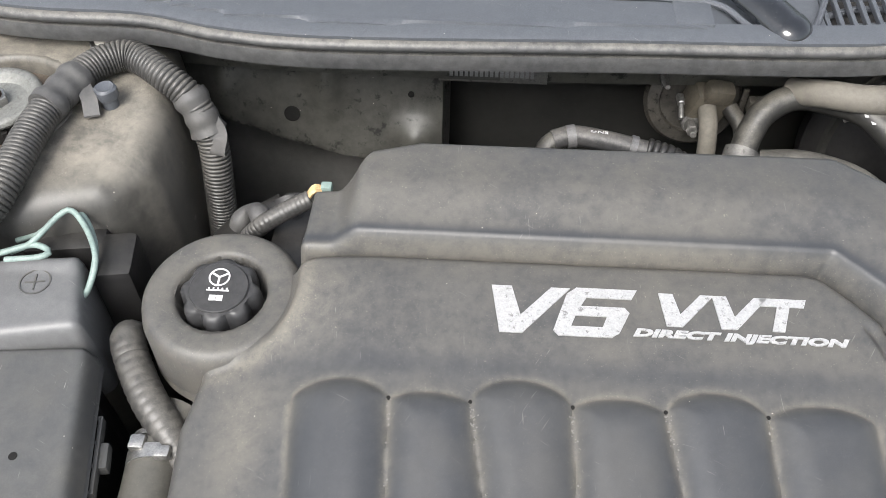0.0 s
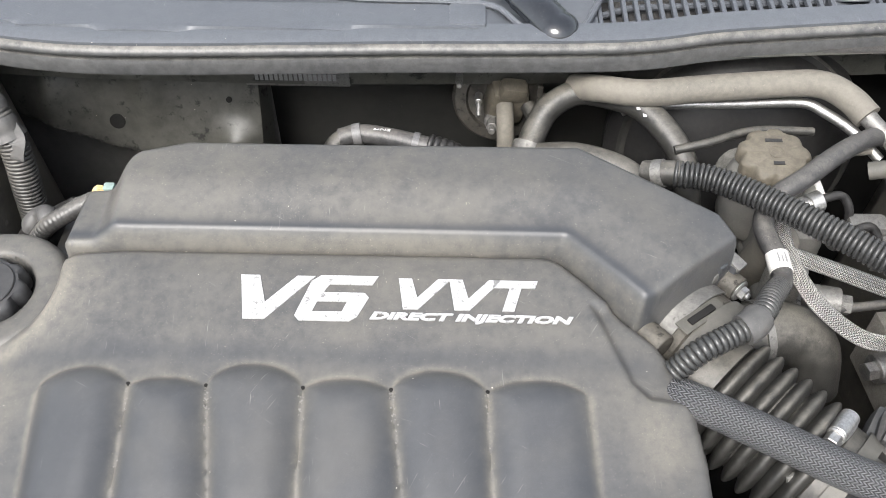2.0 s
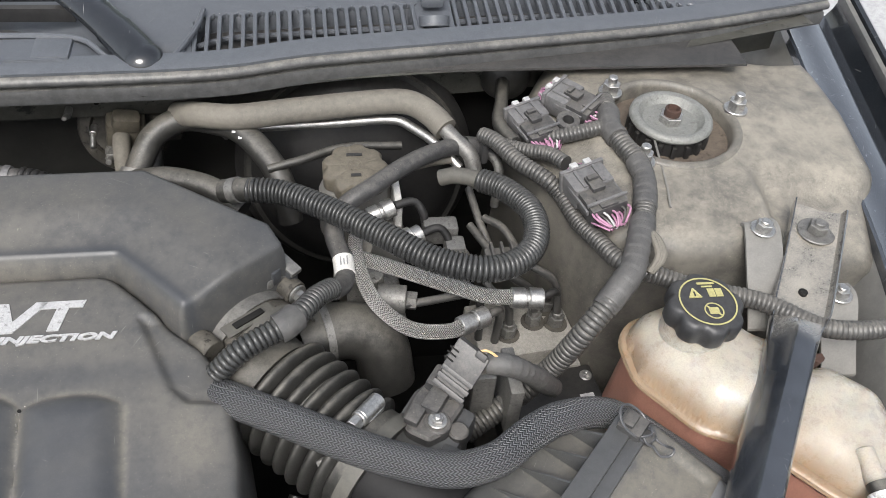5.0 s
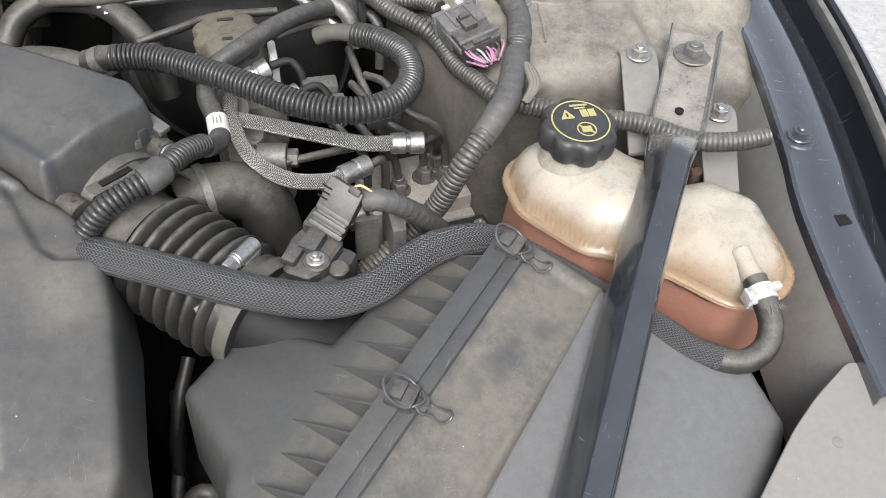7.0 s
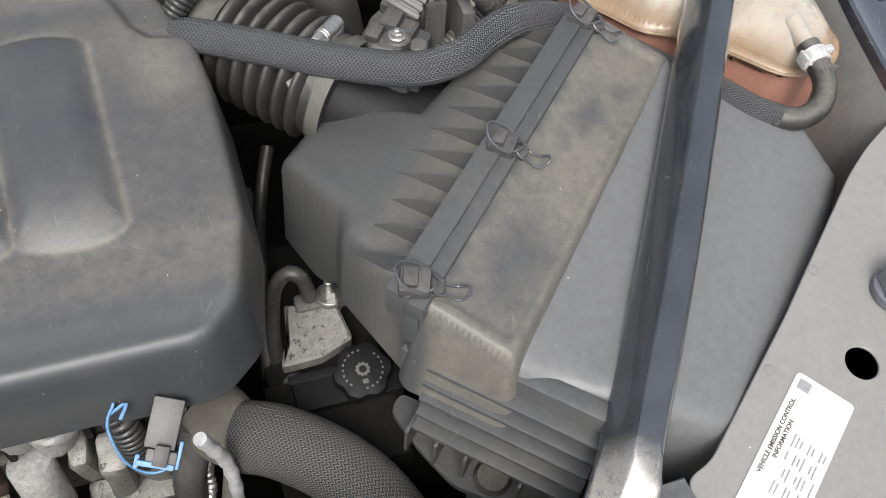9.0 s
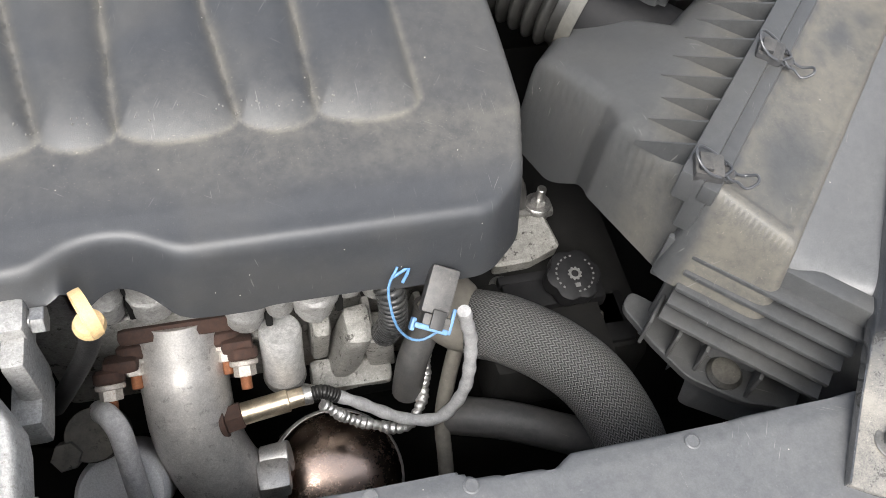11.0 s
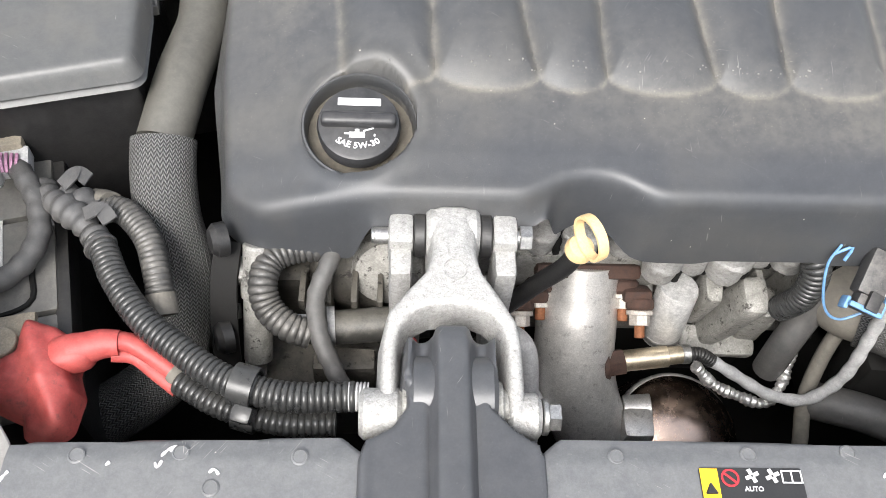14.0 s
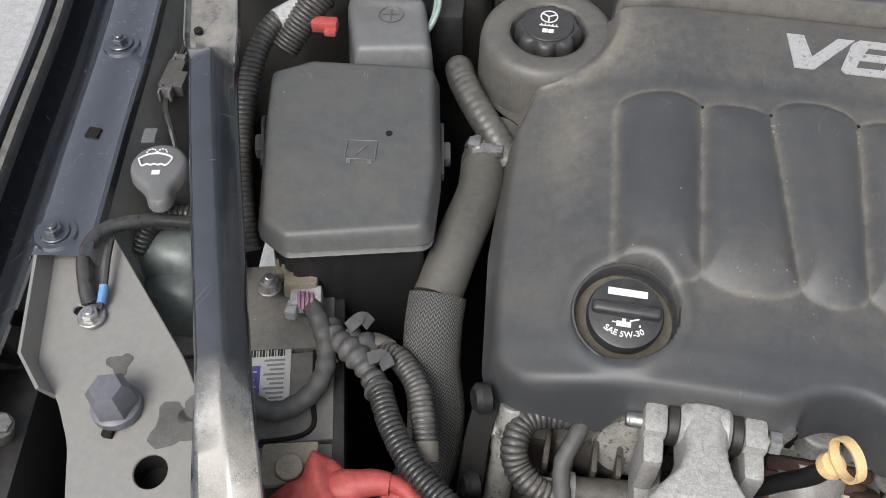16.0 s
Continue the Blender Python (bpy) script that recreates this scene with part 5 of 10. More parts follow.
def low_top(x, y):
    u, v = in_box(x, y)
    z = 0.880 - 0.30 * np.maximum(0, v - 0.068) + 0.045 * (u - 0.16) - 0.12 * np.maximum(0, 0.03 - u)
    return z + 0.012 * np.exp(-((v - 0.17) / 0.05) ** 2) - 0.008 * np.exp(-((v - 0.105) / 0.03) ** 2) * step01(-u, -0.22, -0.05)


LOW = [corner(0.006, 0.071), corner(0.318, 0.071), (0.598, 0.247), (0.664, 0.208), (0.680, 0.166), (0.600, 0.055), (0.495, -0.020), (0.415, 0.014)]
part("lower_body", moulded(0.33, 0.72, -0.06, 0.33, 0.004, lambda x, y: sd_poly(LOW, x, y, 0.008), low_top, 0.016, 0.018, lambda x, y: 0.66 + 0 * x,
                           lambda x, y, z: 0.1 + 0 * x), M_BOX, airbox, "smooth grey lower body", sharp=60)
for k in range(11):
    u = 0.022 + 0.0262 * k
    w = bmesh.new()
    v0, v1 = -0.070 if 2 < k < 9 else -0.060, -0.0195
    z0, z1 = 0.8825 + 0.28 * min(0, v0 + 0.06) + 0.0005, 0.9050
    a = [w.verts.new((u, -v0, z0)), w.verts.new((u - 0.0012, -v1, z1)), w.verts.new((u + 0.0012, -v1, z1)), w.verts.new((u - 0.0030, -v1, 0.880)), w.verts.new((u + 0.0030, -v1, 0.880)), w.verts.new((u, -v0, z0 - 0.004))]
    for f in ((0, 1, 2), (0, 3, 1), (0, 2, 4), (1, 3, 4, 2), (0, 5, 3), (0, 4, 5), (3, 5, 4)):
        w.faces.new([a[i] for i in f])
    bmesh.ops.recalc_face_normals(w, faces=w.faces)
    w.transform(BOXM)
    part("lid_rib", w, M_LID, lid)
# ribbed end wall and its foot
end = part("end_wall", box((0.006, -0.076, 0.775), (0.016, 0.138, 0.16), 0.004, BOXM), M_LID, airbox, "ribbed dusty end wall")
for k in range(5):
    part("end_rib", box((-0.006 - 0.0022 * k, -0.080, 0.835 - 0.0155 * k), (0.014 + 0.0044 * k, 0.130, 0.0045), 0.0015, BOXM), M_LID, end)
foot = part("foot", plate(rounded([(-0.008, 0.014), (-0.026, -0.021), (-0.040, -0.058), (-0.036, -0.105), (-0.02, -0.142), (0.01, -0.142), (0.01, 0.014)], 0.008), 0.008, BOXM @ Matrix.Translation((0, 0, 0.733))), M_LID, airbox)
for v in (-0.012, -0.036, -0.060, -0.104):
    part("gusset", box((-0.014, v, 0.748), (0.036, 0.003, 0.034), 0.001, BOXM @ Matrix.Rotation(0, 4, 'Z')), M_LID, end)
part("foot_grommet", merged(lathe([(0.014, 0), (0.015, 0.003), (0.012, 0.007), (0.006, 0.008), (0, 0.006)], BOXM @ Matrix.Translation((-0.022, -0.082, 0.733)), 24)), M_RUBBER, airbox, "round rubber grommet")
part("catch", merged(box((-0.006, 0.002, 0.878), (0.006, 0.014, 0.05), 0.002, BOXM), box((-0.006, 0.002, 0.815), (0.006, 0.010, 0.05), 0.002, BOXM)), M_LID, airbox)
for k, (u, turn) in enumerate(((0.304, 0.0), (0.142, 0.15), (0.004, 0.4))):
    m = BOXM @ Matrix.Translation((u, 0.004, 0.906)) @ Matrix.Rotation(turn, 4, 'Z')
    c = part("wire_clip", merged(box((0, 0.001, 0.001), (0.021, 0.021, 0.011), 0.003, m), box((0, 0.004, 0.007), (0.015, 0.010, 0.005), 0.0015, m), box((0, -0.013, -0.002), (0.012, 0.010, 0.006), 0.002, m)), M_CONN, airbox, "black clip with a bent wire bail")
    for pts in ([(-0.009, -0.016, 0.002), (-0.014, -0.008, 0.003), (-0.0165, 0.004, 0.006), (-0.013, 0.015, 0.010), (-0.002, 0.021, 0.013), (0.010, 0.016, 0.011), (0.0165, 0.004, 0.006), (0.013, -0.008, 0.003), (0.007, -0.017, 0.002)],
                [(-0.007, -0.012, 0.005), (-0.010, -0.020, 0.003), (-0.006, -0.027, 0.002), (-0.008, -0.038, 0.001), (-0.004, -0.047, 0.006), (0.004, -0.046, 0.007), (0.007, -0.037, 0.002), (0.005, -0.027, 0.002), (0.009, -0.020, 0.003), (0.006, -0.012, 0.005)],
                [(-0.014, -0.006, 0.002), (-0.007, -0.015, 0.006), (0.002, -0.019, 0.006), (0.010, -0.014, 0.005), (0.009, -0.022, 0.002), (0.0, -0.024, 0.004), (-0.008, -0.019, 0.002)]):
        part("wire", tube([m @ Vector((0.66 * p[0], 0.72 * p[1] - 0.001, 1.3 * p[2] + (0.22 * p[1] if p[1] < -0.01 else 0))) for p in pts], 0.0011, 8, 0.0018), M_STRUT, c, "bent spring wire")
# inlet tube of the box with the air sensor
part("outlet_tube", tube([(0.37, 0.293, 0.826), (0.330, 0.322, 0.834), (0.292, 0.345, 0.848)], 0.038, 28, 0.008), M_JET, airbox, "round outlet tube")
ms = resting(0.352, 0.352, 0.0, 0, 0, 55)
part("sensor_saddle", merged(box((-0.004, 0.006, 0.866), (0.070, 0.058, 0.030), 0.008, ms), box((-0.020, -0.020, 0.872), (0.024, 0.020, 0.022), 0.005, ms)), M_LID, airbox, "moulded saddle under the sensor")
part("sensor_body", merged(plate(rounded([(-0.026, -0.010), (-0.014, -0.017), (0.020, -0.019), (0.030, -0.006), (0.030, 0.016), (0.010, 0.022), (-0.018, 0.019), (-0.026, 0.010)], 0.004), 0.026, ms @ Matrix.Translation((0.006, 0.008, 0.892)), 0.0025),
     box((0.016, 0.010, 0.895), (0.030, 0.016, 0.010), 0.003, ms), box((-0.006, 0.018, 0.894), (0.018, 0.012, 0.008), 0.002, ms), box((0.034, 0.012, 0.893), (0.024, 0.026, 0.016), 0.004, ms)), M_CONN, airbox, "dusty air flow sensor")
part("sensor_post", cyl((0.351, 0.351, 0.862), (0.351, 0.351, 0.893), 0.0115, seg=28, b=0.0015), M_CONN, airbox)
part("sensor_post", cyl((0.368, 0.346, 0.858), (0.368, 0.346, 0.886), 0.0085, seg=24, b=0.0015), M_CONN, airbox)
part("sensor_screw", bolt((0.351, 0.351, 0.893), r=0.005, h=0.003), M_STEEL, airbox)
plug = thing("sensor_plug", (0.3765, 0.389, 0.911), "dark grey sensor plug with a taped wire", "connector")
PLUG = Matrix(((0.735, 0.552, -0.275, 0.3755), (-0.615, 0.488, -0.650, 0.3885), (-0.285, 0.676, 0.700, 0.9085), (0, 0, 0, 1)))
part("plug_body", merged(box((0, 0.008, 0), (0.031, 0.026, 0.020), 0.002, PLUG), box((0, -0.012, -0.001), (0.028, 0.022, 0.017), 0.002, PLUG), box((0, 0.004, -0.012), (0.026, 0.030, 0.010), 0.002, PLUG)), M_CONN, plug)
for v in (-0.0195, -0.0125, -0.0055):
    part("grip_ridge", box((0, v, 0.0065), (0.0305, 0.0045, 0.007), 0.001, PLUG), M_CONN, plug)
for k in range(3):
    part("grip_slot", box((-0.0135, 0.002 + 0.0045 * k, 0.0102), (0.009, 0.0014, 0.0012), 0.0003, PLUG), M_DARK, plug, "dark moulded slot")
part("locking_tab", box((0.008, 0.0195, 0.009), (0.010, 0.006, 0.006), 0.001, PLUG), M_BLACK, plug)
part("yellow_wire", tube([PLUG @ Vector((0.004, 0.020, 0.004)), PLUG @ Vector((0.010, 0.026, 0.008)), (0.407, 0.388, 0.918)], 0.0011, 8, 0.003), M_DIP, plug, "thin yellow wire")
part("wire_tail", tube([(0.396, 0.390, 0.912), (0.410, 0.387, 0.913), (0.424, 0.388, 0.904), (0.440, 0.393, 0.886), (0.455, 0.400, 0.864), (0.467, 0.407, 0.846)], lambda s, l: 0.0088 + 0.0007 * ((s / 0.0085) % 1.0) + 0.0004 * math.sin(110 * s), 18, 0.0012), M_TAPE, plug, "taped wire tail")

# bellows between the throttle body and the box
bel = thing("intake_bellows", (0.25, 0.39, 0.84), "dusty black ribbed rubber intake bellows with steel band clamps", "intake hose")
b0, b1 = Vector((0.205, 0.432, 0.868)), Vector((0.303, 0.336, 0.852))


def bellow_r(s, length):
    f = s / length
    if f < 0.20 or f > 0.86:
        return 0.044 if f < 0.2 else 0.046
    k = (f - 0.20) / 0.66 * 7
    return 0.0395 + 0.0130 * abs(math.sin(math.pi * k)) ** 0.7


bel_body = part("bellows", tube([b0, b0.lerp(b1, 0.33), b0.lerp(b1, 0.66), b1], bellow_r, 40, 0.0012), M_RUBBER, bel)
axis = (b1 - b0).normalized()


def band(c, ax, r, w):
    c, ax = Vector(c), Vector(ax).normalized()
    m = frame_to(c - ax * w / 2, c + ax * w / 2)
    ring = lathe([(r, 0), (r + 0.0015, 0), (r + 0.0015, w), (r, w)], m, 40)
    return ring


ring = band(b1 - axis * 0.004, axis, 0.0475, 0.012)
cl = part("band_clamp", ring, M_HOSE_GREY, bel, "dust-covered steel band clamp")
part("clamp_housing", merged(cyl((0.290, 0.354, 0.9015), (0.306, 0.372, 0.8985), 0.0072), box((0, 0, 0), (0.016, 0.020, 0.006), 0.002, resting(0.298, 0.363, 0.896, 0, 0, -42))), M_STEEL, cl, "bright worm screw housing")
part("clamp_screw", merged(hexnut((0.282, 0.345, 0.903), (0.290, 0.354, 0.9015), 0.0062), cyl((0.288, 0.352, 0.902), (0.290, 0.354, 0.9015), 0.0072)), M_STEEL, cl)
part("clamp_slot", box((0, 0, 0), (0.010, 0.026, 0.004), 0.002, resting(0.262, 0.327, 0.872, 60, -20, 36)), M_DULL, cl)
throttle = thing("air_throttle", (0.20, 0.46, 0.86), "grimy throttle body with a slotted steel clamp ring", "throttle body")
t0, t1 = Vector((0.172, 0.500, 0.872)), Vector((0.212, 0.424, 0.872))
tb_axis = Vector((0.62, -0.72, 0)).normalized()
tc = Vector((0.196, 0.474, 0.872))
part("housing", cyl(tc - tb_axis * 0.03, tc + tb_axis * 0.03, 0.044, seg=40, b=0.003), M_ENGINE, throttle)
for dx, dy, dz in ((0.034, 0.028, 0.032), (-0.034, -0.03, 0.030), (0.036, 0.03, -0.03)):
    part("bolt_lug", cyl(tc + Vector((dx, dy, dz)) - tb_axis * 0.004, tc + Vector((dx, dy, dz)) + tb_axis * 0.022, 0.011), M_ENGINE, throttle)
part("lug_bolt", bolt(tc + Vector((0.034, 0.028, 0.032)) + tb_axis * 0.022, tb_axis, 0.006, 0.006), M_STEEL, throttle, "steel bolt head")
part("spring_lever", merged(box((0, 0, 0), (0.03, 0.012, 0.01), 0.003, resting(0.228, 0.497, 0.915, 0, 10, 42)), box((0, 0, 0), (0.012, 0.03, 0.006), 0.002, resting(0.236, 0.506, 0.922, 10, 0, 42))), M_DULL, throttle)
ring = band(tc + tb_axis * 0.012, tb_axis, 0.0452, 0.014)
part("band_clamp", ring, M_DULL, throttle, "tarnished band clamp")
ring = band(tc + tb_axis * 0.038, tb_axis, 0.0452, 0.016)
part("slotted_clamp", merged(ring, box((0, 0, 0), (0.050, 0.013, 0.0022), 0.001, resting(0.205, 0.448, 0.917, 6, 8, 40))), M_HOSE_GREY, throttle, "slotted dusty clamp ring")
part("clamp_slot", box((0, 0, 0), (0.030, 0.006, 0.003), 0.001, resting(0.205, 0.448, 0.9185, 6, 8, 40)), M_DARK, throttle)
elb = thing("breather_elbow", (0.29, 0.48, 0.84), "dusty black rubber breather elbow", "hose")
part("elbow", tube([(0.245, 0.468, 0.858), (0.272, 0.476, 0.860), (0.300, 0.480, 0.853), (0.318, 0.474, 0.838), (0.325, 0.462, 0.80)], 0.0265, 24, 0.006), M_RUBBER, elb)
ring = band((0.268, 0.475, 0.860), (1, 0.25, 0), 0.0268, 0.007)
part("elbow_clamp", ring, M_DULL, elb, "narrow steel clamp")

# ---- hoses of the right side ----
def hose(name, pts, r, mat, label, category="hose", seg=16, step=0.006, fn=None):
    ob = part(name, fn if fn is not None else tube(pts, r, seg, step), mat)
    return tagged(ob, label, category)


big = thing("vacuum_hose_loom", (0.36, 0.52, 0.92), "large looping black corrugated loom over the brake lines", "corrugated hose")
LOOP = [(0.203, 0.597, 0.928), (0.235, 0.588, 0.931), (0.273, 0.562, 0.934), (0.320, 0.521, 0.938), (0.364, 0.486, 0.938), (0.406, 0.471, 0.938), (0.440, 0.482, 0.935), (0.462, 0.513, 0.931), (0.466, 0.554, 0.927), (0.449, 0.590, 0.922), (0.428, 0.610, 0.918)]
part("corrugated_sleeve", loom(LOOP, 0.0122, 0.0043, 0.24, 20), M_LOOM, big)
part("hose_end", tube([(0.180, 0.608, 0.918), (0.193, 0.602, 0.924), (0.210, 0.596, 0.929)], 0.0115, 14, 0.004), M_RUBBER, big)
part("hose_end", merged(tube([(0.432, 0.606, 0.919), (0.418, 0.618, 0.915), (0.404, 0.626, 0.911), (0.392, 0.630, 0.905)], 0.0085, 16, 0.004)), M_HOSE_GREY, big, "dusty rubber hose end")
part("end_band", tube([(0.188, 0.604, 0.921), (0.196, 0.601, 0.925)], 0.0128, 16, 0.003), M_DULL, big)

hose("throttle_loom", [], 0, M_LOOM, "black corrugated loom over the throttle body", "corrugated hose",
     fn=loom([(0.178, 0.402, 0.905), (0.196, 0.410, 0.921), (0.215, 0.418, 0.928), (0.234, 0.427, 0.932), (0.249, 0.443, 0.930), (0.262, 0.465, 0.922), (0.275, 0.484, 0.910)], 0.0100, 0.0046, 0.2))
hose("throttle_loom_clip", [], 0, M_TAPE, "black tape wrapped round the loom", "tape", fn=tube([(0.229, 0.424, 0.931), (0.236, 0.428, 0.932), (0.243, 0.436, 0.931)], 0.0125, 14, 0.003))
vac = thing("vacuum_hose", (0.36, 0.62, 0.9), "smooth dark grey rubber vacuum hose with a white tag", "hose")
part("hose", tube([(0.276, 0.486, 0.905), (0.287, 0.505, 0.894), (0.288, 0.528, 0.896), (0.281, 0.560, 0.902), (0.290, 0.580, 0.915), (0.320, 0.599, 0.924), (0.364, 0.638, 0.921), (0.407, 0.674, 0.908), (0.432, 0.682, 0.900)], 0.0092, 16), M_CONN, vac)
part("white_tag", tube([(0.2885, 0.513, 0.8945), (0.2882, 0.522, 0.895), (0.2875, 0.532, 0.897)], 0.0098, 16, 0.003), M_PAPER, vac, "white printed paper tag")
for k in range(3):
    part("tag_print", box((0.2880 - 0.003 + 0.003 * k, 0.5225, 0.9052), (0.0012, 0.012, 0.0004), 0), M_GREYPRINT, vac, "grey printed bar")
part("joint", merged(tube([(0.425, 0.681, 0.902), (0.440, 0.684, 0.898)], 0.012, 16, 0.004), box((0.445, 0.679, 0.905), (0.008, 0.026, 0.03), 0.003)), M_CONN, vac, "grey plastic hose joint")
part("steel_end", tube([(0.440, 0.682, 0.898), (0.456, 0.676, 0.892), (0.462, 0.664, 0.88), (0.460, 0.655, 0.84)], 0.0052, 12), M_DULL, vac)

ac = thing("coolant_pipe", (0.3, 0.72, 0.92), "thick dusty tan insulated pipe along the firewall", "pipe")
part("insulated_hose", tube([(0.128, 0.748, 0.905), (0.152, 0.726, 0.920), (0.192, 0.714, 0.925), (0.251, 0.721, 0.926), (0.334, 0.730, 0.927), (0.370, 0.730, 0.926), (0.392, 0.714, 0.922), (0.406, 0.694, 0.916)], 0.0135, 18), M_RUBBER_TAN, ac)
part("metal_end", tube([(0.400, 0.702, 0.919), (0.414, 0.684, 0.911), (0.430, 0.668, 0.90), (0.436, 0.655, 0.87)], 0.0085, 16), M_DULL, ac, "bare metal pipe end")
hose("bare_metal_pipe", [(0.175, 0.722, 0.895), (0.198, 0.722, 0.904), (0.287, 0.725, 0.905), (0.352, 0.727, 0.906), (0.374, 0.714, 0.904), (0.397, 0.690, 0.90), (0.42, 0.668, 0.885)], 0.0052, M_STEEL, "thin bright aluminium pipe", "pipe", 12)
heater = thing("heater_hose", (0.16, 0.72, 0.89), "curved dusty rubber heater hose with pale printed marks", "hose")
part("hose", tube([(0.080, 0.690, 0.86), (0.090, 0.714, 0.876), (0.104, 0.730, 0.893), (0.132, 0.740, 0.904), (0.165, 0.729, 0.908), (0.194, 0.714, 0.906), (0.220, 0.685, 0.893), (0.234, 0.662, 0.875), (0.240, 0.645, 0.84)], 0.0132, 20), M_RUBBER, heater)
part("spring_clamp", lathe([(0.0152, 0), (0.0168, 0), (0.0168, 0.012), (0.0152, 0.012)], frame_to((0.0800, 0.692, 0.860), (0.088, 0.712, 0.874)), 24), M_DULL, heater, "dull spring clamp")
for k in range(7):
    part("printed_mark", box((0.156 + 0.0062 * k, 0.7275 - 0.0030 * k - 0.0003 * k * k, 0.9212 - 0.0003 * k * k), (0.0036, 0.0055, 0.0004), 0, None), M_WHITE, heater, "white printed bar")
hose("coolant_bypass_hose", [(0.09, 0.665, 0.885), (0.125, 0.655, 0.895), (0.165, 0.638, 0.895), (0.195, 0.615, 0.885)], 0.0125, M_RUBBER, "black rubber hose behind the duct", "hose")
hose("thin_vacuum_line", [(0.22, 0.665, 0.895), (0.255, 0.672, 0.900), (0.30, 0.690, 0.90), (0.36, 0.696, 0.895)], 0.0045, M_RUBBER, "thin grey vacuum line", "hose", 10)
hose("thin_brake_line", [(0.355, 0.66, 0.89), (0.385, 0.668, 0.893), (0.41, 0.672, 0.893)], 0.0042, M_RUBBER_TAN, "thin dusty line beside the reservoir", "pipe", 10)
eng = thing("purge_hose", (-0.06, 0.67, 0.89), "grey hose with a white band and printed tag", "hose")
part("hose", tube([(-0.104, 0.672, 0.896), (-0.085, 0.676, 0.899), (-0.055, 0.672, 0.898), (-0.015, 0.664, 0.894)], 0.0098, 16), M_CONN, eng)
part("elbow", tube([(-0.112, 0.655, 0.86), (-0.110, 0.668, 0.886), (-0.098, 0.675, 0.896)], 0.0105, 16, 0.004), M_RUBBER, eng)
part("band", tube([(-0.091, 0.675, 0.898), (-0.083, 0.676, 0.899)], 0.0112, 16, 0.003), M_CONNGREY, eng, "pale grey plastic band")
part("band", tube([(-0.033, 0.668, 0.896), (-0.027, 0.667, 0.895)], 0.0112, 16, 0.003), M_CONNGREY, eng, "pale grey plastic band")
part("valve_end", tube([(-0.018, 0.666, 0.895), (0.004, 0.660, 0.892), (0.02, 0.655, 0.885)], ribbed(0.0115, 0.006, 0.2), 14, 0.001), M_BLACK, eng)
part("lettering", letters("ENG", 0.0085, resting(-0.062, 0.6725, 0.9085, 20, 0, 172), 0, 0, 1.0, 0.0002), M_WHITE, eng, "white lettering reading ENG")
exp = thing("expansion_valve", (0.06, 0.79, 0.84), "grimy metal expansion valve on a round firewall plate", "valve")
part("plate", lathe([(0.050, 0), (0.052, 0.004), (0.048, 0.010), (0.036, 0.013), (0.034, 0.008), (0, 0.008)], frame_to((0.055, 0.815, 0.838), (0.048, 0.72, 0.872)), 40), M_ENGINE, exp, "round grimy plate")
part("body", merged(box((0, 0, 0), (0.042, 0.034, 0.052), 0.008, resting(0.062, 0.788, 0.856, 14, 8, 6)), box((0, 0, 0), (0.030, 0.020, 0.022), 0.007, resting(0.068, 0.772, 0.880, 14, 12, 6))), M_CAPTAN, exp, "dust-caked valve block")
part("pipe_stub", tube([(0.060, 0.772, 0.862), (0.061, 0.752, 0.852), (0.062, 0.738, 0.828), (0.063, 0.732, 0.79)], 0.0095, 16, 0.004), M_RUBBER_TAN, exp)
part("pipe_stub", tube([(0.085, 0.775, 0.858), (0.096, 0.752, 0.848), (0.092, 0.730, 0.828), (0.085, 0.72, 0.80)], 0.0085, 16, 0.004), M_RUBBER, exp)
part("clamp_nut", merged(hexnut((0.048, 0.772, 0.838), (0.047, 0.755, 0.842), 0.0065), cyl((0.048, 0.776, 0.837), (0.048, 0.770, 0.839), 0.0095), cyl((0.047, 0.757, 0.842), (0.0465, 0.745, 0.845), 0.0035)), M_DULL, exp, "threaded nut")
part("bracket", merged(box((0.112, 0.768, 0.868), (0.026, 0.012, 0.018), 0.003), box((0.098, 0.780, 0.862), (0.006, 0.004, 0.034), 0.001)), M_ENGINE, exp)

bst = thing("brake_booster", (0.33, 0.80, 0.82), "large round black brake booster on the firewall", "brake booster")
part("drum", lathe([(0.135, 0), (0.140, 0.01), (0.142, 0.03), (0.132, 0.045), (0.125, 0.048), (0.118, 0.060), (0.09, 0.078), (0.04, 0.085), (0, 0.086)], frame_to((0.318, 0.815, 0.790), (0.318, 0.70, 0.822)), 64), M_BLACK, bst)
part("front_rim", lathe([(0.128, 0), (0.131, 0.004), (0.128, 0.008)], frame_to((0.318, 0.772, 0.802), (0.318, 0.70, 0.822)), 64), M_RUBBER, bst)
res = thing("brake_fluid_reservoir", (0.31, 0.64, 0.86), "dusty brake fluid reservoir with a scalloped cap", "reservoir")
part("bottle", merged(lathe([(0.032, -0.07), (0.037, -0.06), (0.037, -0.012), (0.031, 0.0), (0.028, 0.004)], Matrix.Translation((0.307, 0.645, 0.892)), 32), box((0.325, 0.615, 0.835), (0.06, 0.07, 0.06), 0.012)), M_BODY, res)
part("cap", lathe([(0.030, 0), (0.0335, 0.003), (0.034, 0.016), (0.031, 0.020), (0.027, 0.0212), (0, 0.0218)], resting(0.307, 0.645, 0.894, 6), 72, 9, 0.12), M_CAPTAN, res, "dust-covered scalloped cap")
cm = resting(0.307, 0.645, 0.894, 6) @ Matrix.Translation((0, 0, 0.0216))
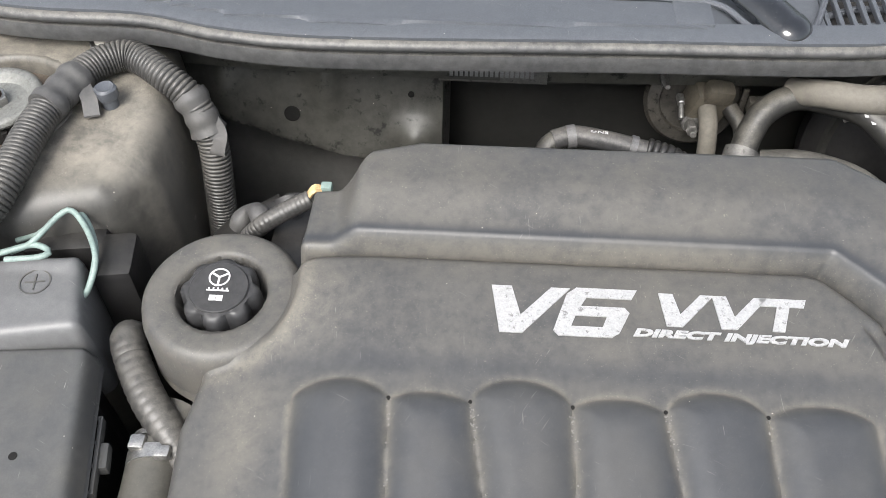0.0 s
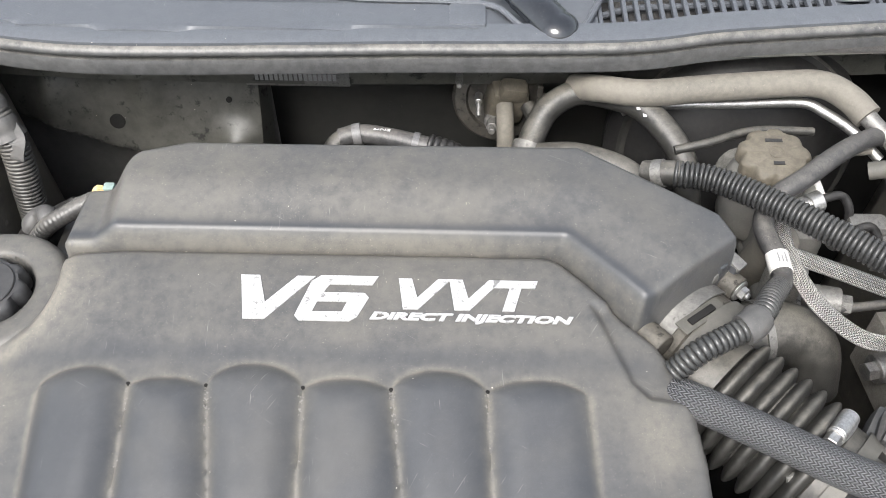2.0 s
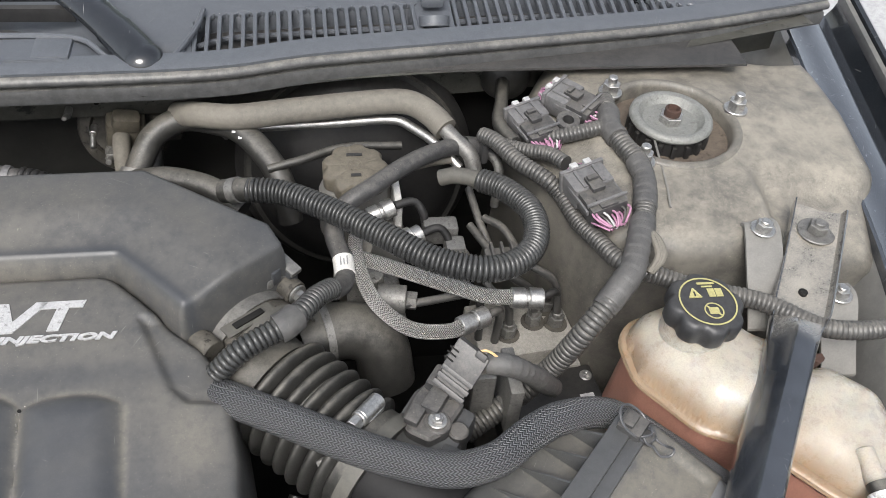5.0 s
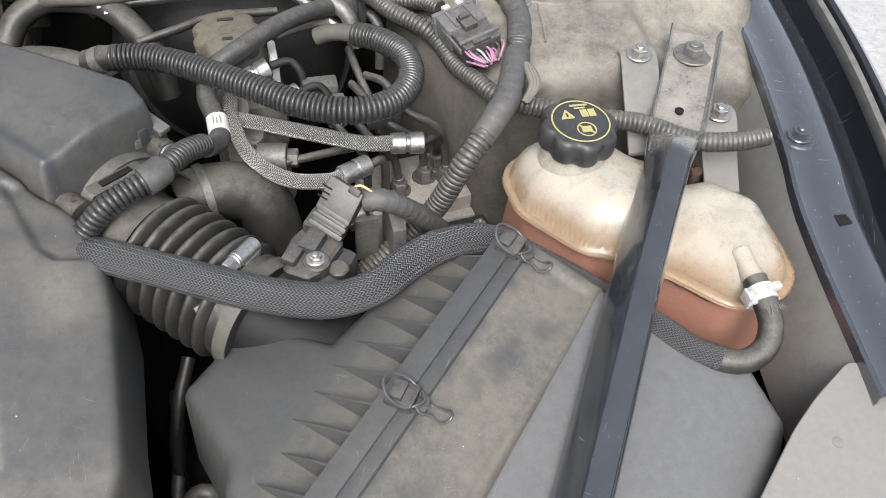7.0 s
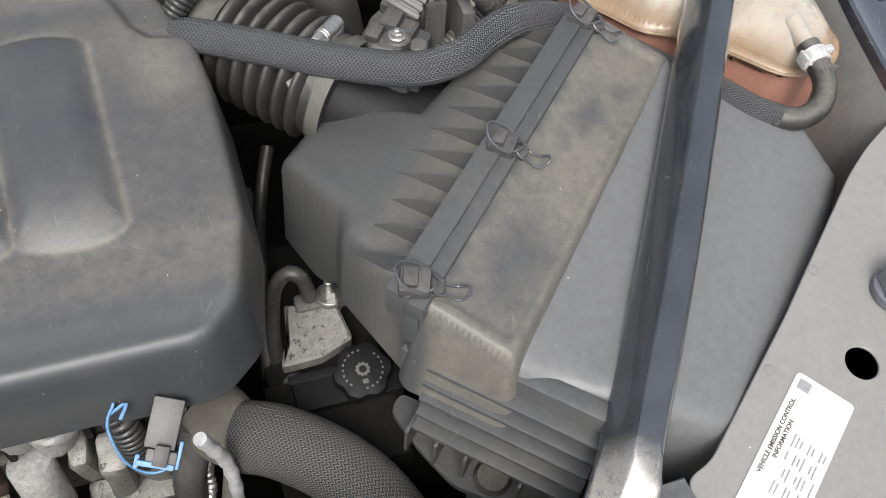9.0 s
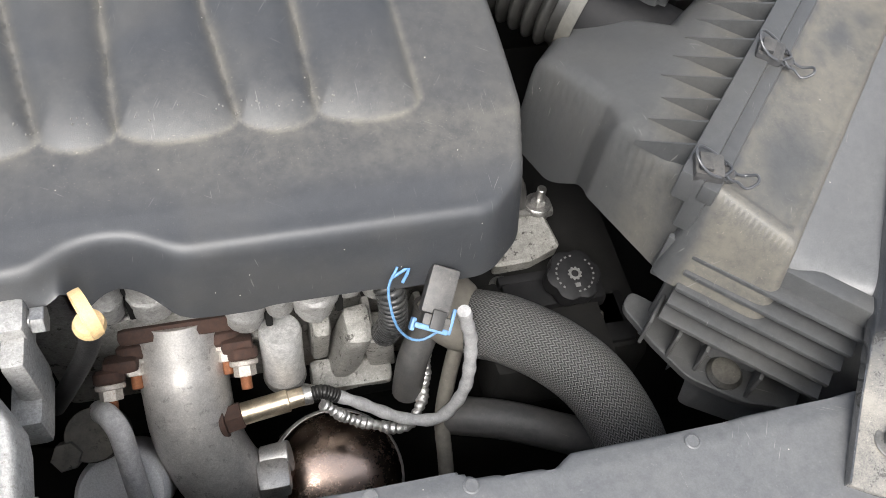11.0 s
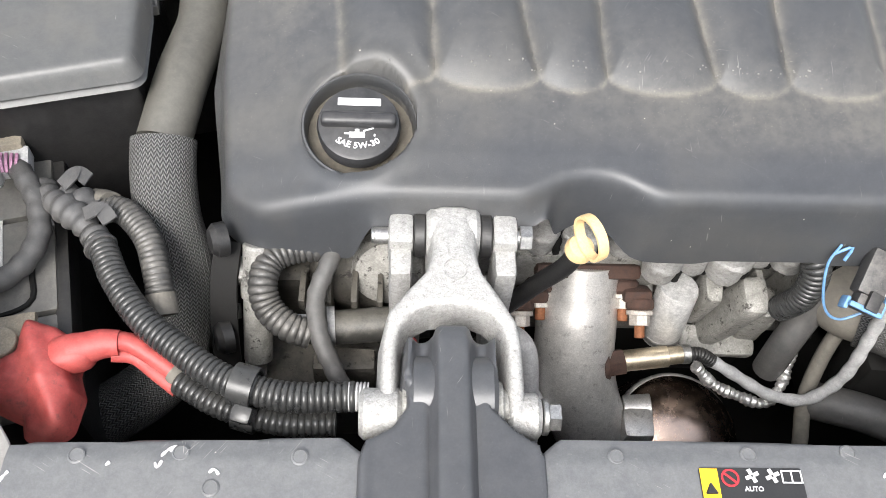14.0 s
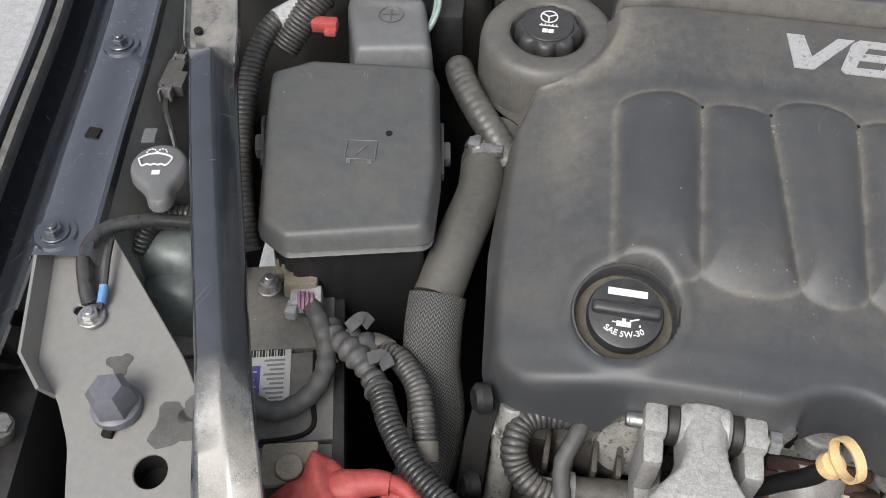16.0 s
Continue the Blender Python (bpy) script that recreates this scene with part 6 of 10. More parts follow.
part("cap_symbol", merged(lathe(ring_mark(0.0065, 0.0011), cm, 28), lathe(ring_mark(0.0035, 0.0009), cm, 24)), M_CAPTAN, res, "raised round symbol")
part("cap_print", box((0, 0.014, 0.0003), (0.016, 0.004, 0.0006), 0, cm), M_BLACK, res, "dark bar of worn print")
part("cap_print", box((0, -0.014, 0.0003), (0.010, 0.004, 0.0006), 0, cm), M_BLACK, res, "dark bar of worn print")
part("white_band", box((0.348, 0.628, 0.868), (0.008, 0.045, 0.05), 0.003), M_PAPER, res, "pale plastic edge of the reservoir")
mc = thing("master_cylinder", (0.33, 0.58, 0.80), "grimy aluminium brake master cylinder", "master cylinder")
part("cylinder", merged(cyl((0.315, 0.74, 0.81), (0.325, 0.52, 0.805), 0.026), cyl((0.31, 0.545, 0.80), (0.31, 0.545, 0.865), 0.018)), M_CASTDARK, mc)
part("tall_tube", cyl((0.298, 0.60, 0.78), (0.300, 0.56, 0.885), 0.018), M_RUBBER_TAN, mc)

# braided brake hoses and their fittings
def braided_hose(name, pts, r, ends, label):
    t = thing(name, pts[0], label, "hose")
    part("braid", tube(pts, r, 16, 0.004), M_STEELBRAID, t)
    for p, q in ends:
        p, q = Vector(p), Vector(q)
        part("fitting", merged(cyl(p, p.lerp(q, 0.45), r * 1.35), cyl(p.lerp(q, 0.40), p.lerp(q, 0.6), r * 1.1), cyl(p.lerp(q, 0.55), q, r * 1.4)), M_STEEL, t, "bright crimped metal fitting")
    return t


braided_hose("braided_brake_hose", [(0.318, 0.590, 0.894), (0.304, 0.572, 0.892), (0.300, 0.545, 0.892), (0.303, 0.517, 0.891), (0.314, 0.480, 0.891), (0.341, 0.453, 0.886), (0.376, 0.455, 0.876), (0.392, 0.463, 0.873)], 0.0070,
             (((0.388, 0.461, 0.8735), (0.415, 0.474, 0.872)), ((0.316, 0.588, 0.894), (0.341, 0.596, 0.900))), "steel braided brake hose curving to the modulator")
braided_hose("braided_brake_hose", [(0.300, 0.545, 0.885), (0.330, 0.528, 0.887), (0.374, 0.503, 0.889), (0.412, 0.484, 0.889), (0.440, 0.480, 0.888)], 0.0072,
             (((0.437, 0.480, 0.888), (0.467, 0.478, 0.886)),), "worn braided brake hose under the loom")
for pts, lab in (([(0.342, 0.597, 0.900), (0.362, 0.604, 0.898), (0.372, 0.598, 0.885), (0.374, 0.588, 0.86)], "thin dark brake line"), ([(0.365, 0.570, 0.886), (0.385, 0.577, 0.886), (0.395, 0.570, 0.872), (0.396, 0.56, 0.85)], "thin dark brake line"),
                 ([(0.466, 0.483, 0.880), (0.480, 0.490, 0.880), (0.488, 0.500, 0.868), (0.494, 0.528, 0.835), (0.497, 0.540, 0.812)], "bent dark line into the modulator"), ([(0.414, 0.476, 0.866), (0.428, 0.484, 0.866), (0.434, 0.492, 0.85), (0.436, 0.50, 0.80)], "short line into the modulator"),
                 ([(0.405, 0.575, 0.865), (0.415, 0.54, 0.868), (0.425, 0.505, 0.872), (0.444, 0.505, 0.85), (0.451, 0.508, 0.812)], "bent thin brake pipe"), ([(0.42, 0.595, 0.87), (0.43, 0.56, 0.875), (0.445, 0.52, 0.876), (0.472, 0.518, 0.85), (0.480, 0.522, 0.812)], "bent thin brake pipe"),
                 ([(0.435, 0.60, 0.875), (0.45, 0.575, 0.882), (0.462, 0.53, 0.882), (0.492, 0.520, 0.862), (0.503, 0.518, 0.812)], "bent thin brake pipe"), ([(0.40, 0.60, 0.86), (0.392, 0.56, 0.87), (0.398, 0.525, 0.872), (0.416, 0.505, 0.855), (0.420, 0.505, 0.80)], "bent thin brake pipe"),
                 ([(0.425, 0.64, 0.88), (0.43, 0.60, 0.872), (0.437, 0.57, 0.86), (0.44, 0.55, 0.84)], "bent thin brake pipe"), ([(0.335, 0.50, 0.862), (0.37, 0.505, 0.862), (0.41, 0.515, 0.858)], "thin straight brake pipe")):
    hose("brake_pipe", pts, 0.0042, M_BLACK if "dark" in lab else M_LOOM_DUST, lab, "pipe", 10, 0.004)
hose("pipe_fitting", [], 0, M_STEEL, "bright metal pipe fitting on the master cylinder", "fitting", fn=merged(cyl((0.345, 0.562, 0.882), (0.366, 0.571, 0.886), 0.010), cyl((0.352, 0.565, 0.883), (0.358, 0.568, 0.885), 0.012)))
hose("pipe_block", [], 0, M_DULL, "small metal pipe clip block", "clip", fn=merged(box((0.388, 0.588, 0.872), (0.035, 0.02, 0.022), 0.004), box((0.40, 0.566, 0.862), (0.02, 0.02, 0.03), 0.004)))
hose("pipe_comb", [], 0, M_CONN, "black plastic comb holding the brake pipes", "clip", fn=merged(box((0.440, 0.532, 0.880), (0.034, 0.026, 0.018), 0.004), *[box((0.430 + 0.010 * k, 0.534, 0.890), (0.003, 0.024, 0.010), 0.001) for k in range(3)]))
hose("cylinder_plug", [], 0, M_DULL, "hexagon plug on the master cylinder", "fitting", fn=merged(cyl((0.318, 0.512, 0.862), (0.345, 0.507, 0.862), 0.014), hexnut((0.345, 0.507, 0.862), (0.355, 0.505, 0.862), 0.009)))
mod = thing("brake_modulator", (0.44, 0.47, 0.80), "square aluminium brake modulator block with pipe nuts", "brake modulator")
MODM = resting(0.467, 0.518, 0.0, 0, 0, 6)
part("block", box((0, 0, 0.762), (0.102, 0.072, 0.075), 0.002, MODM), M_MOD, mod)
part("front_ledge", box((0.004, -0.041, 0.752), (0.096, 0.012, 0.060), 0.002, MODM), M_MOD, mod, "machined bright ledge")
part("control_unit", box((0.012, -0.074, 0.748), (0.10, 0.058, 0.064), 0.005, MODM), M_BLACK, mod, "black plastic control unit")
part("paper_label", box((0.045, -0.090, 0.7808), (0.014, 0.018, 0.0006), 0, MODM), M_GREYWIRE, mod, "small white printed label")
part("cover_screw", bolt(MODM @ Vector((0.052, -0.060, 0.780)), r=0.004, h=0.003), M_STEEL, mod)
for k, (x, y) in enumerate(((0.503, 0.518), (0.480, 0.522), (0.451, 0.508), (0.497, 0.540))):
    part("pipe_nut", merged(hexnut((x, y, 0.799), (x, y, 0.812), 0.0085), cyl((x, y, 0.811), (x, y, 0.818), 0.0055)), M_DULL, mod, "hexagon pipe nut")
    part("nut_seat", lathe([(0.0125, 0), (0.0120, 0.0008), (0.0095, 0.0006)], Matrix.Translation((x, y, 0.7996)), 24), M_ENGINE, mod, "dark ring round the nut")
part("side_bolt", merged(cyl((0.410, 0.492, 0.790), (0.396, 0.488, 0.790), 0.014), hexnut((0.398, 0.488, 0.790), (0.387, 0.485, 0.790), 0.009)), M_STEEL, mod, "side mounting bolt")
part("bracket", merged(box((0.425, 0.405, 0.85), (0.012, 0.05, 0.06), 0.002), box((0.40, 0.40, 0.855), (0.02, 0.006, 0.05), 0.002)), M_DULL, mod, "dull steel bracket")

# braided coolant hose round the back of the air box to the tank
tank_hose = thing("tank_hose", (0.4, 0.33, 0.88), "long black braided coolant hose to the coolant tank", "hose")
part("braided_sleeve", tube([(0.180, 0.392, 0.893), (0.197, 0.379, 0.899), (0.240, 0.354, 0.901), (0.300, 0.321, 0.901), (0.352, 0.303, 0.900), (0.390, 0.308, 0.900), (0.419, 0.327, 0.899), (0.452, 0.342, 0.898), (0.495, 0.346, 0.890), (0.540, 0.325, 0.872), (0.575, 0.290, 0.868), (0.600, 0.252, 0.874), (0.620, 0.224, 0.873), (0.640, 0.210, 0.870)], lambda s, l: 0.0140 - 0.0038 * float(step01(np.array(s / l), 0.5, 0.8)), 20, 0.005), M_BRAID, tank_hose)
part("rubber_end", tube([(0.634, 0.213, 0.870), (0.656, 0.204, 0.870), (0.675, 0.208, 0.876), (0.686, 0.224, 0.884), (0.688, 0.245, 0.890), (0.688, 0.262, 0.893)], 0.0098, 20, 0.005), M_RUBBER, tank_hose, "bare black rubber hose end")
part("spring_clamp", merged(lathe([(0.0100, 0), (0.0116, 0), (0.0116, 0.004), (0.0108, 0.0045), (0.0108, 0.009), (0.0116, 0.0095), (0.0116, 0.013), (0.0100, 0.013)], frame_to((0.688, 0.241, 0.889), (0.688, 0.262, 0.893)), 28), box((0.675, 0.244, 0.894), (0.008, 0.012, 0.003), 0.001), box((0.671, 0.243, 0.896), (0.003, 0.012, 0.012), 0.001), box((0.700, 0.250, 0.896), (0.008, 0.007, 0.006), 0.002)), M_CAN, tank_hose, "bright spring clamp")
part("lettering", letters("TANK", 0.0075, resting(0.6885, 0.229, 0.8965, 20, 5, 12), 0, 0, 1.0, 0.0002), M_DULL, tank_hose, "small lettering reading TANK")

# coolant tank
tank = thing("coolant_tank", (0.64, 0.34, 0.76), "yellowed translucent coolant tank holding pink coolant", "coolant tank")


def tank_sd(x, y):
    a = sd_poly([(0.567, 0.424), (0.568, 0.402), (0.596, 0.364), (0.638, 0.345), (0.644, 0.395), (0.600, 0.432)], x, y, 0.031)
    b = sd_poly([(0.664, 0.318), (0.690, 0.288), (0.706, 0.292), (0.708, 0.335), (0.690, 0.352), (0.660, 0.350)], x, y, 0.032)
    return soft_min(a, b, 0.020)


def tank_top(x, y):
    z = 0.905 + 0.008 * np.exp(-((x - 0.585) / 0.05) ** 2) - 0.006 * np.exp(-((x - 0.645) / 0.018) ** 2) + 0 * y
    z = z - 0.10 * np.maximum(0, 0.34 - y) - 0.004 * np.exp(-(((x - 0.70) / 0.014) ** 2 + ((y - 0.335) / 0.012) ** 2))
    return z + 0.008 * np.exp(-(((x - 0.690) / 0.014) ** 2 + ((y - 0.268) / 0.016) ** 2))


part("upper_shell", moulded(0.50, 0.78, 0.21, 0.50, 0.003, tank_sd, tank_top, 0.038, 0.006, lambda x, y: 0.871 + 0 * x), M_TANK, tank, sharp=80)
part("lower_shell", moulded(0.50, 0.78, 0.21, 0.50, 0.0022, lambda x, y: tank_sd(x, y) + 0.003, lambda x, y: 0.870 + 0 * x, 0.004, 0.010, lambda x, y: 0.74 + 0 * x), M_COOLANT, tank, "lower half tinted by pink coolant", sharp=80)
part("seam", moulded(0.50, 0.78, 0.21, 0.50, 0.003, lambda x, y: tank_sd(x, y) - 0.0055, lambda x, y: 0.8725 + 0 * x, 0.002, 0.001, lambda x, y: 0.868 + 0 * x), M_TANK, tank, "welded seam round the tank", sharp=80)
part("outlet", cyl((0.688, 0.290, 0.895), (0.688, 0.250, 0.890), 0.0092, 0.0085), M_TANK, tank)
part("vent_stub", merged(cyl((0.685, 0.377, 0.893), (0.685, 0.374, 0.907), 0.004), box((0.686, 0.376, 0.905), (0.009, 0.006, 0.005), 0.001)), M_RUST, tank, "small brown vent stub")
mcap = resting(0.584, 0.412, 0.926, 3, 2) @ Matrix.Diagonal((0.97, 0.97, 0.80, 1.0))
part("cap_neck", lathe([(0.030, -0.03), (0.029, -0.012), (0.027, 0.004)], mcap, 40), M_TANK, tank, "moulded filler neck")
cap = part("cap", lathe([(0.028, -0.002), (0.0335, 0.000), (0.0350, 0.004), (0.0352, 0.016), (0.0340, 0.0235), (0.0315, 0.0270), (0.0285, 0.0280), (0, 0.0285)], mcap, 96, 8, 0.11), M_CAP, tank, "black scalloped cap with yellow warning print")
cm = mcap @ Matrix.Translation((0, 0, 0.0284))
part("yellow_ring", lathe(ring_mark(0.0245, 0.0014), cm, 48), M_YELLOW, cap, "yellow printed ring")
part("warning_triangle", plate([(-0.0065, 0), (0.0065, 0), (0, 0.011)], 0.0004, cm @ Matrix.Translation((-0.010, 0.004, 0.0006))), M_YELLOW, cap, "yellow warning triangle")
part("triangle_mark", box((-0.010, 0.008, 0.0009), (0.0014, 0.005, 0.0004), 0, cm), M_BLACKPRINT, cap)
part("book_symbol", merged(box((0.0062, 0.009, 0.0003), (0.0062, 0.009, 0.0006), 0, cm), box((0.0132, 0.009, 0.0003), (0.0062, 0.009, 0.0006), 0, cm)), M_YELLOW, cap, "yellow handbook symbol")
part("no_entry_symbol", merged(lathe(ring_mark(0.0075, 0.0012), cm @ Matrix.Translation((0.002, -0.0105, 0)), 32), box((0.002, -0.0105, 0.0003), (0.015, 0.0014, 0.0006), 0, cm @ Matrix.Translation((0.002, -0.0105, 0)) @ Matrix.Rotation(-0.78, 4, 'Z') @ Matrix.Translation((-0.002, 0.0105, 0))), box((0.002, -0.0105, 0.0003), (0.009, 0.007, 0.0005), 0, cm)), M_YELLOW, cap, "yellow prohibition symbol")
part("worn_print", merged(box((0.004, 0.0195, 0.0003), (0.016, 0.0022, 0.0005), 0, cm), box((0.004, 0.016, 0.0003), (0.010, 0.0016, 0.0005), 0, cm)), M_YELLOW, cap, "yellow bar of worn print")
for p0, x, y, z in (((0.676, 0.502, 0.937), 0.664, 0.452, 0.920), ((0.743, 0.448, 0.900), 0.735, 0.42, 0.885)):
    br = thing("tank_bracket", p0, "grey steel tank bracket with a flange nut", "bracket", group="tank brackets")
    d = Vector((x, y, z)) - Vector(p0)
    part("strap", sweep([(-0.017, -0.002), (-0.017, 0.0015), (0.017, 0.0015), (0.017, -0.002)], spline([Vector(p0) + Vector((0, 0.014, -0.002)), Vector(p0) + Vector((0, 0, 0.0)), (x, y, z), (x - 0.002, y - 0.03, z - 0.03)], 0.006)[0], True), M_BODY, br)
    part("nut", bolt(Vector(p0) + Vector((0, 0, 0.001)), (0, 0, 1), 0.008, 0.007, 1.5), M_STEEL, br, "zinc flange nut")


# ---- wiring of the right side ----
harness = thing("wiring_harness", (0.55, 0.55, 0.93), "thick dusty taped wiring harness over the strut tower", "wiring harness")
part("trunk", loom([(0.574, 0.700, 0.945), (0.571, 0.675, 0.949), (0.566, 0.648, 0.950), (0.572, 0.615, 0.950), (0.579, 0.584, 0.950), (0.570, 0.538, 0.948), (0.553, 0.496, 0.946), (0.534, 0.457, 0.941), (0.512, 0.436, 0.929), (0.492, 0.421, 0.914), (0.480, 0.417, 0.894), (0.466, 0.416, 0.866), (0.445, 0.410, 0.845), (0.42, 0.400, 0.832), (0.385, 0.385, 0.818)], 0.0106, 0.0046, 0.12), M_LOOM_DUST, harness)


def wrapped(r, seed):
    """Radius of a taped length: overlapping turns with uneven edges."""
    return lambda s, l: r + 0.0006 * ((s / 0.0105 + 0.15 * math.sin(37 * s + seed)) % 1.0) + 0.0004 * math.sin(90 * s + seed)


part("tape_wrap", tube([(0.560, 0.512, 0.9465), (0.553, 0.496, 0.946), (0.543, 0.475, 0.944), (0.534, 0.457, 0.941), (0.522, 0.445, 0.935), (0.505, 0.431, 0.923)], wrapped(0.0115, 1), 20, 0.0014), M_TAPE, harness, "wrapped black cloth tape")
part("tape_wrap", tube([(0.571, 0.672, 0.949), (0.567, 0.655, 0.950), (0.566, 0.643, 0.950), (0.569, 0.628, 0.950)], wrapped(0.0116, 2), 20, 0.0014), M_TAPE, harness, "wrapped black cloth tape")
part("tape_wrap", tube([(0.577, 0.592, 0.950), (0.578, 0.570, 0.9495), (0.572, 0.545, 0.9483), (0.566, 0.527, 0.9474)], wrapped(0.0108, 3), 20, 0.0014), M_TAPE, harness, "wrapped black cloth tape")
for k in (-1, 0, 1):
    part("strand", tube([(0.556, 0.500, 0.950), (0.562 + 0.002 * k, 0.484, 0.951), (0.563 + 0.0025 * k, 0.468, 0.945), (0.552 + 0.001 * k, 0.458, 0.936)], 0.0032, 8, 0.004), M_RUBBER_TAN, harness, "pale sleeved strand beside the tape")
part("side_branch", loom([(0.440, 0.672, 0.925), (0.451, 0.654, 0.930), (0.467, 0.619, 0.932), (0.489, 0.594, 0.930), (0.503, 0.578, 0.922), (0.512, 0.545, 0.918), (0.522, 0.511, 0.924), (0.536, 0.477, 0.928), (0.568, 0.462, 0.924), (0.60, 0.447, 0.922), (0.650, 0.428, 0.922), (0.690, 0.398, 0.921), (0.725, 0.390, 0.921), (0.757, 0.392, 0.920)], 0.0088, 0.0044, 0.16), M_LOOM_DUST, harness)
part("connector_branch", loom([(0.452, 0.654, 0.928), (0.478, 0.636, 0.932), (0.498, 0.622, 0.938), (0.510, 0.602, 0.942)], 0.0078, 0.0042, 0.13), M_LOOM_DUST, harness)
part("connector_branch", loom([(0.500, 0.652, 0.934), (0.520, 0.648, 0.940), (0.545, 0.648, 0.946), (0.566, 0.650, 0.950)], 0.0082, 0.0042, 0.13), M_LOOM_DUST, harness)
part("firewall_lead", tube([(0.49, 0.80, 0.90), (0.475, 0.74, 0.915), (0.462, 0.69, 0.925), (0.47, 0.65, 0.93)], 0.0075, 14), M_RUBBER, harness)
part("grommet", lathe([(0.028, 0), (0.030, 0.004), (0.026, 0.010), (0.014, 0.016), (0, 0.017)], frame_to((0.495, 0.815, 0.90), (0.48, 0.75, 0.915)), 28), M_RUBBER, harness, "dusty rubber firewall grommet")
conn_mat = M_CONNGREY


def connector(x, y, z, turn, pitch, s, label):
    t = thing("wiring_connector", (x, y, z), label, "connector", group="wiring connectors")
    m = resting(x, y, z, pitch, 0, turn)
    part("body", merged(box((0.013 * s, 0, 0), (0.028 * s, 0.034 * s, 0.020 * s), 0.003, m), box((0.020 * s, 0, 0.010 * s), (0.012 * s, 0.016 * s, 0.004 * s), 0.001, m)), M_CONN, t, "black plug half")
    part("shell", merged(box((-0.013 * s, 0, 0), (0.026 * s, 0.038 * s, 0.023 * s), 0.003, m), box((-0.012 * s, 0.009 * s, 0.012 * s), (0.022 * s, 0.003 * s, 0.003 * s), 0.0008, m), box((-0.012 * s, -0.009 * s, 0.012 * s), (0.022 * s, 0.003 * s, 0.003 * s), 0.0008, m), box((-0.026 * s, 0, 0), (0.004 * s, 0.042 * s, 0.026 * s), 0.001, m)), conn_mat, t, "grey socket half")
    part("lever", merged(*[box((0.004 * s, v * 0.0185 * s, 0.004 * s), (0.034 * s, 0.0022 * s, 0.005 * s), 0.0008, m) for v in (1, -1)], box((0.020 * s, 0, 0.0125 * s), (0.0026 * s, 0.038 * s, 0.0026 * s), 0.0008, m)), M_CONNGREY, t, "grey locking lever")
    part("lock_tab", merged(box((-0.002 * s, 0, 0.0125 * s), (0.018 * s, 0.012 * s, 0.005 * s), 0.0012, m), box((-0.006 * s, 0, 0.016 * s), (0.005 * s, 0.010 * s, 0.004 * s), 0.001, m)), M_CONN, t)
    part("grey_latch", merged(box((-0.029 * s, 0.007 * s, 0.010 * s), (0.006 * s, 0.007 * s, 0.008 * s), 0.001, m), box((-0.029 * s, -0.006 * s, 0.010 * s), (0.006 * s, 0.007 * s, 0.008 * s), 0.001, m)), M_GREYWIRE, t, "pale grey locking slide")
    r2 = random.Random(int(1000 * x))
    for e in (1, -1):
        for k in range(22):
            y0, z0 = (-0.0165 + 0.0030 * (k % 12)) * s, r2.uniform(-0.006, 0.007) * s
            part("wire", tube([m @ Vector((e * 0.025 * s, y0, z0)), m @ Vector((e * 0.032 * s, y0 * 0.9 + r2.uniform(-0.002, 0.002), z0 + r2.uniform(-0.001, 0.002))), m @ Vector((e * 0.040 * s, y0 * 0.45, z0 * 0.4 - 0.002))], 0.0011, 6, 0.004), r2.choice((M_PINK, M_PINK, M_PINK, M_PINK, M_GREYWIRE, M_LOOM_DUST)), t, "thin coloured wire")
    return t


connector(0.494, 0.672, 0.934, -73, 8, 1.0, "dusty grey wiring connector with pink wires")
connector(0.540, 0.692, 0.9465, -48, 6, 1.0, "dusty grey wiring connector with pink wires")
connector(0.526, 0.553, 0.944, -76, 10, 1.08, "dusty grey wiring connector with pink wires")
hose("harness_clip", [], 0, M_CONN, "round grey plastic harness clip", "clip", fn=merged(lathe([(0.006, 0), (0.012, 0), (0.012, 0.014), (0.006, 0.014)], resting(0.526, 0.664, 0.936, 10), 20), box((0.544, 0.672, 0.938), (0.02, 0.012, 0.010), 0.003)))
hose("sealer_bead", [(0.612, 0.64, 0.943), (0.608, 0.609, 0.9415), (0.601, 0.560, 0.9405), (0.596, 0.535, 0.940)], 0.0012, M_BODY, "thin pale sealer bead on the strut tower", "sealer", 6)
hose("brown_leaf", [], 0, M_LEAF, "curled dry brown leaf on the strut tower", "leaf", fn=merged(*[tube([(0.575 + 0.02 * k, 0.790 + 0.006 * k, 0.947), (0.585 + 0.02 * k, 0.797, 0.953), (0.598 + 0.02 * k, 0.793 + 0.004 * k, 0.949)], lambda s, l: 0.0012 + 0.005 * math.sin(math.pi * s / l) ** 2, 6, 0.003) for k in range(3)]))


